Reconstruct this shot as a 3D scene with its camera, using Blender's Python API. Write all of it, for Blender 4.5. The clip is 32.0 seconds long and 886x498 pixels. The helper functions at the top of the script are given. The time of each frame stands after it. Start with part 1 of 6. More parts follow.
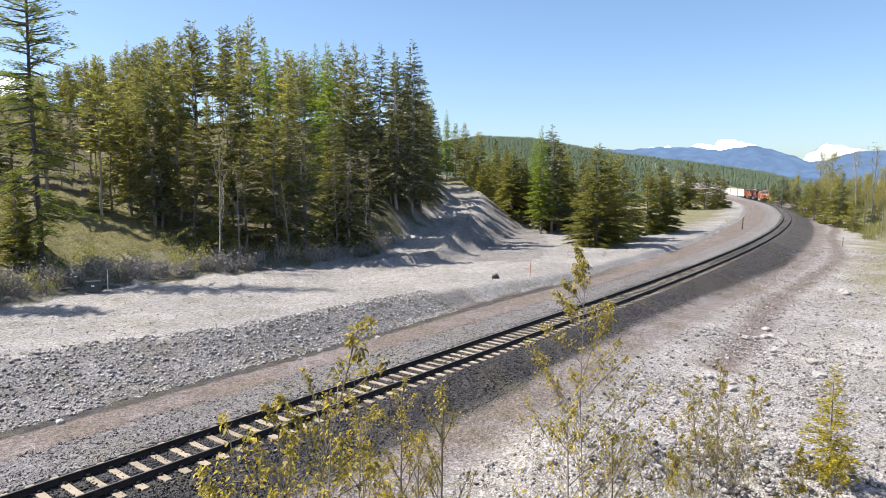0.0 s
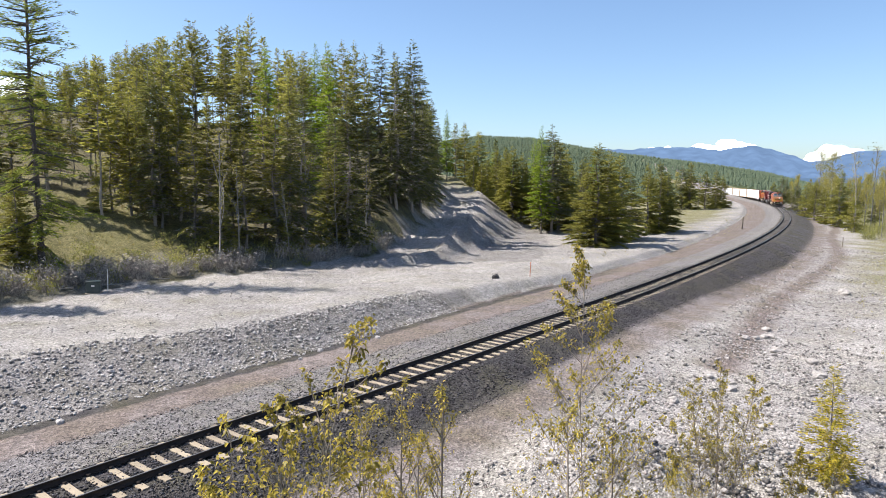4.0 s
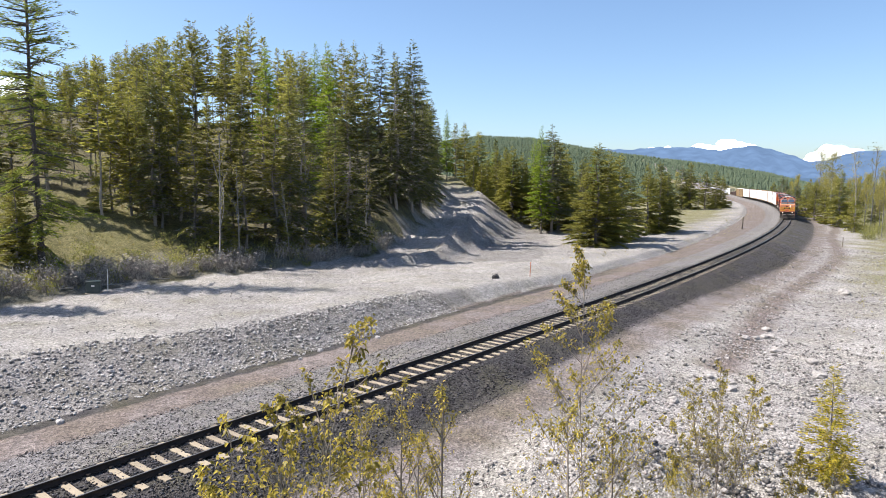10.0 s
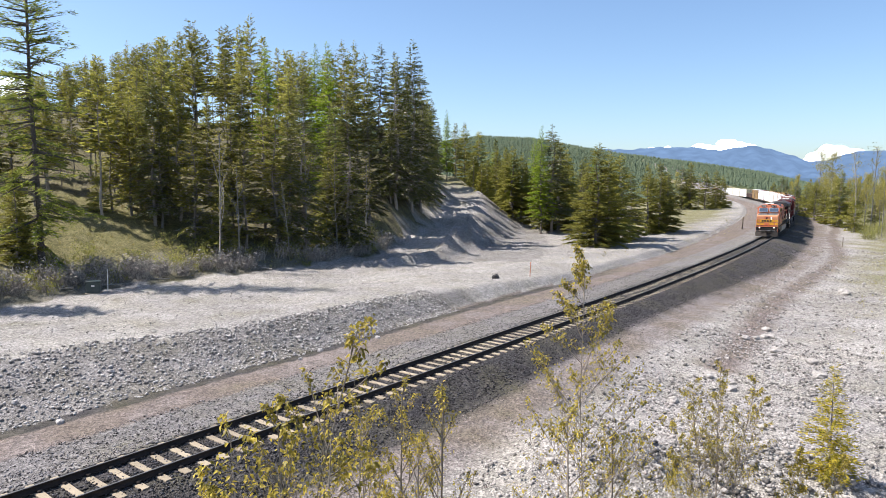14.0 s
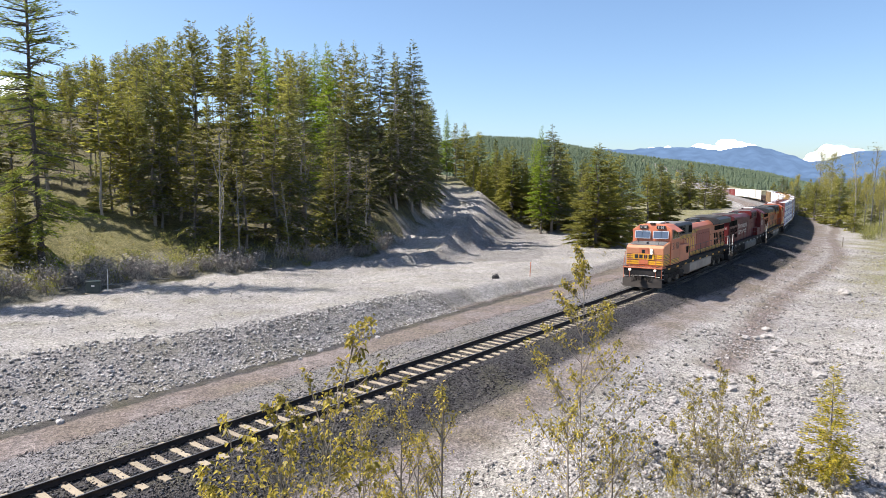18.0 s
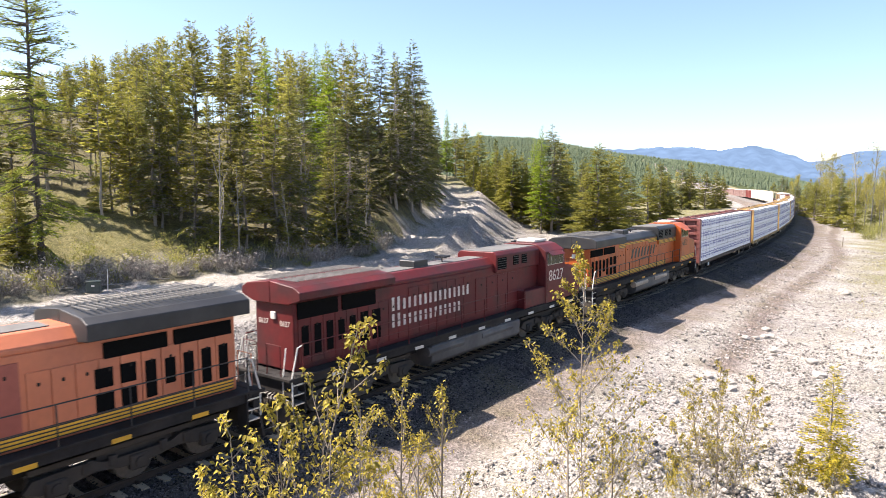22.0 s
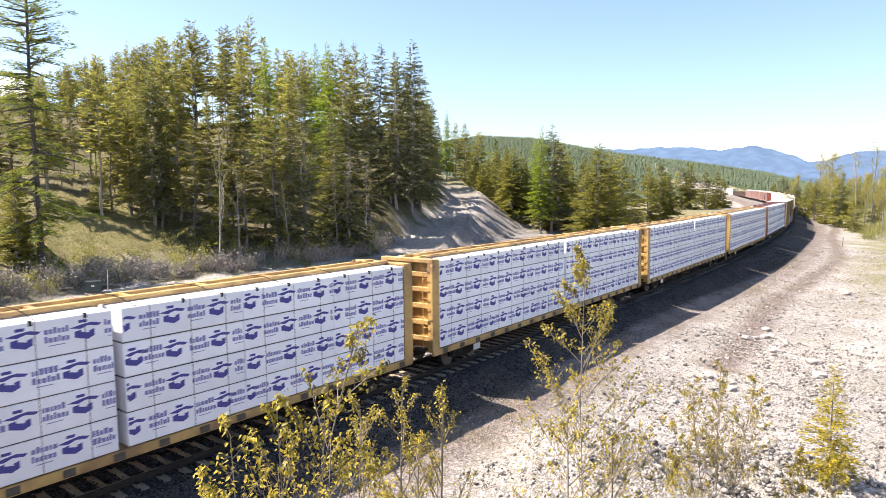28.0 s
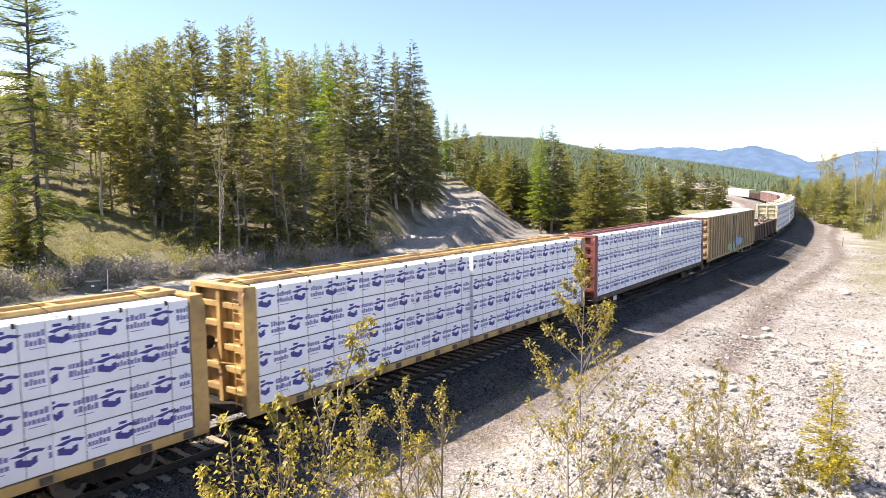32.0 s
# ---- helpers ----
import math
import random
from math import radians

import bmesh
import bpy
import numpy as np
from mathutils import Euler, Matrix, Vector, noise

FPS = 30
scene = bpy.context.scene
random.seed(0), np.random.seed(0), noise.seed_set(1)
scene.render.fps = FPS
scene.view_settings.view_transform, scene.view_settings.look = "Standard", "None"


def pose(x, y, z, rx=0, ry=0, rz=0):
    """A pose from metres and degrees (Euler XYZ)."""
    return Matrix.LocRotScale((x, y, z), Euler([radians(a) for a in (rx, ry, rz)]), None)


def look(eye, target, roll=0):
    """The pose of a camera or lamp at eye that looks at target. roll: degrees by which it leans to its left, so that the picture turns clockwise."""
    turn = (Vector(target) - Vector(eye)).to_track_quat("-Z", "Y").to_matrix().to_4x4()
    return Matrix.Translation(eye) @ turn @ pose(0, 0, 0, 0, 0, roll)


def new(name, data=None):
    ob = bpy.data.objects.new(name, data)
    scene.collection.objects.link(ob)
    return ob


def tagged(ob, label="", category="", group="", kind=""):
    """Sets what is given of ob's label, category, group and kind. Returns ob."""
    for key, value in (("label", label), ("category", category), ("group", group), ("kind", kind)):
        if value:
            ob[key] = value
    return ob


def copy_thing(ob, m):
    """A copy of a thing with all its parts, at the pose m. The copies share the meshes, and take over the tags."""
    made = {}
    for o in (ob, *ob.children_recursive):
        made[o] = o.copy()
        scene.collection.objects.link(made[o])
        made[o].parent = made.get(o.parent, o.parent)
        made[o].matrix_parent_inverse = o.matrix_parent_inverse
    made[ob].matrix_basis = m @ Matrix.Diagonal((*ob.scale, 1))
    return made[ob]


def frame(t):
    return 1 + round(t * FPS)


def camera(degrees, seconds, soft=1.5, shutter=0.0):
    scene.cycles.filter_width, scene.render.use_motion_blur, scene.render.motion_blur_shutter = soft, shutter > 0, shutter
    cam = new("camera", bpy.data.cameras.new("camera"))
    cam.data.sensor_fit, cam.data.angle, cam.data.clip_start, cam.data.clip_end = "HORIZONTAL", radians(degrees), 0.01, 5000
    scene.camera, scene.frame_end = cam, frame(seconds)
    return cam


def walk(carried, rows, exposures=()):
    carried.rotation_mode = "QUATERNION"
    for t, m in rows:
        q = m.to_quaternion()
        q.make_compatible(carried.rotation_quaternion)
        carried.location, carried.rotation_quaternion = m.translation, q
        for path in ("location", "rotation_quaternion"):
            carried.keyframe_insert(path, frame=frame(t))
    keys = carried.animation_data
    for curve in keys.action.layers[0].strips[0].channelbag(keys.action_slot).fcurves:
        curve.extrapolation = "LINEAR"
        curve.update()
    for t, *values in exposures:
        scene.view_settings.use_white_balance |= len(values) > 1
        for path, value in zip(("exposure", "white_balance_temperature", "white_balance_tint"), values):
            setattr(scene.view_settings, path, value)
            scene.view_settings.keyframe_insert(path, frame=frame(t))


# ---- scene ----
CLIP = 32.0
cam = camera(67.73, CLIP, soft=0.6, shutter=0.12)
EYE = (0.0, 0.0, 7.83)
VIEW = pose(*EYE, 90 - 5.75, 0, 0) @ pose(0, 0, 0, 0, 0, 0.08)
walk(cam, [(0, VIEW), (CLIP, VIEW)],
     exposures=[(0.0, 0.83, 6550, 9), (19.5, 0.83, 6550, 9), (20.6, 1.13, 6800, 11), (22.0, 1.40, 7200, 12), (25.0, 1.41, 7250, 12), (28.0, 1.37, 7250, 12), (32.0, 1.37, 7250, 12)])

# ---- daylight ----
SUN_HEIGHT, SUN_FROM = radians(54), radians(-86)      # from the viewer's left, high
world = bpy.data.worlds.new("sky")
scene.world = world
world.use_nodes = True
wn = world.node_tree.nodes
wl = world.node_tree.links
sky = wn.new("ShaderNodeTexSky")
sky.sky_type = "NISHITA"
sky.sun_disc = False
sky.sun_elevation, sky.sun_rotation = SUN_HEIGHT, SUN_FROM
sky.air_density, sky.dust_density, sky.ozone_density = 1.0, 2.0, 4.6
sky.altitude = 900
wn["Background"].inputs["Strength"].default_value = 0.113
wl.new(sky.outputs["Color"], wn["Background"].inputs["Color"])
sun = new("sun", bpy.data.lights.new("sun", "SUN"))
sun.data.energy, sun.data.angle, sun.data.color = 5.0, radians(0.55), (1.0, 0.955, 0.925)
sun_way = Vector((math.sin(SUN_FROM) * math.cos(SUN_HEIGHT), math.cos(SUN_FROM) * math.cos(SUN_HEIGHT), math.sin(SUN_HEIGHT)))
sun.matrix_world = look(sun_way * 60, (0, 0, 0))

# ---- materials ----
def mat(name, color, rough=0.8, metal=0.0, vary=0.0, grain=0.0, scale=8.0, bump=0.0, bump_scale=30.0, stain=None, stain_scale=0.6,
        stain_amount=0.5, obj=0.0, island=0.0, spec=0.4, stain_edge=0.12):
    """A surface with grain and stains at two scales, in metres of the object, varied by object or by loose piece."""
    m = bpy.data.materials.new(name)
    m.use_nodes = True
    n, l = m.node_tree.nodes, m.node_tree.links
    b = n["Principled BSDF"]
    b.inputs["Roughness"].default_value, b.inputs["Metallic"].default_value = rough, metal
    b.inputs["Specular IOR Level"].default_value = spec
    co = n.new("ShaderNodeTexCoord")

    def noise_tex(s, detail):
        t = n.new("ShaderNodeTexNoise")
        t.inputs["Scale"].default_value, t.inputs["Detail"].default_value = s, detail
        l.new(co.outputs["Object"], t.inputs["Vector"])
        return t.outputs["Fac"]

    def ranged(sock, a, z):
        r = n.new("ShaderNodeMapRange")
        r.inputs["From Min"].default_value, r.inputs["From Max"].default_value = 0.25, 0.75
        r.inputs["To Min"].default_value, r.inputs["To Max"].default_value = a, z
        l.new(sock, r.inputs["Value"])
        return r.outputs["Result"]

    def times(a, c):
        t = n.new("ShaderNodeMath")
        t.operation = "MULTIPLY"
        l.new(a, t.inputs[0])
        l.new(c, t.inputs[1])
        return t.outputs[0]

    rgb = n.new("ShaderNodeRGB")
    rgb.outputs[0].default_value = (*color, 1)
    col = rgb.outputs[0]
    if stain:
        s = n.new("ShaderNodeMapRange")
        s.inputs["From Min"].default_value, s.inputs["From Max"].default_value = 0.56 - stain_edge, 0.56 + stain_edge
        s.inputs["To Max"].default_value = stain_amount
        l.new(noise_tex(stain_scale, 6), s.inputs["Value"])
        mx = n.new("ShaderNodeMix")
        mx.data_type = "RGBA"
        l.new(s.outputs[0], mx.inputs["Factor"])
        l.new(col, mx.inputs[6])
        mx.inputs[7].default_value = (*stain, 1)
        col = mx.outputs[2]
    gain = None
    for amount, sock in ((vary, None), (grain, None), (obj, "o"), (island, "i")):
        if not amount:
            continue
        if sock == "o":
            r = ranged(n.new("ShaderNodeObjectInfo").outputs["Random"], 1 - amount, 1 + amount)
        elif sock == "i":
            r = ranged(n.new("ShaderNodeNewGeometry").outputs["Random Per Island"], 1 - amount, 1 + amount)
        elif amount is vary:
            r = ranged(noise_tex(scale * 0.08, 5), 1 - amount, 1 + amount)
        else:
            r = ranged(noise_tex(scale, 3), 1 - amount, 1 + amount)
        gain = r if gain is None else times(gain, r)
    if gain is not None:
        v = n.new("ShaderNodeVectorMath")
        v.operation = "SCALE"
        l.new(col, v.inputs[0])
        l.new(gain, v.inputs["Scale"])
        col = v.outputs[0]
    l.new(col, b.inputs["Base Color"])
    if bump:
        bp = n.new("ShaderNodeBump")
        bp.inputs["Strength"].default_value, bp.inputs["Distance"].default_value = bump, 0.05
        l.new(noise_tex(bump_scale, 4), bp.inputs["Height"])
        l.new(bp.outputs[0], b.inputs["Normal"])
    return m


def leafy(name, color, tip, obj=0.15, light=0.25, rough=0.75, single=False, cool=0.0):
    """Foliage: two tones picked by clump, a little light coming through."""
    m = mat(name, color, rough=rough, spec=0.2)
    n, l = m.node_tree.nodes, m.node_tree.links
    b = n["Principled BSDF"]
    g = n.new("ShaderNodeNewGeometry")
    o = n.new("ShaderNodeObjectInfo")
    mx = n.new("ShaderNodeMix")
    mx.data_type = "RGBA"
    mx.inputs[6].default_value, mx.inputs[7].default_value = (*color, 1), (*tip, 1)
    l.new(o.outputs["Random"] if single else g.outputs["Random Per Island"], mx.inputs["Factor"])
    v = n.new("ShaderNodeVectorMath")
    v.operation = "SCALE"
    r = n.new("ShaderNodeMapRange")
    r.inputs["To Min"].default_value, r.inputs["To Max"].default_value = 1 - obj, 1 + obj
    l.new(o.outputs["Random"], r.inputs["Value"])
    hue = n.new("ShaderNodeMath")
    hue.operation = "MULTIPLY_ADD"
    hue.inputs[1].default_value, hue.inputs[2].default_value = 7.0, 0.0
    l.new(o.outputs["Random"], hue.inputs[0])
    fr = n.new("ShaderNodeMath")
    fr.operation = "FRACT"
    l.new(hue.outputs[0], fr.inputs[0])
    am = n.new("ShaderNodeMath")
    am.operation = "MULTIPLY"
    am.inputs[1].default_value = cool
    l.new(fr.outputs[0], am.inputs[0])
    tone = n.new("ShaderNodeMix")
    tone.data_type = "RGBA"
    l.new(am.outputs[0], tone.inputs["Factor"])
    l.new(mx.outputs[2], tone.inputs[6])
    tone.inputs[7].default_value = (0.085, 0.105, 0.055, 1)
    l.new(tone.outputs[2], v.inputs[0])
    l.new(r.outputs[0], v.inputs["Scale"])
    l.new(v.outputs[0], b.inputs["Base Color"])
    t = n.new("ShaderNodeBsdfTranslucent")
    through_leaf = n.new("ShaderNodeVectorMath")
    through_leaf.operation = "SCALE"
    through_leaf.inputs["Scale"].default_value = 1.8
    l.new(v.outputs[0], through_leaf.inputs[0])
    l.new(through_leaf.outputs[0], t.inputs["Color"])
    s = n.new("ShaderNodeMixShader")
    s.inputs[0].default_value = light
    l.new(b.outputs[0], s.inputs[1])
    l.new(t.outputs[0], s.inputs[2])
    l.new(s.outputs[0], n["Material Output"].inputs["Surface"])
    return m


def glow(name, color, strength):
    m = bpy.data.materials.new(name)
    m.use_nodes = True
    b = m.node_tree.nodes["Principled BSDF"]
    b.inputs["Base Color"].default_value = (*color, 1)
    b.inputs["Emission Color"].default_value = (*color, 1)
    b.inputs["Emission Strength"].default_value = strength
    return m


SPRUCE = leafy("spruce_needles", (0.077, 0.085, 0.029), (0.222, 0.216, 0.056), light=0.38, cool=0.20, obj=0.3)
PINE = leafy("pine_needles", (0.124, 0.122, 0.029), (0.345, 0.312, 0.060), light=0.40, cool=0.20, obj=0.28)
DARK_LARCH = leafy("dark_larch_needles", (0.075, 0.100, 0.020), (0.250, 0.265, 0.045), light=0.35)
LARCH = leafy("larch_needles", (0.110, 0.155, 0.014), (0.300, 0.370, 0.035), light=0.42)
YOUNG = leafy("young_spruce_needles", (0.17, 0.155, 0.02), (0.46, 0.36, 0.04), light=0.35)
ASPEN = leafy("aspen_leaves", (0.17, 0.155, 0.040), (0.40, 0.335, 0.085), light=0.35)
SAPLING = leafy("sapling_leaves", (0.12, 0.105, 0.022), (0.44, 0.34, 0.055), light=0.3, rough=0.45)
SAPLING_LEAF = leafy("sapling_leaf", (0.12, 0.105, 0.022), (0.48, 0.37, 0.06), light=0.3, rough=0.42, single=True)
BARK = mat("bark", (0.25, 0.215, 0.185), rough=0.95, vary=0.2, grain=0.35, scale=14, bump=0.6, bump_scale=18, obj=0.3)
DRY = mat("dry_twigs", (0.27, 0.24, 0.205), rough=0.95, island=0.45, obj=0.2)
DARK_BARK = mat("dark_bark", (0.085, 0.070, 0.058), rough=0.95, vary=0.2, grain=0.35, scale=14, bump=0.6, bump_scale=18)
PALE_BARK = mat("pale_bark", (0.27, 0.25, 0.22), rough=0.85, grain=0.3, scale=9, stain=(0.12, 0.10, 0.09), stain_scale=2.5, obj=0.15)
TWIG = mat("twig", (0.24, 0.20, 0.16), rough=0.9, grain=0.2, scale=20, obj=0.2)
BALLAST = mat("ballast", (0.17, 0.155, 0.15), rough=0.95, island=0.75, obj=0.0)
DARK_BALLAST = mat("dark_ballast", (0.060, 0.055, 0.057), rough=0.95, island=0.85)
PALE_STONE = mat("pale_stone", (0.275, 0.250, 0.231), rough=0.95, island=0.45)
GREY_STONE = mat("grey_stone", (0.31, 0.287, 0.268), rough=0.95, island=0.45)
TIE = mat("concrete", (0.30, 0.245, 0.172), rough=0.9, vary=0.1, grain=0.12, scale=30, obj=0.12, bump=0.2, stain=(0.3, 0.24, 0.18), stain_scale=3)
RAIL = mat("rail_side", (0.030, 0.022, 0.018), rough=0.85, grain=0.3, scale=20)
RAIL_TOP = mat("rail_top", (0.22, 0.21, 0.20), rough=0.42, metal=0.8, grain=0.1, scale=4)

# ---- the line of the railway: distance along it, and aside from it (plus: the viewer's side) ----
KNOTS = np.array([-60, 0, 20, 40, 60, 80, 100, 125, 150, 175, 200, 230, 260, 300, 340, 460.0])
BENDS = np.array([-.61, -.61, -.39, -1.06, -1.19, -1.24, -1.45, -1.30, -1.24, -1.18, -.80, -.72, -.92, -.95, -.95, -.95]) * 0.001
LINE_S = np.arange(-300, 900.5, 1.0)
bend = np.interp(LINE_S, KNOTS, BENDS) * (LINE_S > -70) * (LINE_S < 470)
LINE_T = np.concatenate([[0], np.cumsum((bend[1:] + bend[:-1]) / 2)])
LINE_T += 0.65935 - np.interp(0, LINE_S, LINE_T)


def summed(f, at_zero):
    g = np.concatenate([[0], np.cumsum((f[1:] + f[:-1]) / 2)])
    return g - np.interp(0, LINE_S, g) + at_zero


LINE_X, LINE_Y = summed(np.sin(LINE_T), -9.967), summed(np.cos(LINE_T), 16.011)
LINE_D = np.array([math.cos(0.55), -math.sin(0.55)])


def line(s, aside=0.0):
    """x, y and heading at s along the line."""
    s = np.asarray(s, float)
    c = np.clip(s, -300, 900)
    t = np.interp(c, LINE_S, LINE_T)
    x = np.interp(c, LINE_S, LINE_X) + (s - c) * np.sin(t)
    y = np.interp(c, LINE_S, LINE_Y) + (s - c) * np.cos(t)
    near = np.clip(aside, -60, 60)
    far = aside - near
    return x + near * np.cos(t) + far * LINE_D[0], y - near * np.sin(t) + far * LINE_D[1], t


def along(x, y):
    """s and aside of places x, y."""
    x, y = np.atleast_1d(np.asarray(x, float)), np.atleast_1d(np.asarray(y, float))
    s = np.empty(len(x))
    for i in range(0, len(x), 4000):
        d = (x[i:i + 4000, None] - LINE_X[None, ::2]) ** 2 + (y[i:i + 4000, None] - LINE_Y[None, ::2]) ** 2
        s[i:i + 4000] = LINE_S[::2][np.argmin(d, 1)]
    t = np.interp(s, LINE_S, LINE_T)
    px, py = np.interp(s, LINE_S, LINE_X), np.interp(s, LINE_S, LINE_Y)
    return s + (x - px) * np.sin(t) + (y - py) * np.cos(t), (x - px) * np.cos(t) - (y - py) * np.sin(t)


def ease(v, a, b):
    u = np.clip((v - a) / (b - a), 0, 1)
    return u * u * (3 - 2 * u)


def wob(x, y, size, seed=0.0):
    """Smooth unevenness between -1 and 1."""
    k = 6.283 / size
    return (np.sin(k * x + 1.7 * np.sin(k * 0.73 * y + seed) + seed) * np.cos(k * 0.91 * y + 1.3 * np.sin(k * 0.61 * x + 2 * seed))
            + 0.5 * np.sin(2.3 * k * (x * 0.8 + y * 0.6) + 3 * seed)) / 1.5


EDGE_Y = [0, 20, 38, 48, 56, 67.5, 85, 116, 164, 220, 400]
EDGE_X = [-45, -36, -27, -23, -15, -6, -2.2, 1.4, -2.6, -11, -60]
ROAD_Z = ([0, 66, 74, 85, 100, 116, 164, 220, 300], [0.4, 0.4, 0.9, 2.0, 3.3, 4.8, 9.1, 12, 14])


def cut_bank(x, y):
    """Height of the dirt bank that the climbing road is cut into."""
    inn = (np.interp(y, EDGE_Y, EDGE_X) - x) * 0.8
    return 4.0 * ease(inn, -0.9, 3.4) * ease(y, 66, 82) * (1 - ease(y, 125, 170))


def toe_of_bank(s):
    return 7.8 + 0.5 * ease(s, 15, 34) - 0.7 * ease(s, 35, 48) + 1.9 * ease(s, 60, 150)


def width_of_bank(s):
    return 6.6 - 3.2 * ease(s, 2, 17) - 2.2 * ease(s, 20, 42)


WATER_BARS = (75.5, 82.0, 90.0, 99.5, 110.0, 122.0, 136.0)


def ground_z(x, y, s=None, aside=None):
    """The height of the ground; the rails' tops are at 0."""
    if s is None:
        s, aside = along(x, y)
    far = ease(s, 25, 60)
    # the viewer's side of the line
    toe, toe_z = 3.3 + 1.9 * far, -0.85 - 0.45 * far
    u = np.clip((aside - 1.7) / (toe - 1.7), 0, 1)
    r = -0.235 + (toe_z + 0.235) * u
    r = r + (-1.55 - toe_z) * ease(aside, toe, 10)
    r = r + 0.9 * ease(aside, 14, 60) * ease(s, 40, 120)
    mound = 5.95 - 0.8 * np.maximum(0, y - 1.2 + 0.5 * wob(x, y, 3.1)) - 0.03 * np.abs(x)
    r = np.where(aside > 2, np.maximum(r, r + (np.maximum(mound, r) - r) * ease(aside, 4, 9)), r)
    # a heap of broken rock before the viewer
    heap = 1.5 * np.exp(-((x - 4.6) / 2.6) ** 2 - ((y - 19.6) / 2.6) ** 2) + 0.55 * np.exp(-((x - 9.8) / 3.4) ** 2 - ((y - 20.2) / 2.4) ** 2)
    r = r + heap * (1 + 0.35 * wob(x, y, 1.9, 5.0)) * ease(aside, 5.0, 8.0)
    # the other side: path, bank of stones, pad, hill
    d = -aside
    bank0, wide = toe_of_bank(s), width_of_bank(s)
    pad = 0.35 - 0.42 * ease(s, 22, 48) - 0.18 * ease(s, 50, 100)
    f = -0.235 - 0.395 * np.clip((d - 1.7) / 1.4, 0, 1)
    f = f - 0.12 * ease(d, bank0 - 1.4, bank0) + (pad + 0.75) * ease(d, bank0, bank0 + wide)
    edge = np.interp(y, EDGE_Y, EDGE_X)
    road = np.interp(y, *ROAD_Z)
    inn = (edge - x) * 0.8
    hill = road + 0.35 * np.clip(inn, 0, 16) + 0.16 * np.clip(inn - 16, 0, 60) + 0.25 * wob(x, y, 7.0, 1.0) * ease(inn, 0, 5) + cut_bank(x, y)
    off = x - edge
    bars = sum(0.75 * np.exp(-((y + 0.45 * off - b) / 1.25) ** 2) for b in WATER_BARS) * ease(off, -1.5, 0.5) * (1 - ease(off, 7.0, 13.0))
    berm = 0.45 * np.exp(-((off - 5.4) / 0.8) ** 2)
    flank = road - 0.62 * np.maximum(0, off - 5.6 - 0.35 * wob(x, y, 4.0)) + 0.12 * wob(x, y, 5.0, 3.0) + bars + berm + cut_bank(x, y) * (off < 2)
    f = np.where((d > 12) & (off < 0), np.maximum(f, hill), f)
    f = np.where((d > 9) & (off >= 0) & (y > 60), np.maximum(f, flank), f)
    z = np.where(aside > 0, r, f)
    rough = 0.05 + 0.10 * ease(np.abs(aside), 9, 20)
    z = z + rough * wob(x, y, 2.7, 2.0) * ease(np.abs(aside), 2.6, 5) + 0.02 * wob(x, y, 0.9, 4.0) * ease(np.abs(aside), 1.5, 3)
    # a wooded ridge far off, and rising country all round
    dist, az = np.hypot(x, y), np.degrees(np.arctan2(x, y))
    crest = np.interp(az, [-60, -10, 0, 3, 7.6, 11, 15, 19.6, 26, 29, 40, 90], [48, 50, 59, 66, 63, 53, 42, 34, 18, 5, 4, 8])
    z = z + crest * ease(dist, 330, 900) * (y > 0)
    return z

# ---- ground ----
def part(name, data, material, parent=None, label=""):
    """One mesh object under a thing or a part, from a bmesh or a mesh."""
    if isinstance(data, bmesh.types.BMesh):
        me = bpy.data.meshes.new(name)
        data.to_mesh(me)
        data.free()
    else:
        me = data
    if material is not None:
        me.materials.clear()
        me.materials.append(material)
    ob = new(name, me)
    if parent is not None:
        ob.parent = parent
    if label:
        ob["label"] = label
    return ob


def mesh_of(name, verts, faces, smooth=False):
    me = bpy.data.meshes.new(name)
    me.from_pydata([tuple(v) for v in verts], [], [tuple(f) for f in faces])
    if smooth:
        me.polygons.foreach_set("use_smooth", [True] * len(me.polygons))
    me.update()
    return me


def big_mesh(name, verts, tris, smooth=False):
    """A mesh of many triangles (or quads) from numpy arrays."""
    verts, tris = np.asarray(verts, np.float32), np.asarray(tris, np.int32)
    me = bpy.data.meshes.new(name)
    k = tris.shape[1]
    me.vertices.add(len(verts))
    me.vertices.foreach_set("co", verts.ravel())
    me.loops.add(tris.size)
    me.loops.foreach_set("vertex_index", tris.ravel())
    me.polygons.add(len(tris))
    me.polygons.foreach_set("loop_start", np.arange(0, tris.size, k, dtype=np.int32))
    me.polygons.foreach_set("loop_total", np.full(len(tris), k, np.int32))
    if smooth:
        me.polygons.foreach_set("use_smooth", np.ones(len(tris), bool))
    me.update(calc_edges=True)
    return me


gs = np.concatenate([np.arange(-300, -20, 14), np.arange(-20, 70, 0.6), np.arange(70, 130, 1.2), np.arange(130, 420, 4.0), 420 * 1.08 ** np.arange(0, 30)])
ga = np.concatenate([np.arange(0, 10, 0.35), np.arange(10, 32, 0.8), np.arange(32, 90, 2.5), 90 * 1.12 ** np.arange(0, 33)])
ga = np.concatenate([-ga[:0:-1], ga])
GS, GA = np.meshgrid(gs, ga, indexing="ij")
GX, GY, _ = line(GS.ravel(), GA.ravel())
GZ = ground_z(GX, GY, GS.ravel(), GA.ravel())
ni, nj = GS.shape
ij = np.arange(ni * nj).reshape(ni, nj)
quads = np.stack([ij[:-1, :-1], ij[:-1, 1:], ij[1:, 1:], ij[1:, :-1]], -1).reshape(-1, 4)[:, ::-1]
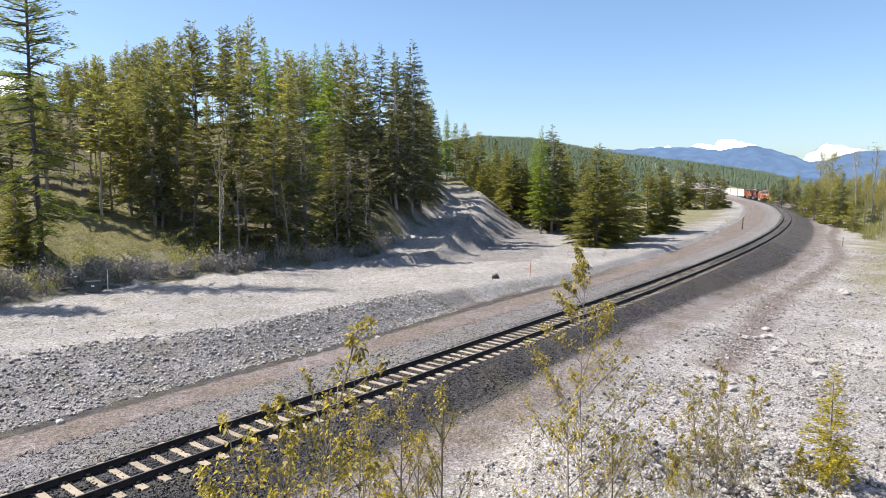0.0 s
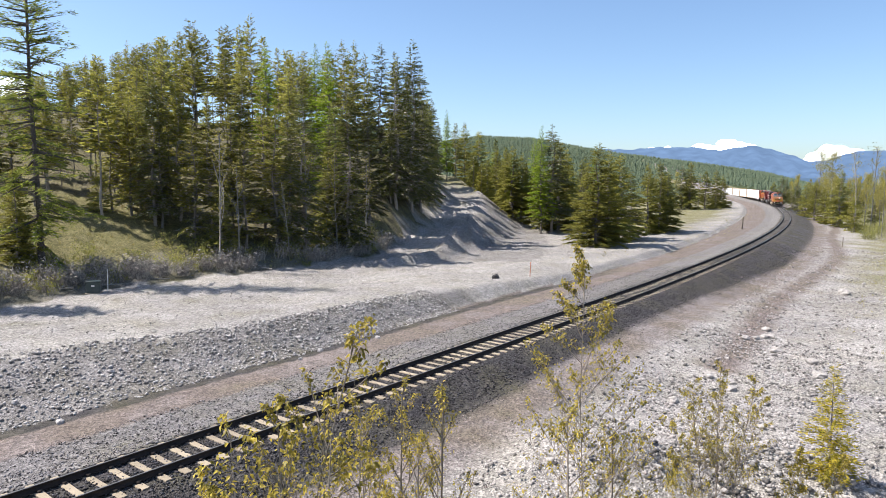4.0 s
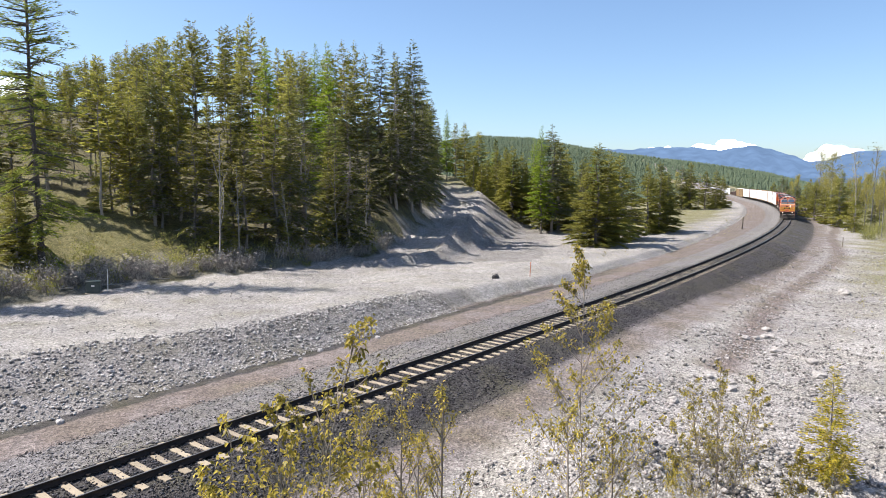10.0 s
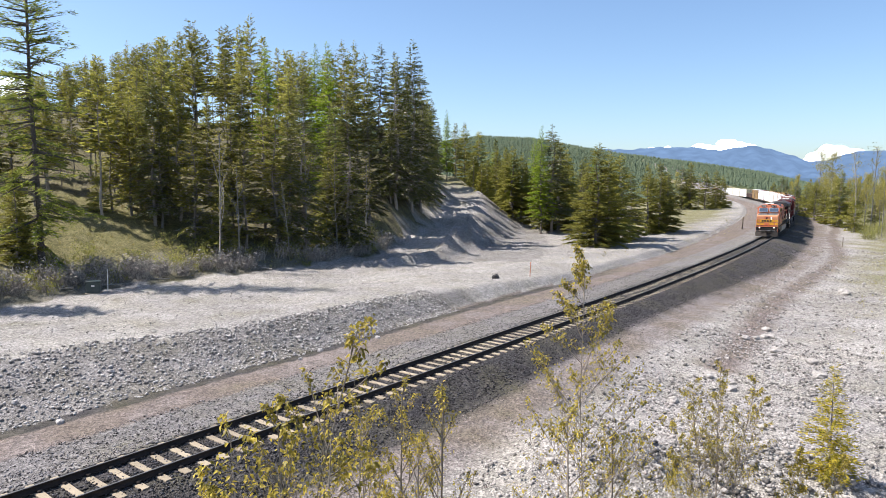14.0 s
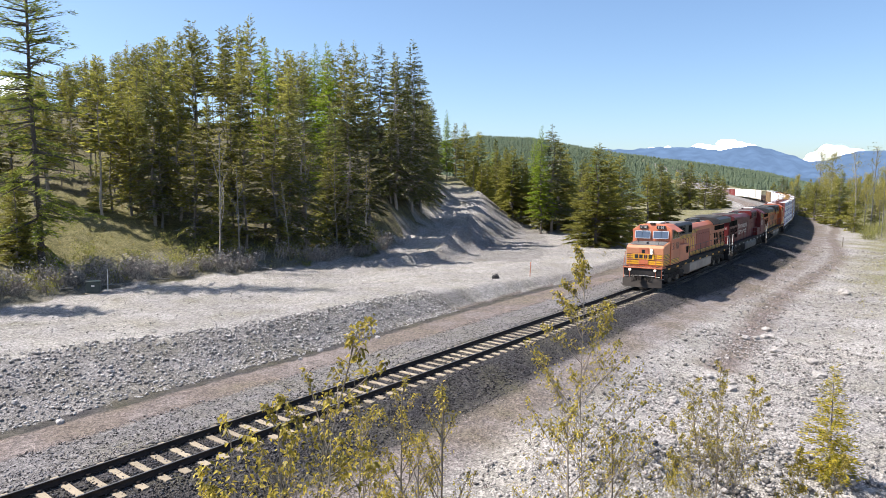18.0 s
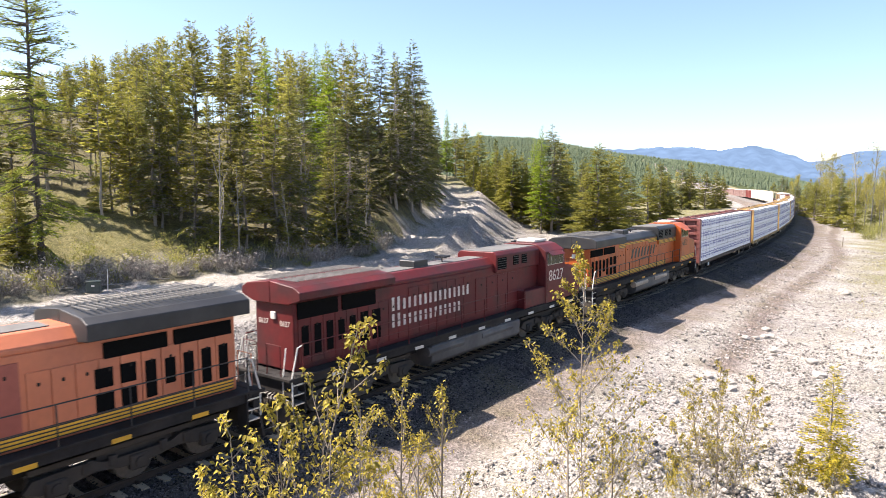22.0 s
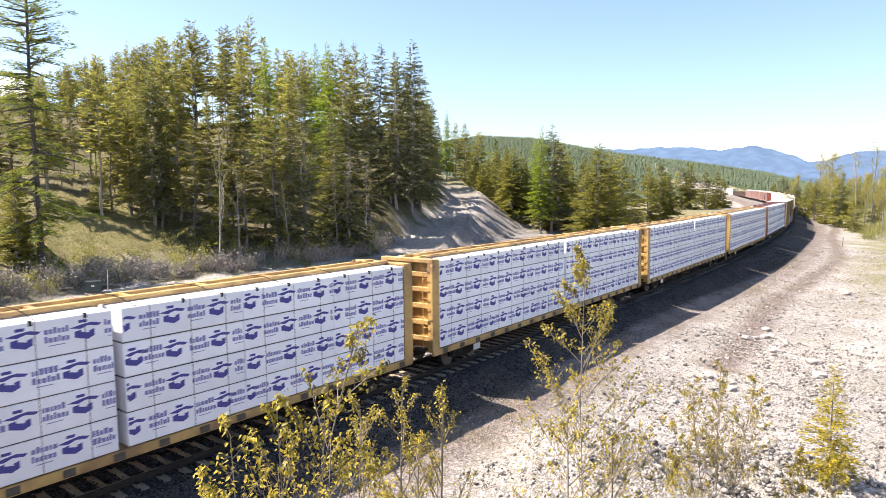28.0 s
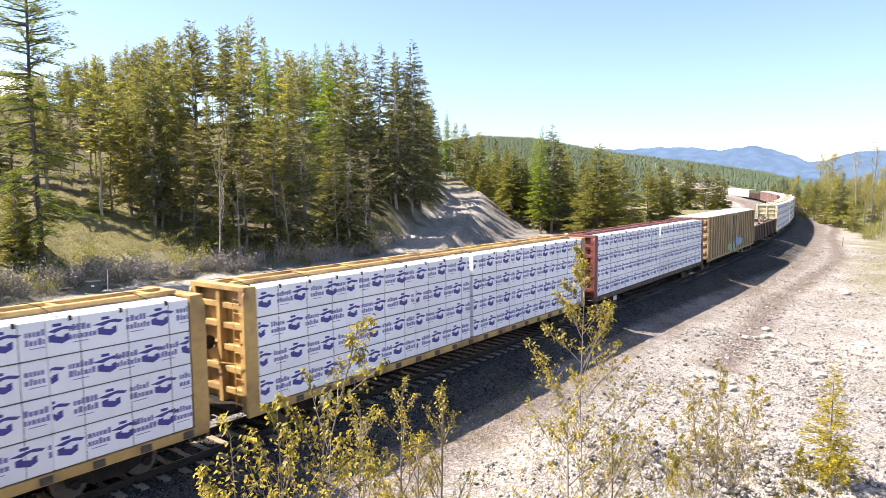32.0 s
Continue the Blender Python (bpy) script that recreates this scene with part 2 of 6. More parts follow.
ground_me = big_mesh("ground", np.stack([GX, GY, GZ], 1), quads, True)


def ground_material():
    """Bands of ballast, red-brown path, pale gravel, dry grass and forest floor, by the place's own plan."""
    m = bpy.data.materials.new("ground")
    m.use_nodes = True
    n, l = m.node_tree.nodes, m.node_tree.links
    b = n["Principled BSDF"]
    b.inputs["Roughness"].default_value, b.inputs["Specular IOR Level"].default_value = 0.95, 0.15
    co = n.new("ShaderNodeTexCoord")
    at = n.new("ShaderNodeAttribute")
    at.attribute_name = "soil"
    a2 = n.new("ShaderNodeAttribute")
    a2.attribute_name = "soil_b"

    def tex(kind, s, detail=4):
        t = n.new(kind)
        t.inputs["Scale"].default_value = s
        if "Detail" in t.inputs and kind == "ShaderNodeTexNoise":
            t.inputs["Detail"].default_value = detail
        l.new(co.outputs["Object"], t.inputs["Vector"])
        return t

    def mix(fac, a, z):
        x = n.new("ShaderNodeMix")
        x.data_type = "RGBA"
        l.new(fac, x.inputs["Factor"])
        for sock, v in ((x.inputs[6], a), (x.inputs[7], z)):
            if isinstance(v, tuple):
                sock.default_value = (*v, 1)
            else:
                l.new(v, sock)
        return x.outputs[2]

    def ramp(sock, lo, hi):
        r = n.new("ShaderNodeMapRange")
        r.inputs["From Min"].default_value, r.inputs["From Max"].default_value = lo, hi
        l.new(sock, r.inputs["Value"])
        return r.outputs[0]

    def mul(a, v):
        t = n.new("ShaderNodeMath")
        t.operation = "MULTIPLY"
        l.new(a, t.inputs[0])
        if isinstance(v, float):
            t.inputs[1].default_value = v
        else:
            l.new(v, t.inputs[1])
        return t.outputs[0]

    sp, sq = n.new("ShaderNodeSeparateColor"), n.new("ShaderNodeSeparateColor")
    l.new(at.outputs["Color"], sp.inputs[0])
    l.new(a2.outputs["Color"], sq.inputs[0])
    big, mid, fine = tex("ShaderNodeTexNoise", 0.13, 6).outputs["Fac"], tex("ShaderNodeTexNoise", 1.1, 6).outputs["Fac"], tex("ShaderNodeTexNoise", 9.0, 5).outputs["Fac"]
    patch = tex("ShaderNodeTexNoise", 0.42, 5).outputs["Fac"]
    cell = tex("ShaderNodeTexVoronoi", 7.0)
    cell2 = tex("ShaderNodeTexVoronoi", 17.0)
    pale = mix(ramp(mid, 0.35, 0.7), (0.30, 0.278, 0.260), (0.245, 0.227, 0.212))
    pale = mix(ramp(big, 0.42, 0.62), pale, (0.36, 0.332, 0.306))
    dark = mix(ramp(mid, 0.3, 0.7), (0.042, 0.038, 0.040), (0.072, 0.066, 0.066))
    light = mix(ramp(mid, 0.3, 0.7), (0.215, 0.20, 0.194), (0.155, 0.142, 0.138))
    red = mix(ramp(mid, 0.3, 0.7), (0.195, 0.155, 0.138), (0.150, 0.122, 0.111))
    grass = mix(ramp(mid, 0.35, 0.65), (0.15, 0.140, 0.045), (0.20, 0.175, 0.085))
    duff = mix(ramp(mid, 0.35, 0.7), (0.10, 0.085, 0.06), (0.17, 0.15, 0.07))

    def soft(sock, w=0.34):
        a = n.new("ShaderNodeMath")
        a.operation = "ADD"
        l.new(sock, a.inputs[0])
        o = n.new("ShaderNodeMath")
        o.operation = "MULTIPLY_ADD"
        l.new(patch, o.inputs[0])
        o.inputs[1].default_value, o.inputs[2].default_value = 1.0, -0.5
        l.new(o.outputs[0], a.inputs[1])
        return ramp(a.outputs[0], 0.5 - w, 0.5 + w)

    col = pale
    col = mix(soft(sp.outputs[1]), col, light)
    col = mix(soft(sp.outputs[2]), col, red)
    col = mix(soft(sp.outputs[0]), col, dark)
    col = mix(soft(sq.outputs[1]), col, duff)
    col = mix(soft(sq.outputs[0], 0.6), col, grass)
    col = mix(soft(sq.outputs[2], 0.1), col, (0.06, 0.075, 0.03))
    v = n.new("ShaderNodeVectorMath")
    v.operation = "SCALE"
    g = n.new("ShaderNodeMapRange")
    g.inputs["To Min"].default_value, g.inputs["To Max"].default_value = 0.4, 1.54
    l.new(cell2.outputs["Color"], g.inputs["Value"])
    g2 = n.new("ShaderNodeMapRange")
    g2.inputs["To Min"].default_value, g2.inputs["To Max"].default_value = 0.72, 1.26
    l.new(cell.outputs["Color"], g2.inputs["Value"])
    l.new(col, v.inputs[0])
    l.new(mul(g.outputs[0], g2.outputs[0]), v.inputs["Scale"])
    l.new(v.outputs[0], b.inputs["Base Color"])
    bp = n.new("ShaderNodeBump")
    bp.inputs["Strength"].default_value, bp.inputs["Distance"].default_value = 0.6, 0.09
    ad = n.new("ShaderNodeMath")
    ad.operation = "ADD"
    l.new(cell2.outputs["Distance"], ad.inputs[0])
    l.new(fine, ad.inputs[1])
    l.new(ad.outputs[0], bp.inputs["Height"])
    l.new(bp.outputs[0], b.inputs["Normal"])
    return m


def soils(s, aside, x, y, z):
    """What covers the ground: dark ballast and a dark strip by the bank, light ballast, red path | grass, forest floor,
    woods.
    """
    far = ease(s, 25, 60)
    d = -aside
    toe = 3.4 - 0.5 * ease(s, 14, 28) + 2.0 * ease(s, 34, 80)
    dark = ease(aside, -1.7, -1.3) * (1 - ease(aside, toe - 0.4, toe + 1.0)) * (1 - 0.22 * ease(s, 45, 90))
    light = ((d > 1.4) & (d < 5.0 + 0.4 * far)).astype(float)
    light = np.maximum(light, ease(s, 30, 70) * (aside > 0) * (1 - ease(aside, toe, toe + 2)))
    bank0 = toe_of_bank(s)
    light = np.maximum(light, 0.78 * (d > bank0) * (d < bank0 + width_of_bank(s) - .3) * (s < 32))
    red = np.where((d >= 4.7) & (d < bank0 + 0.2), 0.85, 0.0)
    # darker strip along the foot of the stone bank
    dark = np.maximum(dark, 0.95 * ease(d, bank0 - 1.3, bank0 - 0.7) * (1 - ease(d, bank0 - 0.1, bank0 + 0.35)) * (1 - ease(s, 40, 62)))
    red = np.maximum(red, ease(aside, toe - 1.0, toe + .2) * (1 - ease(aside, toe + 1.4, toe + 4.0)) * 0.75)
    red = np.maximum(red, 0.95 * (aside > 5) * np.exp(-((aside - 8.6 - 0.8 * np.sin(s * 0.09)) / 1.15) ** 2) * (s > 27))
    edge = np.interp(y, EDGE_Y, EDGE_X)
    off = x - edge
    grass = np.zeros_like(s)
    grass = 0.85 * ease(aside + 2.5 * wob(x, y, 14), 9, 16) * ease(s, 45, 75)
    grass = np.maximum(grass, 0.75 * ease(aside + 2 * wob(x, y, 9), 17, 24) * ease(s, 20, 40))
    grass = np.maximum(grass, 0.9 * ease(d + 3 * wob(x, y, 16), 12, 18) * ease(s, 88, 125))
    light = np.maximum(light, (0.62 - 0.55 * (off > 0.3) * (off < 5.0)) * ((off > -0.5) & (off < 16) & (y > 66) & (d > 9)))
    duff = np.where((off < -0.5) & (d > 14), 0.75, 0.0)
    sunny = (off < -3) & (d > 14) & (y < 62)
    grass = np.where(sunny, 0.72 + 0.3 * wob(x, y, 9, 2.0), grass)
    duff = np.where(off < -0.5, np.where(d > 14, 1.0, 0.0), duff)
    debris = (off > -4.0 + 1.2 * wob(x, y, 5, 1.0)) & (off < 0.6) & (y < 62) & (d > 12)
    light, grass, duff = np.where(debris, 0.9, light), np.where(debris, 0.25, grass), np.where(debris, 0.35, duff)
    dist = np.hypot(x, y)
    woods = np.where(dist > 330, 1.0, 0.0)
    woods = np.where((aside > 60) | (d > 90), 1.0, woods) * ease(np.abs(aside), 14, 30)
    return np.stack([dark, light, red], 1), np.stack([grass, duff, woods], 1)


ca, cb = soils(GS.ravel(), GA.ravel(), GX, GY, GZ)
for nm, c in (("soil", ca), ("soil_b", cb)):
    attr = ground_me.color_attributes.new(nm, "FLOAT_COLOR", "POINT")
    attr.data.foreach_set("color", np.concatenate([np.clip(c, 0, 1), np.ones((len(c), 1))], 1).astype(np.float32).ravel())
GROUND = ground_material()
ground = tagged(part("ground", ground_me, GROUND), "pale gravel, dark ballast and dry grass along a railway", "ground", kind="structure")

# ---- rails and ties ----
def sweep(profile, s0, s1, step):
    """A profile (aside, height) drawn along the line."""
    ss = np.arange(s0, s1 + 0.01, step)
    k = len(profile)
    rows = []
    for a, h in profile:
        x, y, _ = line(ss, a)
        rows.append(np.stack([x, y, np.full(len(ss), h)], 1))
    v = np.stack(rows, 1).reshape(-1, 3)
    i = np.arange(len(ss) - 1)[:, None] * k
    j = np.arange(k)[None, :]
    j2 = (j + 1) % k
    f = np.stack([i + j, i + k + j, i + k + j2, i + j2], -1).reshape(-1, 4)
    return v, f


track = tagged(new("track"), "single railway track of dark rails on pale concrete ties", "track", kind="structure")
for side in (-1, 1):
    c = 0.755 * side
    prof = [(c - .07, -.185), (c - .07, -.165), (c - .012, -.14), (c - .012, -.045), (c - .037, -.032), (c - .037, -.006), (c - .028, -.001),
            (c + .028, -.001), (c + .037, -.006), (c + .037, -.032), (c + .012, -.045), (c + .012, -.14), (c + .07, -.165), (c + .07, -.185)]
    v, f = sweep(prof, -60, 560, 2.0)
    rail_me = big_mesh("rail", v, f)
    rail_me.materials.append(RAIL)
    rail_me.materials.append(RAIL_TOP)
    flags = np.zeros(len(f), np.int32)
    flags[6::14] = 1
    rail_me.polygons.foreach_set("material_index", flags)
    part("rail", rail_me, None, track, "rusty steel rail with a polished running surface")


def tie_mesh():
    """A concrete tie: tapered, dipped in the middle, sitting in the ballast."""
    bm = bmesh.new()
    rows = []
    for a, top, w in ((-1.3, -.19, .11), (-.95, -.185, .12), (-.45, -.192, .105), (0, -.203, .10), (.45, -.192, .105), (.95, -.185, .12), (1.3, -.19, .11)):
        rows.append([bm.verts.new(p) for p in ((-w - .03, a, -.42), (-w, a, top - .015), (-w + .02, a, top), (w - .02, a, top), (w, a, top - .015), (w + .03, a, -.42))])
    for p, q in zip(rows, rows[1:]):
        for k in range(5):
            bm.faces.new((p[k], p[k + 1], q[k + 1], q[k]))
    bm.faces.new(rows[0][::-1])
    bm.faces.new(rows[-1])
    me = bpy.data.meshes.new("tie")
    bmesh.ops.recalc_face_normals(bm, faces=bm.faces)
    bm.to_mesh(me)
    bm.free()
    me.materials.append(TIE)
    return me


TIE_STEP = 0.6155
tie_me = tie_mesh()
rest_v, rest_f = [], []
base_v = np.array([v.co[:] for v in tie_me.vertices])
base_f = [tuple(p.vertices) for p in tie_me.polygons if len(p.vertices) == 4]
jit = random.Random(3)
for i in range(-16, 560):
    x, y, t = (float(q) for q in line(i * TIE_STEP + 0.01))
    a = -t + jit.uniform(-.012, .012)
    if i < 284:
        ob = new("tie", tie_me)
        ob.parent = track
        ob.matrix_basis = Matrix.LocRotScale((x, y, jit.uniform(-.012, .006) - .022 * float(ease(i * TIE_STEP, 12, 40)) - .04 * float(ease(i * TIE_STEP, 40, 110))), Euler((0, 0, a + math.pi / 2)), None)
    else:
        c, s_ = math.cos(a + math.pi / 2), math.sin(a + math.pi / 2)
        n0 = len(rest_v) * len(base_v)
        rest_v.append(np.stack([x + c * base_v[:, 0] - s_ * base_v[:, 1], y + s_ * base_v[:, 0] + c * base_v[:, 1], base_v[:, 2] - .062], 1))
        rest_f += [tuple(k + n0 for k in q) for q in base_f]
tagged(part("far_ties", big_mesh("far_ties", np.concatenate(rest_v), rest_f), TIE, track), kind="stuff")
# fastening clips along both rails
cv, cf = [], []
for i in range(-10, 120):
    for a in (-.86, -.65, .65, .86):
        x, y, t = (float(q) for q in line(i * TIE_STEP + 0.01, a))
        n0 = len(cv)
        for dz in (-.19, -.13):
            for dx, dy in ((-.06, -.04), (.06, -.04), (.06, .04), (-.06, .04)):
                cv.append((x + dx, y + dy, dz))
        cf += [(n0 + 4, n0 + 5, n0 + 6, n0 + 7)] + [(n0 + k, n0 + (k + 1) % 4, n0 + 4 + (k + 1) % 4, n0 + 4 + k) for k in range(4)]
tagged(part("rail_clips", big_mesh("rail_clips", cv, cf), RAIL, track), kind="stuff")


# ---- loose stone ----
OCTA = np.array([(1, 0, 0), (-1, 0, 0), (0, 1, 0), (0, -1, 0), (0, 0, 1), (0, 0, -1.0)])
OCTA_F = np.array([(0, 2, 4), (2, 1, 4), (1, 3, 4), (3, 0, 4), (2, 0, 5), (1, 2, 5), (3, 1, 5), (0, 3, 5)])
g_ = 1.618
ICO = np.array([(-1, g_, 0), (1, g_, 0), (-1, -g_, 0), (1, -g_, 0), (0, -1, g_), (0, 1, g_), (0, -1, -g_), (0, 1, -g_), (g_, 0, -1), (g_, 0, 1), (-g_, 0, -1), (-g_, 0, 1.0)]) / 1.9
ICO_F = np.array([(0, 11, 5), (0, 5, 1), (0, 1, 7), (0, 7, 10), (0, 10, 11), (1, 5, 9), (5, 11, 4), (11, 10, 2), (10, 7, 6), (7, 1, 8), (3, 9, 4), (3, 4, 2), (3, 2, 6),
                  (3, 6, 8), (3, 8, 9), (4, 9, 5), (2, 4, 11), (6, 2, 10), (8, 6, 7), (9, 8, 1)])


def stones(name, words, count, place, size, material, seed, ico=False, sink=0.25, flat=0.7):
    """A scatter of separate stones in one mesh; place gives s and aside for an array of random pairs."""
    rng = np.random.default_rng(seed)
    s, a = place(rng, count)
    x, y, _ = line(s, a)
    z = ground_z(x, y, s, a)
    base, faces = (ICO, ICO_F) if ico else (OCTA, OCTA_F)
    r = size[0] * (size[1] / size[0]) ** (rng.random(count) ** 3.0)
    v = base[None] * rng.uniform(0.6, 1.35, (count, len(base), 1)) * np.stack([rng.uniform(.7, 1.3, count), rng.uniform(.7, 1.3, count), np.full(count, flat)], 1)[:, None]
    ang, tilt = rng.uniform(0, 6.283, count), rng.uniform(-.6, .6, count)
    ct, st = np.cos(tilt)[:, None], np.sin(tilt)[:, None]
    vx, vz = v[:, :, 0] * ct - v[:, :, 2] * st, v[:, :, 0] * st + v[:, :, 2] * ct
    c, sn = np.cos(ang)[:, None], np.sin(ang)[:, None]
    w = np.stack([vx * c - v[:, :, 1] * sn, vx * sn + v[:, :, 1] * c, vz], 2) * r[:, None, None]
    w += np.stack([x, y, z + r * (flat * 0.8 - sink)], 1)[:, None]
    f = faces[None] + (np.arange(count) * len(base))[:, None, None]
    return tagged(part(name, big_mesh(name, w.reshape(-1, 3), f.reshape(-1, 3)), material), words, "stones", kind="stuff")


def band(s0, s1, a0, a1, power=1.0):
    return lambda rng, n: (s0 + (s1 - s0) * rng.random(n) ** power, rng.uniform(a0, a1, n))


def shoulder(rng, n):
    s = -8 + 100 * rng.random(n) ** 1.7
    toe = 3.6 - 0.5 * ease(s, 14, 28) + 2.0 * ease(s, 34, 80)
    k = rng.random(n) ** .8
    return s, -1.5 + (toe + 1.5) * k + 0.6 * rng.standard_normal(n) * (rng.random(n) < .2)


def bank(rng, n):
    s = -8 + 37 * rng.random(n) ** 1.25
    return s, -(toe_of_bank(s) - .2 + (width_of_bank(s) + .5) * rng.random(n))


def rubble(rng, n):
    s = 2 + 34 * rng.random(n)
    return s, 8.2 + 13 * rng.random(n) + 2.0 * np.sin(s * .5)


stones("ballast_stones", "dark grey crushed ballast stones beside the rails", 48000, shoulder, (.028, .060), DARK_BALLAST, 1)
stones("shoulder_stones", "light grey crushed stones on the track shoulder", 20000, band(-8, 60, -5.0, -1.5, 1.5), (.022, .055), BALLAST, 2)
stones("bank_stones", "grey broken rocks on a low bank", 26000, bank, (.018, .11), GREY_STONE, 3)
stones("pad_pebbles", "pale pebbles on the gravel yard", 16000, band(-8, 75, -27, -9, 1.2), (.018, .07), PALE_STONE, 4)
def crib(rng, n):
    return 4 + 150 * rng.random(n) ** 1.3, rng.uniform(-1.45, 1.45, n)


def heap_rocks(rng, n):
    s, a = along(rng.normal(8.6, 2.0, n), rng.normal(19.6, 1.3, n))
    return s, a


stones("crib_stones", "dusty brown ballast stones between the ties", 13000, crib, (.026, .05), mat("crib_stone", (0.115, 0.095, 0.082), rough=0.95, island=0.6), 7)
stones("heap_rocks", "grey broken rocks on a heap", 1800, heap_rocks, (.04, .15), mat("mid_stone", (0.215, 0.20, 0.185), rough=0.95, island=0.5), 8)
stones("rubble", "pale broken rocks and rubble on rough ground", 30000, rubble, (.018, .10), PALE_STONE, 5)
stones("field_stones", "pale stones scattered over rough ground beside the line", 9000, band(16, 100, 5.5, 15, 1.4), (.025, .13), PALE_STONE, 9)
stones("path_pebbles", "small grey and reddish stones on the path", 9000, band(-8, 60, 3.5, 13, 1.3), (.02, .06), mat("red_stone", (0.25, 0.205, 0.19), rough=0.95, island=0.5), 6)

# ---- trees ----
def grow(seed, h, clear, r, taper=0.8, gap=0.42, per=6, tuft=0.55, droop=0.25, ragged=0.35, lift=0.0, slim=0.17, thin=0.9, dense=1.0):
    """Crown (quads) and limbs of a conifer: whorls of branches set with flat sprays of needles."""
    rng = np.random.default_rng(seed)
    quads, limbs = [], []
    z = clear * h
    while z < h - 0.15:
        u = (z - clear * h) / (h * (1 - clear))
        reach = r * (1 - u) ** taper * (0.75 + 0.25 * min(1, u * 6 + 0.4))
        for b in range(rng.poisson(per) if u < 0.93 else 5):
            if rng.random() > thin:
                continue
            a = rng.random() * 6.2832
            long = max(0.18, reach * (1 + ragged * (rng.random() * 2 - 1.2)))
            out = np.array([math.cos(a), math.sin(a), 0])
            side = np.array([-out[1], out[0], 0])
            rise = lift - droop + 0.55 * u + 0.12 * rng.standard_normal()
            z0 = z + rng.random() * gap
            if long > 0.8:
                limbs.append((z0, out, long * 0.85, rise))
            k = max(7, int(dense * long / (tuft * 0.14)))
            t = 0.15 + 0.85 * (np.arange(k) + rng.random(k)) / k
            root = np.array([0, 0, z0]) + (out * long)[None] * t[:, None]
            root[:, 2] += long * (rise * t - 0.36 * (t - 0.5) ** 2) + 0.06 * rng.standard_normal(k)
            sway = rng.uniform(-1.25, 1.25, k)
            way = out[None] * np.cos(sway)[:, None] + side[None] * np.sin(sway)[:, None]
            way[:, 2] += rng.uniform(-0.34, 0.22, k) + rise * 0.5
            size = tuft * rng.uniform(0.55, 1.3, k) * (0.38 + 0.7 * (1 - u))
            cross = np.cross(way, np.array([0, 0, 1.0]) + 0.9 * rng.standard_normal((k, 3)))
            cross /= np.linalg.norm(cross, axis=1)[:, None] + 1e-6
            w = (size * slim * rng.uniform(0.7, 1.3, k))[:, None]
            quads.append(np.stack([root + cross * w, root + way * size[:, None], root - cross * w], 1))
        z += gap * (0.75 + 0.5 * rng.random()) * (1 - 0.45 * u)
    q = np.concatenate(quads)
    return q.reshape(-1, 3), np.arange(len(q) * 3).reshape(-1, 3), limbs


def pole(points, radii, sides=7):
    """A tapered round stem through the points."""
    v, f = [], []
    for i, (p, rr) in enumerate(zip(points, radii)):
        for j in range(sides):
            a = 6.2832 * j / sides
            v.append((p[0] + rr * math.cos(a), p[1] + rr * math.sin(a), p[2]))
    for i in range(len(points) - 1):
        for j in range(sides):
            f.append((i * sides + j, i * sides + (j + 1) % sides, (i + 1) * sides + (j + 1) % sides, (i + 1) * sides + j))
    return v, f


def trunk_mesh(seed, h, thick, limbs, snags=0, bend=0.012):
    rng = random.Random(seed)
    pts = [(bend * h * math.sin(i * 1.3 + seed), bend * h * math.cos(i * 0.9 + seed), -0.4 + (h + 0.2) * i / 8) for i in range(9)]
    pts[0] = (0, 0, -0.4)
    v, f = pole(pts, [thick * (1.25 if i == 0 else 1) * (1 - 0.93 * i / 8) for i in range(9)])
    more = list(limbs)
    for i in range(snags):
        a = rng.random() * 6.283
        more.append((h * rng.uniform(0.04, 0.5), np.array([math.cos(a), math.sin(a), 0]), rng.uniform(0.5, 1.6), rng.uniform(-0.3, 0.2)))
    for z0, out, long, rise in more:
        n = len(v)
        side = (-out[1], out[0])
        t = max(0.014, 0.024 * long)
        v += [(side[0] * t, side[1] * t, z0), (-side[0] * t, -side[1] * t, z0), (0, 0, z0 + 1.6 * t),
              (out[0] * long, out[1] * long, z0 + long * (rise - 0.09))]
        f += [(n, n + 1, n + 3, n + 3), (n + 1, n + 2, n + 3, n + 3), (n + 2, n, n + 3, n + 3)]
    me = bpy.data.meshes.new("trunk")
    me.from_pydata([tuple(map(float, p)) for p in v], [], [tuple(dict.fromkeys(q)) for q in f])
    me.update()
    return me


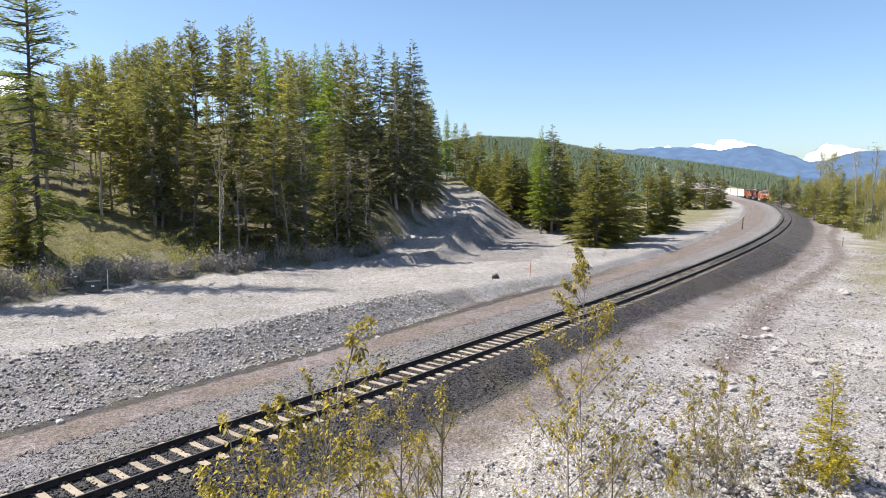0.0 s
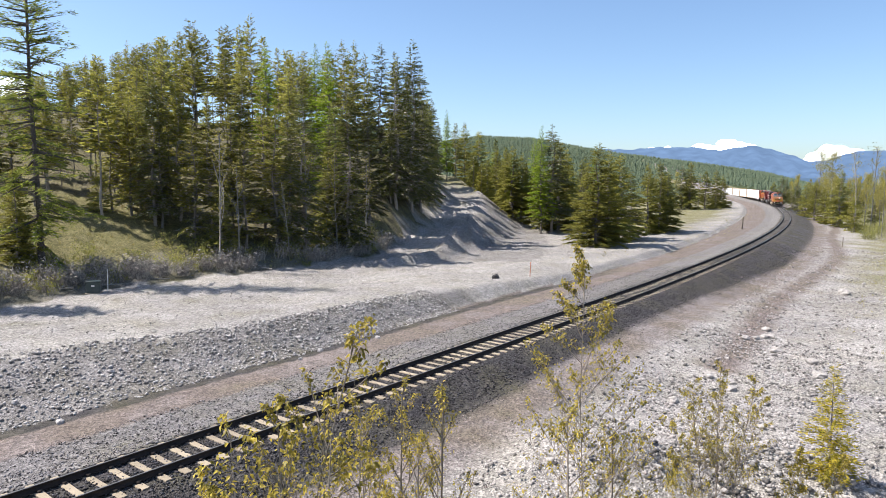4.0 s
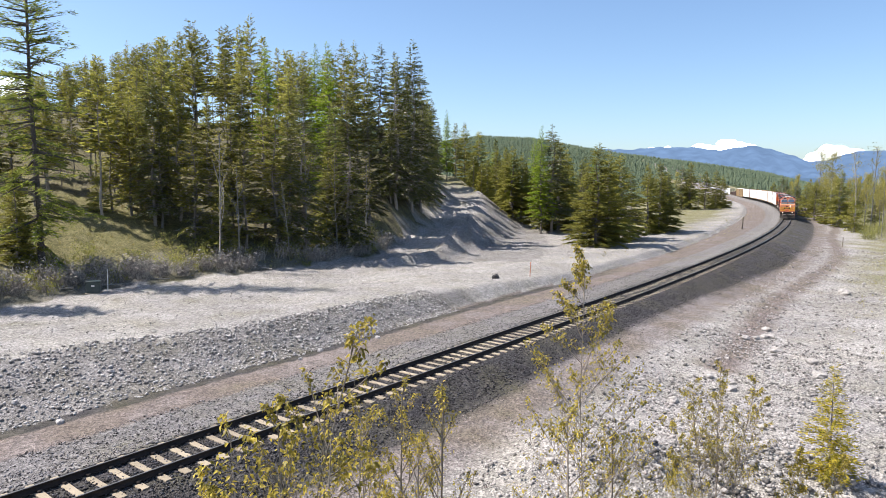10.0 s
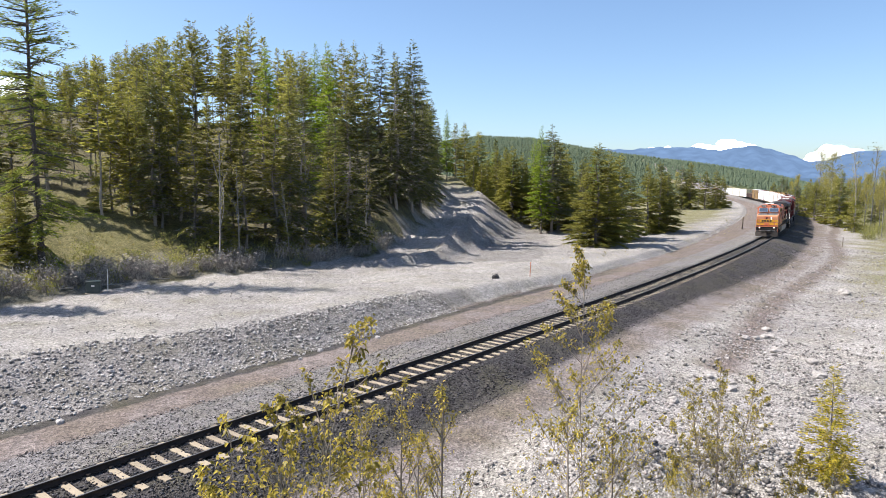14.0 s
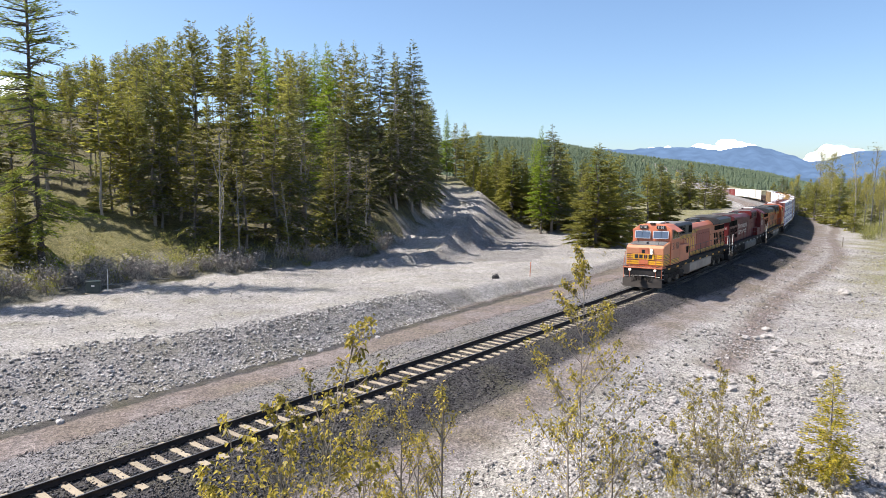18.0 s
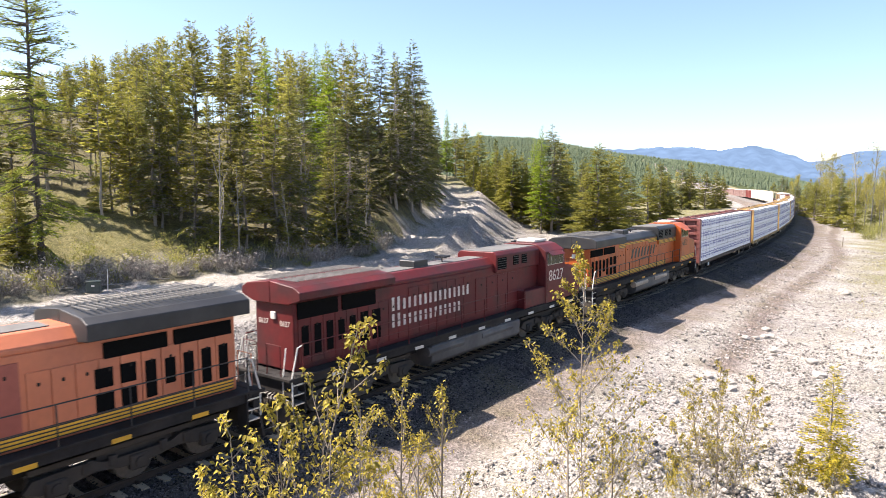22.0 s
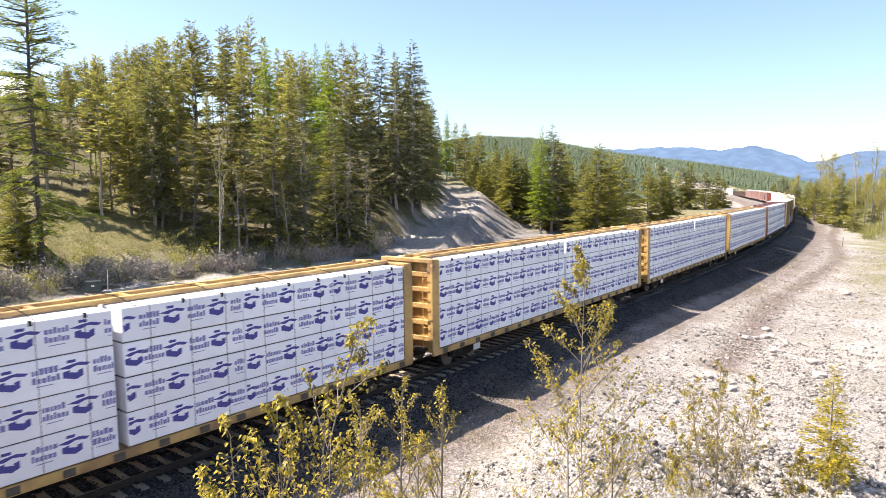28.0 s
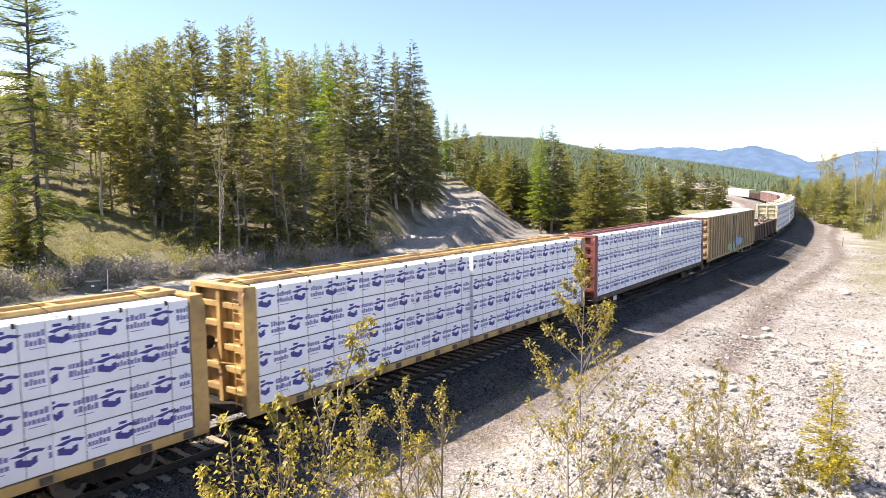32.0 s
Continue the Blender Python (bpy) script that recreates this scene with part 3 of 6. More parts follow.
# kind: seeds, height, growth, needles, bark radius, snags, words
KINDS = {
    "s": (4, 20.0, dict(clear=0.09, r=3.2, taper=0.62, gap=0.58, per=7, tuft=0.44, droop=0.30, slim=0.125, dense=2.9), SPRUCE, 0.19, 60, "tall dark green spruce with dense drooping branches", "spruce tree"),
    "p": (5, 20.0, dict(clear=0.22, r=2.6, taper=0.66, gap=0.55, per=7, tuft=0.46, droop=0.02, ragged=0.6, thin=0.85, slim=0.125, dense=2.9), PINE, 0.15, 70, "slender pine with a bare lower trunk and olive green crown", "pine tree"),
    "P": (4, 15.0, dict(clear=0.12, r=2.7, taper=0.65, gap=0.52, per=7, tuft=0.43, droop=0.08, ragged=0.5, slim=0.125, dense=2.9), PINE, 0.15, 50, "bushy olive green fir with yellowish branch tips", "fir tree"),
    "l": (3, 20.0, dict(clear=0.14, r=2.4, taper=0.7, gap=0.34, per=8, tuft=0.46, droop=0.10, ragged=0.5, slim=0.093, dense=1.7, thin=0.92), LARCH, 0.16, 16, "larch in fresh bright green needles", "larch tree"),
    "y": (2, 7.0, dict(clear=0.04, r=1.6, taper=0.8, gap=0.22, per=7, tuft=0.30, droop=0.08, slim=0.17), PINE, 0.08, 2, "young yellow-green fir tree", "fir tree"),
    "B": (1, 20.0, dict(clear=0.06, r=3.5, taper=0.55, gap=0.46, per=6.0, tuft=0.42, droop=0.12, ragged=0.45, slim=0.081, dense=1.7, thin=0.9), DARK_LARCH, 0.2, 24, "tall dark green larch with long drooping open branches", "larch tree"),
    "Q": (3, 15.0, dict(clear=0.02, r=2.8, taper=0.72, gap=0.52, per=8, tuft=0.46, droop=0.12, ragged=0.4, slim=0.125, dense=2.9), PINE, 0.15, 4, "full olive green fir branched down to the ground", "fir tree"),
    "f": (4, 18.0, dict(clear=0.42, r=1.9, taper=0.5, gap=0.5, per=6, tuft=0.70, droop=0.02, ragged=0.6, thin=0.8, slim=0.22), PINE, 0.14, 14, "slender pine standing inside the wood", "pine tree"),
    "F": (3, 15.0, dict(clear=0.06, r=2.6, taper=0.8, gap=0.5, per=6, tuft=0.75, droop=0.2, slim=0.22), SPRUCE, 0.16, 4, "dark green spruce standing inside the wood", "spruce tree"),
}
HEROES = [
    # wood edge
    [(-28.8, 47.0, 28.5, "bl"), (-29.8, 46.0, 6.8, "y"), (-31.0, 47.6, 5.4, "y"), (-35.0, 38.6, 20.0, "s"), (-44.5, 83.9, 13.2, "p"), (-40.6, 80.3, 12.5, "p"), (-36.1, 77.0, 15.2, "p"), (-25.6, 58.7, 14.1, "s"), (-32.1, 78.7, 16.1, "p"), (-26.1, 70.3, 17.9, "P"), (-26.2, 80.8, 16.5, "p"), (-23.0, 76.6, 15.0, "p"), (-22.5, 78.9, 20.4, "p"), (-20.3, 77.4, 17.9, "l"), (-17.2, 63.7, 14.3, "P"), (-16.8, 73.1, 15.8, "p"), (-19.4, 89.9, 17.6, "p"), (-13.2, 62.6, 15.6, "s")],
    # wood edge b
    [(-15.6, 82.5, 19.1, "l"), (-12.5, 72.9, 19.9, "l"), (-12.1, 81.1, 20.4, "p"), (-10.9, 83.3, 20.7, "p"), (-10.2, 87.4, 19.9, "p"), (-7.8, 83.6, 21.3, "s"), (-5.6, 79.8, 20.9, "s"), (-3.9, 83.9, 23.0, "s"), (-2.9, 88.0, 20.2, "s"), (-2.1, 95.0, 15.3, "s"), (-37.4, 65.0, 8.2, "p"), (-38.9, 69.9, 10.1, "p"), (-10.9, 67.1, 14.8, "s")],
    # wood front
    [(-30.3, 58.6, 5.3, "y"), (-21.4, 57.1, 10.6, "P"), (-24.4, 61.3, 13.0, "P"), (-19.2, 56.9, 6.1, "y"), (-19.4, 61.0, 12.4, "p"), (-15.5, 61.1, 13.1, "P"), (-11.6, 67.0, 10.0, "y"), (-9.3, 65.3, 15.9, "s"), (-8.2, 73.5, 14.1, "s"), (-17.8, 59.4, 10.4, "P"), (-20.9, 59.4, 13.3, "p"), (-28.3, 61.8, 9.3, "P"), (-31.5, 64.7, 9.7, "P"), (-27.1, 64.5, 8.8, "p"), (-14.2, 61.4, 10.9, "s"), (-6.3, 79.8, 13.8, "s")],
    # beyond road
    [(0.8, 155.0, 16.3, "l"), (3.0, 160.0, 12.7, "P"), (5.3, 164.9, 14.8, "P"), (8.6, 159.8, 14.8, "P"), (-1.3, 170.0, 14.0, "s"), (6.4, 139.9, 8.0, "P"), (8.9, 134.7, 8.0, "P"), (11.4, 139.5, 11.5, "P"), (7.2, 124.8, 6.2, "P"), (11.4, 121.5, 11.6, "P"), (12.3, 117.4, 12.3, "P"), (14.2, 119.2, 12.5, "P"), (16.5, 120.9, 16.1, "l"), (15.5, 104.9, 16.8, "l"), (17.5, 106.6, 17.1, "s"), (19.4, 111.3, 14.9, "P"), (21.9, 118.0, 13.7, "P")],
    # clump
    [(19.3, 82.8, 12.7, "P"), (21.3, 85.4, 12.0, "P"), (19.7, 89.9, 10.6, "P"), (24.8, 92.7, 11.9, "P"), (27.3, 96.2, 9.8, "s"), (32.5, 105.1, 10.9, "P"), (35.2, 107.4, 11.5, "P"), (37.5, 110.8, 9.8, "P"), (72.9, 202.3, 10.8, "s"), (75.0, 201.5, 11.7, "P"), (79.2, 205.2, 10.3, "b"), (81.8, 206.4, 9.6, "P"), (87.6, 212.7, 10.0, "P"), (91.4, 216.5, 8.7, "P"), (26.6, 127.3, 11.2, "s")],
    # far bank
    [(113.8, 222.6, 10.2, "s"), (133.9, 268.4, 9.1, "P"), (97.9, 185.8, 6.1, "s"), (101.8, 189.4, 7.6, "s"), (96.2, 175.4, 9.2, "P"), (90.7, 161.2, 9.8, "P"), (93.7, 165.3, 16.9, "a"), (93.5, 159.6, 16.3, "a"), (87.5, 151.5, 8.4, "y"), (84.9, 141.5, 12.1, "P"), (88.9, 144.9, 9.8, "a"), (84.8, 135.7, 16.3, "b"), (81.5, 125.9, 15.9, "b"), (83.4, 130.6, 10.9, "a"), (80.0, 120.9, 8.7, "a"), (78.3, 125.6, 7.6, "y"), (77.6, 116.5, 11.6, "a")],
]
STOCK = {}


def conifer(kind, x, y, h, turn, wide=1.0, pick=0, group="wood"):
    """A tree of a kind at a place; the first of each stock is built, the rest are copies at their own size."""
    seeds, tall, growth, needles, thick, snags, words, cat = KINDS[kind]
    pick = pick % seeds
    z = float(ground_z(np.array([x]), np.array([y]))[0])
    k = h / tall
    m = pose(x, y, z, 0, 0, turn)
    if (kind, pick) not in STOCK:
        root = new(cat.replace(" ", "_"))
        tagged(root, words, cat, group)
        v, q, limbs = grow(100 + 7 * pick + ord(kind), tall, **growth)
        part("trunk", trunk_mesh(pick + ord(kind), tall, thick, limbs, snags, .003 if kind == "B" else .012), DARK_BARK if kind == "B" else BARK, root)
        if kind in "spPfB":
            # part of the sprays, most of them low on the tree, are bare and grey
            tri = v.reshape(-1, 3, 3)
            low = 1 - tri[:, 0, 2] / tall
            bare = np.random.default_rng(pick).random(len(tri)) < 0.04 + (0.04 if kind == "B" else 0.24) * low
            tagged(part("dry_twig", big_mesh("dry_twig", tri[bare].reshape(-1, 3), np.arange(bare.sum() * 3).reshape(-1, 3)), DRY, root, "bare grey twigs"), kind="stuff")
            v, q = tri[~bare].reshape(-1, 3), np.arange((~bare).sum() * 3).reshape(-1, 3)
        part("crown", big_mesh("crown", v, q), needles, root)
        STOCK[kind, pick] = root
        root.matrix_basis = m @ Matrix.Diagonal((k * wide, k * wide, k, 1))
        return root
    first = STOCK[kind, pick]
    keep = first.matrix_basis.copy()
    first.matrix_basis = Matrix()
    ob = copy_thing(first, m @ Matrix.Diagonal((k * wide, k * wide, k, 1)))
    first.matrix_basis = keep
    return tagged(ob, words, cat, group)


TREELINE = ([-36, -31, -28.5, -25, -21, -16.4, -13, -8.5, -5, -2.6, 30], [.135, .168, .188, .205, .238, .242, .205, .205, .195, .19, .19])


def under_treeline(x, y, h):
    """The height that keeps a tree inside the wood below the line of its tops."""
    slope = np.interp(math.degrees(math.atan2(x, y)), *TREELINE) * 0.94
    return min(h, 7.83 + slope * y - float(ground_z(np.array([x]), np.array([y]))[0]))


rnd = random.Random(5)
for row in HEROES:
    for i, (x, y, h, kind) in enumerate(row):
        if kind in "ab":
            continue
        if kind == "bl":
            kind = "B"
        if kind in "sP" and y > 80 and x > 5:
            kind = "Q" if kind == "P" else "s"
        fat = 1.45 if kind in "sQ" and y > 80 and x > 5 else 1.0
        h *= 1.22 if y > 195 and x < 95 else 1.0
        h -= float(cut_bank(x, y))
        conifer(kind, x, y, h, rnd.random() * 360, (0.66 if kind == "B" else fat) * rnd.uniform(0.9, 1.15), i)
# trees above the climbing road
for i in range(14):
    y = 99 + 4.9 * i + rnd.uniform(-1, 1)
    x = float(np.interp(y, EDGE_Y, EDGE_X))
    conifer(rnd.choice("sspP"), x - rnd.uniform(2.5, 5), y, rnd.uniform(11, 14.5), rnd.random() * 360, 1.0, i)
    # taller pines, unseen behind the wood's edge, added to shade the road
    if i % 3 == 1:
        conifer("p", x - rnd.uniform(6.5, 10), y - rnd.uniform(0, 8), rnd.uniform(16, 19) - .06 * (y - 99), rnd.random() * 360, 1.1, i)
# the wood behind its edge
placed = 0
while placed < 80:
    y = rnd.uniform(40, 170)
    e = float(np.interp(y, EDGE_Y, EDGE_X))
    x = e - rnd.uniform(14, 60)
    if x < -0.75 * y - 12:
        continue
    h = under_treeline(x, y, rnd.uniform(13, 19))
    if h < 5:
        continue
    conifer("f", x, y, h, rnd.random() * 360, rnd.uniform(0.85, 1.1), placed)
    placed += 1


# ---- broad-leaved trees and brush ----
def branchy(seed, h, spread, levels=3, first=0.35, lean=0.25, thick=0.02, count=9):
    """Stem, branches and twigs as tapered rods, and the places and ways of the twig ends."""
    rng = np.random.default_rng(seed)
    rods, ends = [], []

    def shoot(p, d, long, t, level):
        k = 4 if level == levels else 2
        pts = [p]
        for i in range(k):
            d = d + (0.03 if level == levels else 0.13) * rng.standard_normal(3) + np.array([0, 0, .05])
            d = d / np.linalg.norm(d)
            pts.append(pts[-1] + d * long / k)
        rods.append((pts, t, t * .45))
        if level == 0:
            for i in range(1, k + 1):
                ends.append((pts[i], d))
            return
        n = count if level == levels else max(2, count // 2)
        for j in range(n):
            u = first + (1 - first) * (j + rng.random()) / n if level == levels else .3 + .7 * (j + rng.random()) / n
            i = min(k - 1, int(u * k))
            q = pts[i] + (pts[i + 1] - pts[i]) * (u * k - i)
            a = rng.random() * 6.283
            side = np.array([math.cos(a), math.sin(a), 0])
            nd = d * (1 - spread) + side * spread + np.array([0, 0, lean])
            shoot(q, nd / np.linalg.norm(nd), long * rng.uniform(.28, .42) * (1.14 - 1.0 * u), t * .5, level - 1)
        ends.append((pts[-1], d))

    shoot(np.array([0, 0, -.2]), np.array([0, 0, 1.0]), h + .2, thick * h, levels)
    return rods, ends


def rods_mesh(name, rods, sides=5):
    vs, fs = [], []
    for pts, t0, t1 in rods:
        n0 = len(vs)
        for i, p in enumerate(pts):
            r = t0 + (t1 - t0) * i / (len(pts) - 1)
            d = pts[min(i + 1, len(pts) - 1)] - pts[max(i - 1, 0)]
            d = d / (np.linalg.norm(d) + 1e-9)
            u = np.cross(d, (.3, .9, .1))
            u = u / np.linalg.norm(u)
            w = np.cross(d, u)
            for k in range(sides):
                vs.append(p + (u * math.cos(6.2832 * k / sides) + w * math.sin(6.2832 * k / sides)) * r)
        for i in range(len(pts) - 1):
            for k in range(sides):
                fs.append((n0 + i * sides + k, n0 + i * sides + (k + 1) % sides, n0 + (i + 1) * sides + (k + 1) % sides, n0 + (i + 1) * sides + k))
    return big_mesh(name, vs, fs)


def leaf_cloud(seed, ends, per, size, scatter):
    """Small separate leaves about the twig ends, each a folded pointed blade."""
    rng = np.random.default_rng(seed)
    p = np.repeat(np.array([e[0] for e in ends]), per, 0)
    n = len(p)
    p = p + scatter * rng.standard_normal((n, 3))
    way = rng.standard_normal((n, 3)) * .8 + np.array([0, 0, -.35])
    way /= np.linalg.norm(way, axis=1)[:, None]
    cross = np.cross(way, rng.standard_normal((n, 3)))
    cross /= np.linalg.norm(cross, axis=1)[:, None] + 1e-6
    up = np.cross(way, cross)
    s = size * rng.uniform(.6, 1.25, n)[:, None]
    mid = p + way * s * .45
    q = np.stack([p, mid + cross * s * .3 + up * s * .08, p + way * s, mid - cross * s * .3 + up * s * .08], 1)
    return q.reshape(-1, 3), np.arange(n * 4).reshape(-1, 4)


BROAD = {}


def broadleaf(kind, x, y, h, turn, pick=0):
    """a: aspen in thin young leaf; b: nearly bare pale tree."""
    tall = 12.0
    z = float(ground_z(np.array([x]), np.array([y]))[0])
    k = h / tall
    m = pose(x, y, z, 0, 0, turn) @ Matrix.Diagonal((k, k, k, 1))
    words, cat = (("slender aspen in thin yellow-green leaf", "aspen tree") if kind == "a" else ("nearly bare tree with pale forked branches", "bare tree"))
    key = kind, pick % 3
    if key not in BROAD:
        root = tagged(new(cat.replace(" ", "_")), words, cat, "wood")
        rods, ends = branchy(50 + pick % 3 + (9 if kind == "b" else 0), tall, .5, 3, .28, .45, .0085, 9)
        part("trunk", rods_mesh("trunk", rods, 3), PALE_BARK, root)
        v, q = leaf_cloud(7 + pick, ends, 6 if kind == "a" else 1, .19, .38)
        part("crown", big_mesh("crown", v, q), ASPEN, root)
        BROAD[key] = root
        root.matrix_basis = m
        return root
    first = BROAD[key]
    keep = first.matrix_basis.copy()
    first.matrix_basis = Matrix()
    ob = copy_thing(first, m)
    first.matrix_basis = keep
    return ob


for row in HEROES:
    for i, (x, y, h, kind) in enumerate(row):
        if kind in ("a", "b"):
            broadleaf(kind, x, y, h, rnd.random() * 360, i)
# bare trees along the wood's foot
for i in range(7):
    y = 54 + i * 2.6 + rnd.uniform(-.6, .6)
    broadleaf("b", float(np.interp(y, EDGE_Y, EDGE_X)) - rnd.uniform(.6, 3.6), y, rnd.uniform(5.0, 11), rnd.random() * 360, i)
# the wood along the outer side of the bend and behind the meadow
for i in range(120):
    s = rnd.uniform(118, 420)
    a = rnd.uniform(13 + max(0, 10 - (s - 118) * .2), 55)
    x, y, _ = (float(q) for q in line(s, a))
    kind = rnd.choice("aaaPaPyyabP")
    if math.degrees(math.atan2(x, y)) < 27.3:
        continue
    h = rnd.uniform(7, 11) if kind not in "y" else rnd.uniform(4, 7)
    if kind in "ab":
        broadleaf(kind, x, y, h + 2, rnd.random() * 360, i)
    else:
        conifer(kind, x, y, h, rnd.random() * 360, rnd.uniform(.95, 1.3), i)
for i in range(70):
    s = rnd.uniform(175, 330)
    a = -rnd.uniform(24, 75) - max(0, (230 - s)) * .15
    x, y, _ = (float(q) for q in line(s, a))
    if not 17 < math.degrees(math.atan2(x, y)) < 24.5:
        continue
    kind = rnd.choice("FFFffab")
    h = rnd.uniform(8, 12)
    if kind in "ab":
        broadleaf(kind, x, y, h, rnd.random() * 360, i)
    else:
        conifer(kind, x, y, h, rnd.random() * 360, rnd.uniform(.9, 1.2), i)
for i in range(60):
    y = rnd.uniform(110, 240)
    x = y * math.tan(radians(rnd.uniform(2.5, 15)))
    e = float(np.interp(y, EDGE_Y, EDGE_X))
    if x < e + 11 or (y < 150 and x > 12 + (y - 110) * .4):
        continue
    conifer(rnd.choice("FFFFFl"), x, y, rnd.uniform(9, 15), rnd.random() * 360, rnd.uniform(.9, 1.15), i)


for i, (s, a, h) in enumerate(((335, 13, 11.5), (322, 15, 9.0), (300, 13, 8.0), (262, 13, 6.5), (240, 13, 7.0), (222, 14, 8.0), (205, 15, 7.0))):
    x, y, _ = (float(q) for q in line(s, a))
    conifer("s", x, y, h, 50 * i, 1.5, i)


for i in range(46):
    y = rnd.uniform(58, 105)
    x = -rnd.uniform(.42, .72) * y
    h = under_treeline(x, y, rnd.uniform(9, 14))
    if h < 3:
        continue
    conifer(rnd.choice("ppfPp"), x, y, h, rnd.random() * 360, rnd.uniform(.9, 1.1), i)


def far_woods():
    """Thousands of small conifers on the ridge, too far off to tell apart."""
    rng = np.random.default_rng(8)
    n = 27000
    az, r = np.radians(rng.uniform(-12, 44, n)), 280 + 760 * rng.random(n) ** .8
    x, y = r * np.sin(az), r * np.cos(az)
    s, a = along(x, y)
    keep = (np.abs(a) > 30) | (s > 520)
    x, y = x[keep], y[keep]
    n = len(x)
    z = ground_z(x, y)
    h, w = rng.uniform(2.0, 4.8, n), rng.uniform(.8, 1.5, n)
    vs, fs = [], []
    for lo, hi, k in ((.05, .65, 1.0), (.45, 1.0, .62)):
        ang = np.linspace(0, 6.2832, 6)[:-1][None] + rng.uniform(0, 6, (n, 1))
        rr = (w * k)[:, None] * rng.uniform(.7, 1.2, (n, 5))
        ring = np.stack([x[:, None] + rr * np.cos(ang), y[:, None] + rr * np.sin(ang), (z + h * lo)[:, None] + 0 * rr], 2)
        top = np.stack([x, y, z + h * hi], 1)[:, None]
        vs.append(np.concatenate([ring, top], 1))
    v = np.concatenate(vs, 1).reshape(-1, 3)
    f = np.array([(6 * t + i, 6 * t + (i + 1) % 5, 6 * t + 5) for t in range(2) for i in range(5)])
    f = (f[None] + (np.arange(n) * 12)[:, None, None]).reshape(-1, 3)
    # distance haze is mixed into the needle colour as a bluish tone
    tagged(part("far_woods", big_mesh("far_woods", v, f), leafy("hazed_far_needles", (.070, .098, .062), (.105, .130, .075), light=.15)), "conifer woods covering a far ridge", "woods", kind="stuff")


far_woods()


def mountains():
    """Two ranges closing the view, the distance haze put into their glowing blue colour."""
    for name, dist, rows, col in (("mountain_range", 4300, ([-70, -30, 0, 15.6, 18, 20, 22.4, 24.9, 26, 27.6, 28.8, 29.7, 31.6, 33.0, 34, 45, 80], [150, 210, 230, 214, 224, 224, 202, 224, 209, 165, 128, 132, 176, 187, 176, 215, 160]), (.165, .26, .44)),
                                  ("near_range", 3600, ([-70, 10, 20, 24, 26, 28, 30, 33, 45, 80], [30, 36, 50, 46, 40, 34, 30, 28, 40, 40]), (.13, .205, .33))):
        az = np.radians(np.arange(-75, 80, .12))
        deg = np.degrees(az)
        top = np.interp(deg, *rows) + 4 * np.sin(deg * 3.1) * np.sin(deg * 1.3) + 1.2 * np.sin(deg * 7.7 + 1)
        vs, fs = [], []
        levels = 9
        for j in range(levels):
            u = j / (levels - 1)
            r = dist - 700 * (1 - u) + 60 * np.sin(deg * 5 + j) * (1 - u)
            vs.append(np.stack([r * np.sin(az), r * np.cos(az), -30 + (top + 30) * (u ** .8 + .05 * np.sin(deg * 6.3 + 2 * j) * u * (1 - u))], 1))
        n = len(az)
        v = np.concatenate(vs)
        i = np.arange(n - 1)
        for j in range(levels - 1):
            fs.append(np.stack([j * n + i, j * n + i + 1, (j + 1) * n + i + 1, (j + 1) * n + i], 1))
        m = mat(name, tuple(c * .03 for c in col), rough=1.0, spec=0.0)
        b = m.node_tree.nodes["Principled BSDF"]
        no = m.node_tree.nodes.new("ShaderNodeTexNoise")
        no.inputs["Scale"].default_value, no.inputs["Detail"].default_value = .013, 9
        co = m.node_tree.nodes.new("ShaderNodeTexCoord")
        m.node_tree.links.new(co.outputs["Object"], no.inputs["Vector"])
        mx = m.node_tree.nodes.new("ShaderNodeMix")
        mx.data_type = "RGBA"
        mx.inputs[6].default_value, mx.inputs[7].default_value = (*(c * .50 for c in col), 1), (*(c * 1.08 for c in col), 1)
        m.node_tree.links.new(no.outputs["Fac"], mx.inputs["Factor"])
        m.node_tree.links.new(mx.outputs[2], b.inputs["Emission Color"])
        # the ranges glow in this blue in place of haze in the air
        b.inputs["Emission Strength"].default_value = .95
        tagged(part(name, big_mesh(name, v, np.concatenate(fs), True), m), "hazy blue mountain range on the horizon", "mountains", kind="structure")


mountains()


def cloud(az0, az1, low, tall, seed):
    """A bank of white heaped cloud far behind the mountains."""
    rng = random.Random(seed)
    d = 4700
    bms = bmesh.new()
    for i in range(46):
        u = rng.random()
        a = radians(az0 + (az1 - az0) * u)
        h = tall * math.sin(math.pi * u) ** .7 * rng.uniform(.1, 1.0)
        r = rng.uniform(.25, .55) * tall * (.4 + .6 * math.sin(math.pi * u))
        m = Matrix.Translation((d * math.sin(a), d * math.cos(a), low + h * .75)) @ Matrix.Diagonal((r * 1.6, r * .8, r * .75, 1))
        bmesh.ops.create_icosphere(bms, subdivisions=2, radius=1, matrix=m)
    for v in bms.verts:
        v.co += noise.noise_vector(v.co * .02) * 14
    for f in bms.faces:
        f.smooth = True
    return tagged(part("cloud", bms, CLOUD), "low white heaped cloud behind the mountains", "cloud", kind="structure")


# sunlit white of the clouds put in as their own glow
CLOUD = glow("cloud", (.90, .93, .97), .95)
cloud(20.0, 25.6, 205, 78, 1)
cloud(28.6, 32.6, 150, 88, 2)
cloud(16.5, 20.0, 205, 45, 3)
cloud(-36, -31, 500, 130, 4)

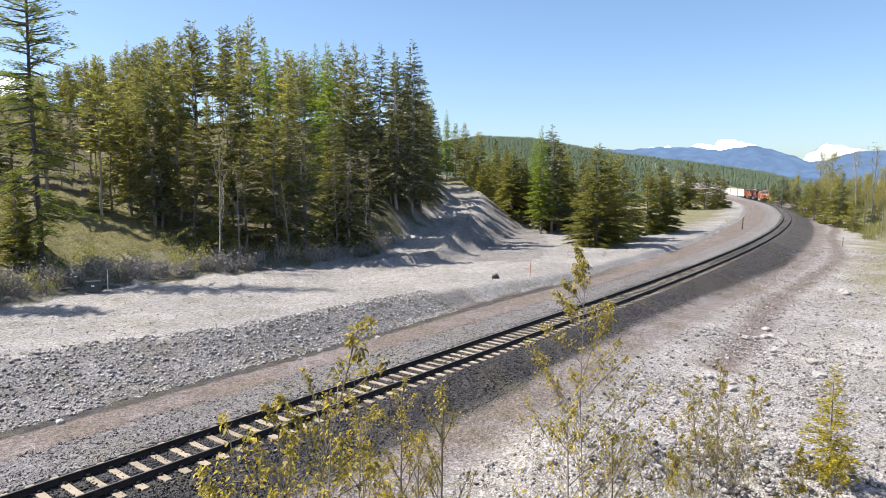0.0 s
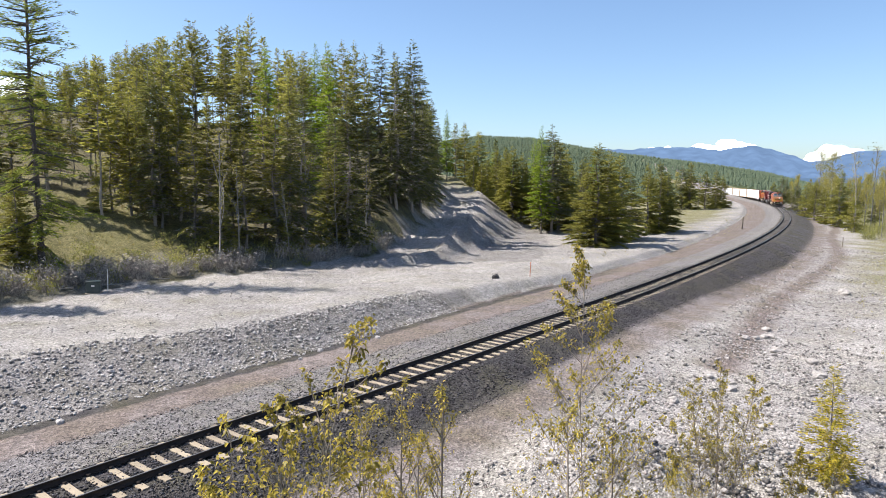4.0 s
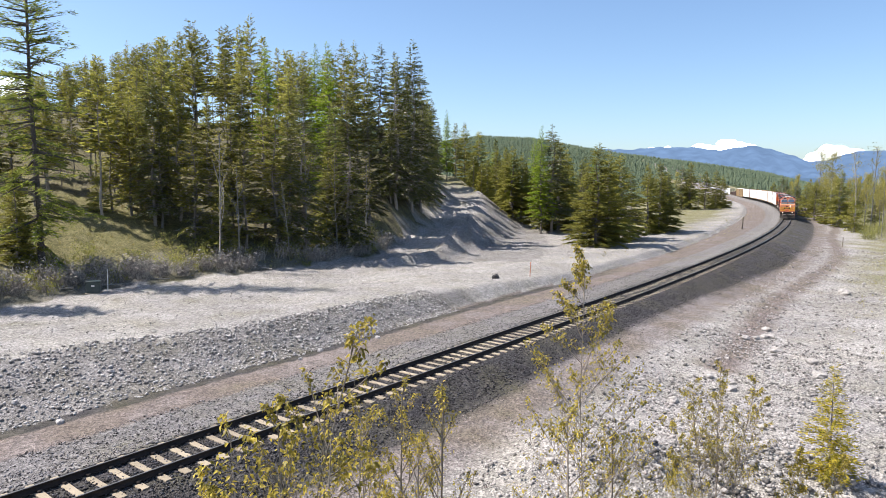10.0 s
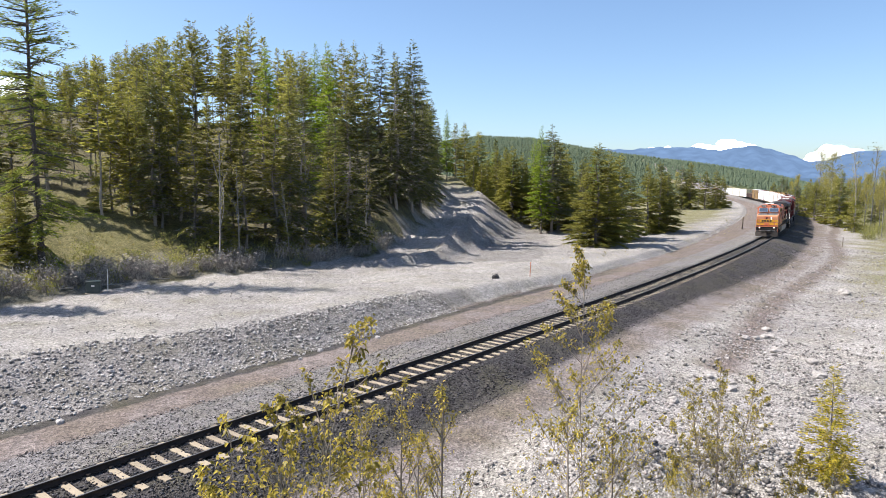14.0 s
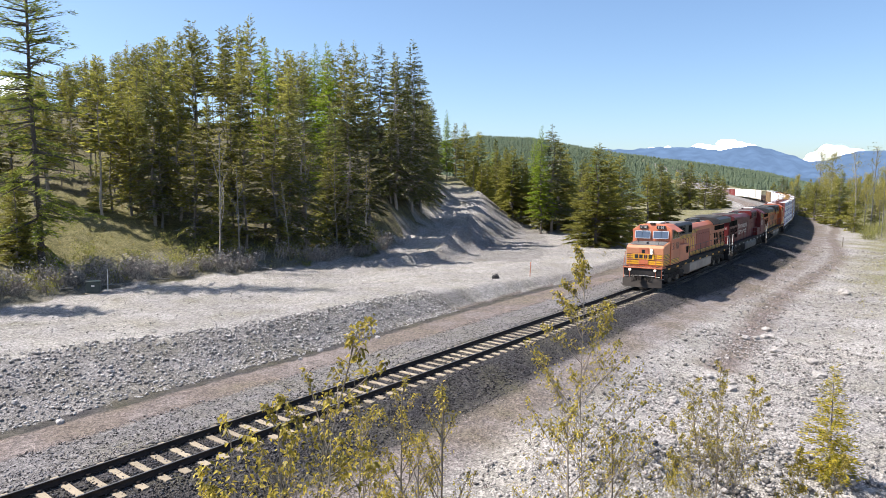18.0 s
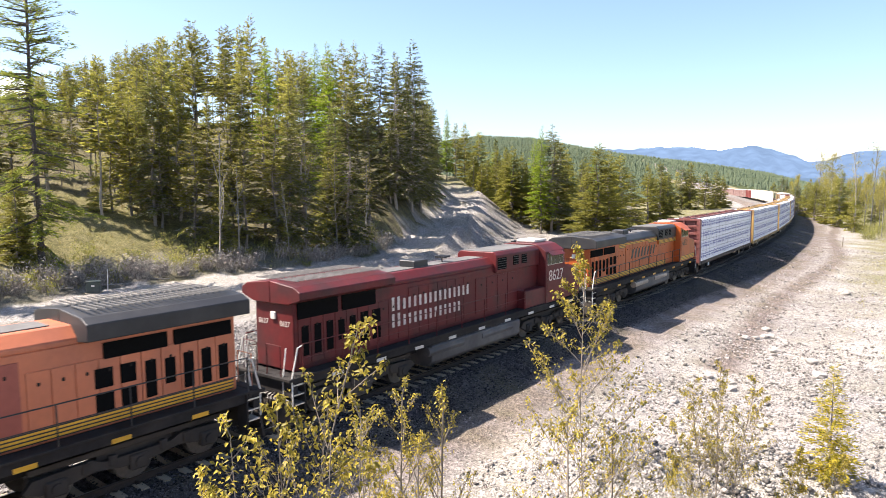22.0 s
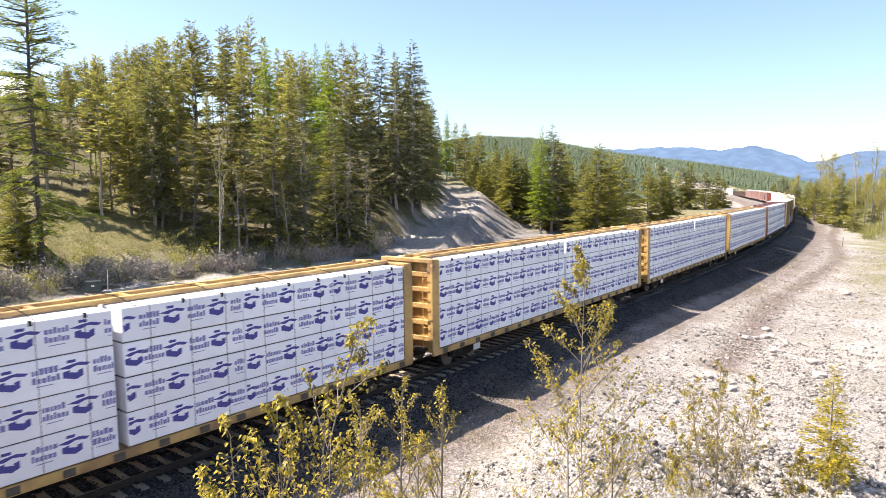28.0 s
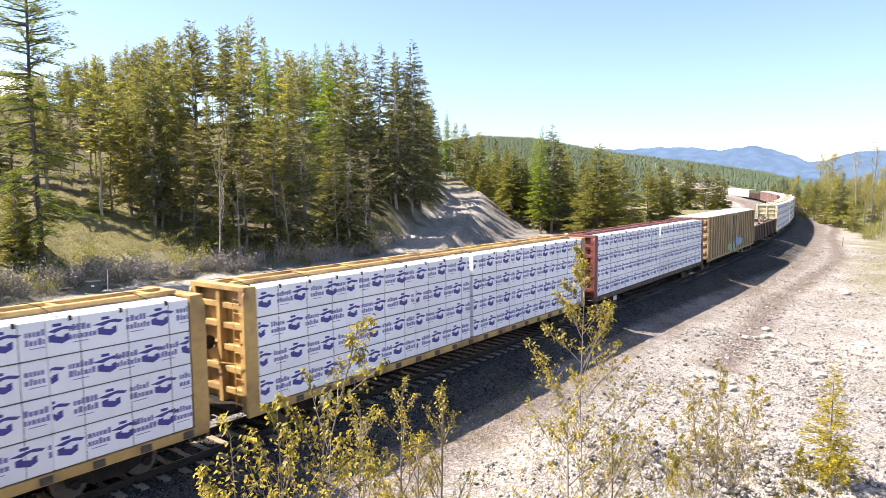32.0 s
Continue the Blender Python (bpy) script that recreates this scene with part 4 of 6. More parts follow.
# ---- train: shapes ----
def solid(profile, a, b, axis="y", bevel=0.0):
    """A closed outline drawn from a to b: (x, z) along y, (y, z) along x, or (x, y) along z."""
    bm = bmesh.new()
    put = {"y": lambda p, w: (p[0], w, p[1]), "x": lambda p, w: (w, p[0], p[1]), "z": lambda p, w: (p[0], p[1], w)}[axis]
    lo, hi = [bm.verts.new(put(p, a)) for p in profile], [bm.verts.new(put(p, b)) for p in profile]
    bm.faces.new(lo)
    bm.faces.new(hi[::-1])
    n = len(profile)
    for i in range(n):
        bm.faces.new((lo[i], hi[i], hi[(i + 1) % n], lo[(i + 1) % n]))
    bmesh.ops.recalc_face_normals(bm, faces=bm.faces)
    if bevel:
        bmesh.ops.bevel(bm, geom=list(bm.edges), offset=bevel, segments=1, affect="EDGES", clamp_overlap=True)
    return bm


def block(x0, x1, y0, y1, z0, z1, bevel=0.0):
    return solid([(x0, z0), (x1, z0), (x1, z1), (x0, z1)], y0, y1, "y", bevel)


def merged(*bms):
    """Several shapes as one mesh."""
    out = bms[0]
    for b in bms[1:]:
        made = {v: out.verts.new(v.co) for v in b.verts}
        for f in b.faces:
            out.faces.new([made[v] for v in f.verts])
        b.free()
    return out


def drum(x, y, z, r, y2, sides=20):
    """A round drum whose axle lies across."""
    return solid([(x + r * math.cos(6.2832 * i / sides), z + r * math.sin(6.2832 * i / sides)) for i in range(sides)], y, y2, "y")


def tube(points, r, sides=6):
    bm = bmesh.new()
    rings = []
    for i, p in enumerate(points):
        p = Vector(p)
        d = (Vector(points[min(i + 1, len(points) - 1)]) - Vector(points[max(i - 1, 0)])).normalized()
        u = d.orthogonal().normalized()
        w = d.cross(u)
        rings.append([bm.verts.new(p + (u * math.cos(6.2832 * k / sides) + w * math.sin(6.2832 * k / sides)) * r) for k in range(sides)])
    for a, b in zip(rings, rings[1:]):
        # match the rings so that they don't twist
        s = min(range(sides), key=lambda k: (b[k].co - a[0].co).length)
        for k in range(sides):
            bm.faces.new((a[k], a[(k + 1) % sides], b[(k + 1 + s) % sides], b[(k + s) % sides]))
    bm.faces.new(rings[0][::-1])
    bm.faces.new(rings[-1])
    return bm


def flat_poly(points, y, depth=0.004):
    """A thin painted shape on a side face: outline in (x, z), standing depth proud of y."""
    return solid(points, y, y + depth, "y")


WORDS = {}


def lettering(name, words, size, m, material, parent, label=""):
    if (words, size) in WORDS:
        out = part(name, WORDS[words, size].copy(), material, parent, label)
        out.matrix_basis = m
        return out
    cu = bpy.data.curves.new("words", "FONT")
    cu.body, cu.size, cu.extrude, cu.align_x = words, size, 0.003, "CENTER"
    ob = new("words", cu)
    me = bpy.data.meshes.new_from_object(ob.evaluated_get(bpy.context.evaluated_depsgraph_get()))
    bpy.data.objects.remove(ob)
    bpy.data.curves.remove(cu)
    WORDS[words, size] = me
    out = part(name, me.copy(), material, parent, label)
    out.matrix_basis = m
    return out


FACE_LEFT = Matrix(((-1, 0, 0, 0), (0, 0, 1, 0), (0, 1, 0, 0), (0, 0, 0, 1)))        # writing on the side that faces +y
FACE_RIGHT = Matrix(((1, 0, 0, 0), (0, 0, -1, 0), (0, 1, 0, 0), (0, 0, 0, 1)))       # on the side that faces -y
FACE_AHEAD = Matrix(((0, 0, 1, 0), (1, 0, 0, 0), (0, 1, 0, 0), (0, 0, 0, 1)))        # on an end that faces +x
FACE_BACK = Matrix(((0, 0, -1, 0), (-1, 0, 0, 0), (0, 1, 0, 0), (0, 0, 0, 1)))

ORANGE = mat("orange_paint", (0.54, 0.165, 0.080), rough=0.42, vary=0.12, grain=0.07, scale=5, stain=(0.36, 0.12, 0.07), stain_scale=0.7, stain_amount=0.6, bump=0.05)
FADED = mat("faded_red_paint", (0.36, 0.095, 0.065), rough=0.6, vary=0.15, grain=0.08, scale=5, stain=(0.22, 0.07, 0.05), stain_scale=0.8)
NOSE = mat("sun_faded_nose", (0.56, 0.235, 0.115), rough=0.5, vary=0.12, grain=0.08, scale=5, stain=(0.40, 0.17, 0.09), stain_scale=0.8, stain_amount=0.6)
FRESH = mat("fresh_orange_paint", (0.46, 0.092, 0.018), rough=0.42, vary=0.12, grain=0.07, scale=5, stain=(0.25, 0.065, 0.025), stain_scale=0.7, stain_amount=0.65)
CRIMSON = mat("crimson_paint", (0.128, 0.018, 0.019), rough=0.5, vary=0.25, grain=0.1, scale=5, stain=(0.05, 0.02, 0.02), stain_scale=0.8, stain_amount=0.85, spec=0.25)
YELLOW = mat("yellow_paint", (0.72, 0.38, 0.03), rough=0.45, vary=0.08, grain=0.06, scale=6, stain=(0.45, 0.22, 0.03), stain_scale=0.9)
PALE_LETTER = mat("pale_letters", (0.62, 0.55, 0.50), rough=0.6, grain=0.12, scale=6, stain=(0.42, 0.22, 0.18), stain_scale=2.2)
BLACK = mat("black_paint", (0.022, 0.022, 0.024), rough=0.5, vary=0.15, grain=0.1, scale=5, stain=(0.07, 0.065, 0.06), stain_scale=0.7)
ROOFGREY = mat("sooty_roof", (0.11, 0.105, 0.10), rough=0.75, vary=0.2, grain=0.15, scale=5, stain=(0.20, 0.19, 0.175), stain_scale=0.6)
FRAME = mat("dirty_frame", (0.026, 0.024, 0.024), rough=0.8, spec=0.15, vary=0.2, grain=0.15, scale=6, stain=(0.06, 0.052, 0.046), stain_scale=0.8)
TRUCKGREY = mat("dusty_truck", (0.058, 0.050, 0.044), rough=0.9, spec=0.1, vary=0.2, grain=0.2, scale=8, stain=(0.07, 0.06, 0.05), stain_scale=1.6)
TANK = mat("dusty_tank", (0.42, 0.335, 0.265), rough=0.65, vary=0.12, grain=0.08, scale=4, stain=(0.20, 0.16, 0.13), stain_scale=0.8)
DARKTANK = mat("dark_tank", (0.075, 0.07, 0.07), rough=0.6, vary=0.2, grain=0.1, scale=5, stain=(0.16, 0.15, 0.14), stain_scale=0.8)
STEEL = mat("wheel_steel", (0.11, 0.10, 0.09), rough=0.5, metal=0.6, grain=0.2, scale=9)
GRIME = mat("grimy_iron", (0.022, 0.019, 0.018), rough=0.85, spec=0.1, grain=0.25, scale=10, stain=(0.06, 0.043, 0.033), stain_scale=2)
HOLLOW = mat("grille", (0.006, 0.006, 0.006), rough=0.9, spec=0.05, grain=0.2, scale=20)
SILVER = mat("aluminium_trim", (0.55, 0.54, 0.52), rough=0.4, metal=0.7, grain=0.1, scale=9)
OFFWHITE = mat("off_white_paint", (0.66, 0.63, 0.58), rough=0.6, vary=0.1, grain=0.08, scale=6, stain=(0.42, 0.38, 0.33), stain_scale=1.5)
# windscreens only: bright sky reflection put into a blue-grey, half-metal colour
SCREEN = mat("sky_tinted_windscreen", (0.17, 0.20, 0.235), rough=0.12, metal=0.6)
GLASS = mat("dark_glass", (0.02, 0.025, 0.03), rough=0.08, spec=0.4)
LAMP = glow("headlight_glass", (1.0, 0.93, 0.78), 0.5)
MAROON = mat("maroon_paint", (0.20, 0.065, 0.055), rough=0.6, vary=0.14, grain=0.08, scale=5, stain=(0.12, 0.05, 0.045), stain_scale=0.9)
SILL = mat("sill_paint", (0.10, 0.068, 0.050), rough=0.8, vary=0.3, grain=0.2, scale=5, stain=(0.2, 0.16, 0.12), stain_scale=1.4)
GOLD = mat("ochre_paint", (0.50, 0.315, 0.115), rough=0.6, vary=0.15, grain=0.1, scale=5, stain=(0.20, 0.11, 0.06), stain_scale=1.1, stain_amount=0.75)
CREAM = mat("cream_paint", (0.62, 0.55, 0.36), rough=0.6, vary=0.12, grain=0.08, scale=5, stain=(0.4, 0.32, 0.2), stain_scale=0.9)
WRAP = mat("white_lumber_wrap", (0.84, 0.83, 0.87), rough=0.42, vary=0.05, grain=0.03, scale=4, bump=0.25, bump_scale=2.2, obj=0.04)
INK = mat("blue_print", (0.055, 0.055, 0.26), rough=0.5, grain=0.1, scale=9)
INK_SOFT = mat("grey_blue_print", (0.19, 0.19, 0.40), rough=0.5, grain=0.1, scale=9)
SLAT = mat("lumber_gap", (0.10, 0.085, 0.07), rough=0.9, grain=0.2, scale=9)
TAN = mat("tan_boxcar_paint", (0.36, 0.25, 0.13), rough=0.65, vary=0.15, grain=0.08, scale=4, stain=(0.20, 0.13, 0.08), stain_scale=0.6, stain_amount=0.6)
BROWN = mat("brown_gondola_paint", (0.075, 0.050, 0.042), rough=0.75, vary=0.2, grain=0.12, scale=4, stain=(0.16, 0.09, 0.06), stain_scale=0.6)
BOXRED = mat("red_boxcar_paint", (0.27, 0.070, 0.06), rough=0.6, vary=0.15, grain=0.08, scale=4, stain=(0.22, 0.06, 0.05), stain_scale=0.6)
PINK = mat("faded_boxcar_paint", (0.34, 0.23, 0.205), rough=0.7, vary=0.15, grain=0.08, scale=4, stain=(0.28, 0.12, 0.1), stain_scale=0.6)
WHITEROOF = mat("galvanised_roof", (0.62, 0.60, 0.55), rough=0.5, vary=0.1, grain=0.06, scale=4)
SCRAWL = mat("blue_scrawl", (0.20, 0.33, 0.55), rough=0.6, grain=0.15, scale=7)
SCRAWL2 = mat("green_scrawl", (0.30, 0.42, 0.22), rough=0.6, grain=0.15, scale=7)
SCRAP = mat("scrap", (0.17, 0.13, 0.10), rough=0.9, island=0.5, grain=0.2)

for number in ("5118", "8627", "6332"):
    for size in (.24, .8, .66, .26):
        bpy.data.objects.remove(lettering("number", number, size, Matrix(), None, None))

TRAIN = []          # thing, distance from the train's front to its middle, half distance between its trucks, turned about
WHEELS = []         # wheel sets that turn: object, its place on its truck, turned about


def loco_truck(root, cx, paint):
    """A three-axle truck: side frames over the axle boxes, springs and brake gear, and its wheel sets."""
    out = []
    for y in (-1.0, 1.0):
        s = 1 if y > 0 else -1
        prof = [(-2.75, .62), (-2.55, .86), (-1.2, .92), (-.9, .78), (.9, .78), (1.2, .92), (2.55, .86), (2.75, .62), (2.4, .46), (1.7, .5), (1.1, .62), (.5, .5),
                (-.5, .5), (-1.1, .62), (-1.7, .5), (-2.4, .46)]
        out.append(solid([(cx + a, b) for a, b in prof], y, y + .14 * s, "y"))
        for k in (-2.03, 0, 2.03):
            out.append(block(cx + k - .26, cx + k + .26, y + .02 * s, y + .22 * s, .33, .74, .04))
            out.append(drum(cx + k, y + .2 * s, .53, .14, y + .27 * s, 12))
        for k in (-1.35, -.68, .68, 1.35):
            for j in range(4):
                out.append(drum(cx + k, y + (.05 + .0) * s, .66 + .07 * j, .0001 + .03, y + .2 * s, 6))
            out.append(block(cx + k - .1, cx + k + .1, y + .04 * s, y + .2 * s, .62, .9, .03))
        out.append(block(cx - 2.6, cx + 2.6, y - .05 * s, y + .05 * s, .95, 1.1, .02))
    out.append(block(cx - 1.0, cx + 1.0, -.95, .95, .7, 1.1))
    truck = part("truck", merged(*out), paint, root, "dusty grey three-axle truck with exposed springs")
    for k in (-2.03, 0, 2.03):
        w = []
        for y in (-.82, .69):
            w.append(drum(0, y, 0, .53, y + .13, 28))
        for y in (-.69, .66):
            w.append(drum(0, y, 0, .56, y + .03, 28))
        w.append(drum(0, -.66, 0, .1, .66, 10))
        for j in range(3):
            a = j * 2.094
            w.append(drum(.3 * math.cos(a), -.835, .3 * math.sin(a), .07, .835, 8))
        ws = part("wheel_set", merged(*w), STEEL, truck, "steel wheels on one axle")
        ws.matrix_basis = pose(cx + k, 0, .53)
        WHEELS.append((ws, cx + k, root))
    return truck


def coupler(root, x, ahead):
    part("coupler", merged(block(min(x, x + .55 * ahead), max(x, x + .55 * ahead), -.09, .09, .74, .96, .02), block(min(x + .4 * ahead, x + .62 * ahead), max(x + .4 * ahead, x + .62 * ahead), -.17, .15, .66, 1.02, .04)), GRIME, root)


def rail_fence(root, y, x0, x1, z0, paint, lean=0.0):
    """Walkway handrail: posts of their own and the long rails."""
    n = max(2, int(abs(x1 - x0) / 1.75))
    for i in range(n + 1):
        x = x0 + (x1 - x0) * i / n
        part("rail_post", tube([(x, y, z0), (x, y, z0 + 1.02)], .022, 5), paint, root)
    part("handrail", tube([(x0, y, z0 + 1.02), (x1, y, z0 + 1.02)], .02, 5), paint, root)
    part("handrail", tube([(x0, y, z0 + .55), (x1, y, z0 + .55)], .014, 5), paint, root)


def end_steps(root, x, ahead, paint, white):
    """Steps, step wells and grab rails at one end."""
    for s in (-1, 1):
        for i in range(4):
            z = .38 + .32 * i
            part("step", block(min(x, x - .42 * ahead), max(x, x - .42 * ahead), s * 1.0 if s > 0 else -1.45, 1.45 if s > 0 else -1.0, z, z + .04), SILVER if i else GRIME, root)
        part("step_side", block(min(x - .42 * ahead, x - .47 * ahead), max(x - .42 * ahead, x - .47 * ahead), min(s * .98, s * 1.47), max(s * .98, s * 1.47), .33, 1.62), paint, root)
        part("grab_rail", tube([(x + .03 * ahead, s * 1.42, .55), (x + .05 * ahead, s * 1.42, 1.6), (x - .22 * ahead, s * 1.42, 2.55), (x - .4 * ahead, s * 1.42, 2.6)], .028, 6), white, root, "pale painted grab rail")
        part("grab_rail", tube([(x + .03 * ahead, s * .98, .55), (x + .05 * ahead, s * .98, 1.5), (x - .1 * ahead, s * .98, 2.5)], .028, 6), white, root, "pale painted grab rail")


def pilot(root, x, ahead):
    """Plough, buffer beam, hoses and uncoupling lever."""
    f = lambda a: x + a * ahead
    part("buffer_beam", block(min(f(0), f(-.25)), max(f(0), f(-.25)), -1.42, 1.42, .98, 1.62, .02), FRAME, root)
    bm = bmesh.new()
    for s in (-1, 1):
        a = [bm.verts.new(p) for p in ((f(.42), 0, .12), (f(.08), 1.48 * s, .12), (f(-.02), 1.48 * s, .8), (f(.22), 0, .8))]
        b = [bm.verts.new(p) for p in ((f(.36), 0, .12), (f(.02), 1.46 * s, .12), (f(-.08), 1.46 * s, .8), (f(.16), 0, .8))]
        bm.faces.new(a)
        bm.faces.new(b[::-1])
        for i in range(4):
            bm.faces.new((a[i], a[(i + 1) % 4], b[(i + 1) % 4], b[i]))
    bmesh.ops.recalc_face_normals(bm, faces=bm.faces)
    part("plough", bm, TRUCKGREY, root, "grey steel snow plough with worn edge")
    coupler(root, f(-.05), ahead)
    for s in (-1, 1):
        for k in range(3):
            y = s * (.35 + .16 * k)
            part("air_hose", tube([(f(.02), y, 1.05), (f(.2), y, .95), (f(.24), y + .03 * s, .6), (f(.12), y + .08 * s, .42)], .028, 6), GRIME, root)
    part("uncoupling_lever", tube([(f(.1), -1.35, .9), (f(.12), -.4, .98), (f(.3), 0, 1.02), (f(.12), .4, .98), (f(.1), 1.35, .9)], .016, 5), OFFWHITE, root)


def cabin(root, paint, trim, number, nose_top, dx=0.0, roof=4.68):
    """Nose, cab with its windows and sunshades, number boards, headlights and fittings on the roof."""
    nf = .38 if dx else 0.0
    nose = solid([(10.05 + nf, 1.62), (10.05 + nf, 3.02), (9.85 + nf, 3.18), (8.35, 3.42), (8.2, 3.42), (8.2, 1.62)], -1.42, 1.42, "y", .05)
    part("nose", nose, NOSE if nose_top is ROOFGREY else paint, root)
    part("nose_top", solid([(9.83 + nf, 3.195), (8.4, 3.425), (8.4, 3.44), (9.83 + nf, 3.21)], -1.3, 1.3, "y"), nose_top, root)
    part("nose_door", block(10.05 + nf, 10.085 + nf, -.42, .28, 1.75, 3.0, .012), paint, root)
    part("nose_window", block(10.08 + nf, 10.095 + nf, -.22, .02, 2.58, 2.86, .01), GLASS, root)
    part("headlight_box", block(10.05 + nf, 10.12 + nf, .42, .62, 2.5, 2.95, .02), OFFWHITE, root)
    for z in (2.6, 2.83):
        part("headlight", solid([(.52 + .085 * math.cos(a * .5236), z + .085 * math.sin(a * .5236)) for a in range(12)], 10.12 + nf, 10.14 + nf, "x"), LAMP, root, "lit round headlight")
    for s in (-1, 1):
        part("ditch_light", solid([(s * .95 + .1 * math.cos(a * .5236), 1.38 + .1 * math.sin(a * .5236)) for a in range(12)], 10.52 + nf, 10.6 + nf, "x"), LAMP, root, "lit ditch light")
    # cab: upright sides, roof with sloping shoulders
    body = [(-1.5, 1.62), (-1.5, 4.28), (-.98, roof - .06), (-.6, roof), (.6, roof), (.98, roof - .06), (1.5, 4.28), (1.5, 1.62)]
    bm = bmesh.new()
    rows = []
    for x, lean in ((8.25, 0), (6.0, 0)):
        rows.append([bm.verts.new((x - (.28 * max(0, (z - 3.4)) / 1.2 if x > 7 else 0), y, z)) for y, z in body])
    n = len(body)
    bm.faces.new(rows[0])
    bm.faces.new(rows[1][::-1])
    for i in range(n):
        bm.faces.new((rows[0][i], rows[1][i], rows[1][(i + 1) % n], rows[0][(i + 1) % n]))
    bmesh.ops.recalc_face_normals(bm, faces=bm.faces)
    bmesh.ops.bevel(bm, geom=list(bm.edges), offset=.03, segments=1, affect="EDGES")
    cab = part("cab", bm, paint, root)
    cab.matrix_basis = pose(dx, 0, 0)
    for s in (-1, 1):
        lo, hi = 3.64, 4.13
        fx = lambda z: 8.25 - .28 * (z - 3.4) / 1.2
        for y0, y1 in ((s * .1, s * 1.28),):
            ya, yb = min(y0, y1), max(y0, y1)
            part("windscreen_frame", solid([(fx(lo - .05) + .01, lo - .05), (fx(hi + .05) + .01, hi + .05), (fx(hi + .05) + .035, hi + .05), (fx(lo - .05) + .035, lo - .05)], ya, yb, "y"), SILVER, cab, "aluminium windscreen frame")
            part("windscreen", solid([(fx(lo) + .03, lo), (fx(hi) + .03, hi), (fx(hi) + .045, hi), (fx(lo) + .045, lo)], ya + .05, yb - .05, "y"), SCREEN, cab, "sloping windscreen mirroring the sky")
        part("wiper", tube([(fx(4.2) + .06, s * .7, 4.2), (fx(3.7) + .06, s * .75, 3.7)], .012, 4), BLACK, cab)
        y = s * 1.5
        for x0, x1 in ((7.5, 7.82), (7.02, 7.46), (6.58, 6.98), (6.2, 6.5)):
            part("side_window_frame", block(x0 - .028, x1 + .028, min(y, y + .02 * s), max(y, y + .02 * s), 3.572, 4.208), SILVER, cab, "aluminium side window frame")
            part("side_window", block(x0, x1, min(y, y + .03 * s), max(y, y + .03 * s), 3.6, 4.18), GLASS, cab, "dark side window")
        bm = solid([(6.15, 0), (7.6, 0), (7.6, .02), (6.15, .02)], 0, .34, "y")
        bmesh.ops.rotate(bm, verts=bm.verts, matrix=Matrix.Rotation(radians(-32), 3, "X"))
        if s < 0:
            bmesh.ops.scale(bm, verts=bm.verts, vec=(1, -1, 1))
        bmesh.ops.translate(bm, verts=bm.verts, vec=(0, y, 4.27))
        bmesh.ops.recalc_face_normals(bm, faces=bm.faces)
        part("sunshade", bm, paint, cab)
        part("number_board", block(7.94, 8.1, min(s * .34, s * .98), max(s * .34, s * .98), 4.32, 4.58, .02), BLACK, cab, "black number board over the windscreen")
        lettering("number", number, .24, Matrix.Translation((8.105, s * .66, 4.365)) @ FACE_AHEAD, OFFWHITE, cab)
        lettering("road_number", number, .66 if nose_top is BLACK else .8, Matrix.Translation((7.1, s * 1.505, 2.88 if nose_top is BLACK else 2.74)) @ (FACE_LEFT if s > 0 else FACE_RIGHT), trim, cab, "large painted road number")
        part("side_grab", tube([(6.05, s * 1.54, 2.0), (6.05, s * 1.54, 3.3)], .018, 5), paint, cab)
    part("cooling_unit", block(6.55 + dx, 7.75 + dx, -.55, .55, roof, roof + .16, .04), OFFWHITE, root, "off-white cooling unit on the cab roof")
    part("antenna", block(6.2 + dx, 6.42 + dx, .5, .75, roof, roof + .1, .03), BLACK, root)
    part("radio_dome", block(7.85 + dx, 8.05 + dx, -.2, .2, roof - .02, roof + .12, .04), TRUCKGREY, root)
    for s in (-1, 1):
        part("nose_grab", tube([(9.7 + nf, s * .9, 3.2), (9.65 + nf, s * .9, 3.4), (8.6 + dx, s * .9, 3.5), (8.5 + dx, s * .9, 3.3)], .014, 5), BLACK, root)
    part("bell", block(9.4 + nf, 9.54 + nf, -.07, .07, 3.24, 3.42, .03), BLACK, root)


def stripes(root, y, s, x0, x1, z0, z1, lines=2):
    """A yellow band with dark lines along a side."""
    part("stripe", flat_poly([(x0, z0), (x1, z0), (x1, z1), (x0, z1)], y if s > 0 else y - .004), YELLOW, root, "yellow stripe with dark lines")
    bms = []
    for i in range(lines + 2):
        z = z0 + (z1 - z0) * i / (lines + 1)
        bms.append(flat_poly([(x0, z - .018), (x1, z - .018), (x1, z + .018), (x0, z + .018)], y + .004 if s > 0 else y - .008))
    part("pinstripe", merged(*bms), BLACK, root)


def louvres(root, x0, x1, y, s, z0, z1, rows=6):
    """A grille: a dark opening with slats in it."""
    g = part("grille", block(x0, x1, min(y, y + .012 * s), max(y, y + .012 * s), z0, z1), HOLLOW, root, "dark louvred grille")
    for i in range(rows):
        z = z0 + (z1 - z0) * (i + .5) / rows
        part("slat", block(x0 + .02, x1 - .02, min(y + .01 * s, y + .035 * s), max(y + .01 * s, y + .035 * s), z - .012, z + .012), BLACK, g)


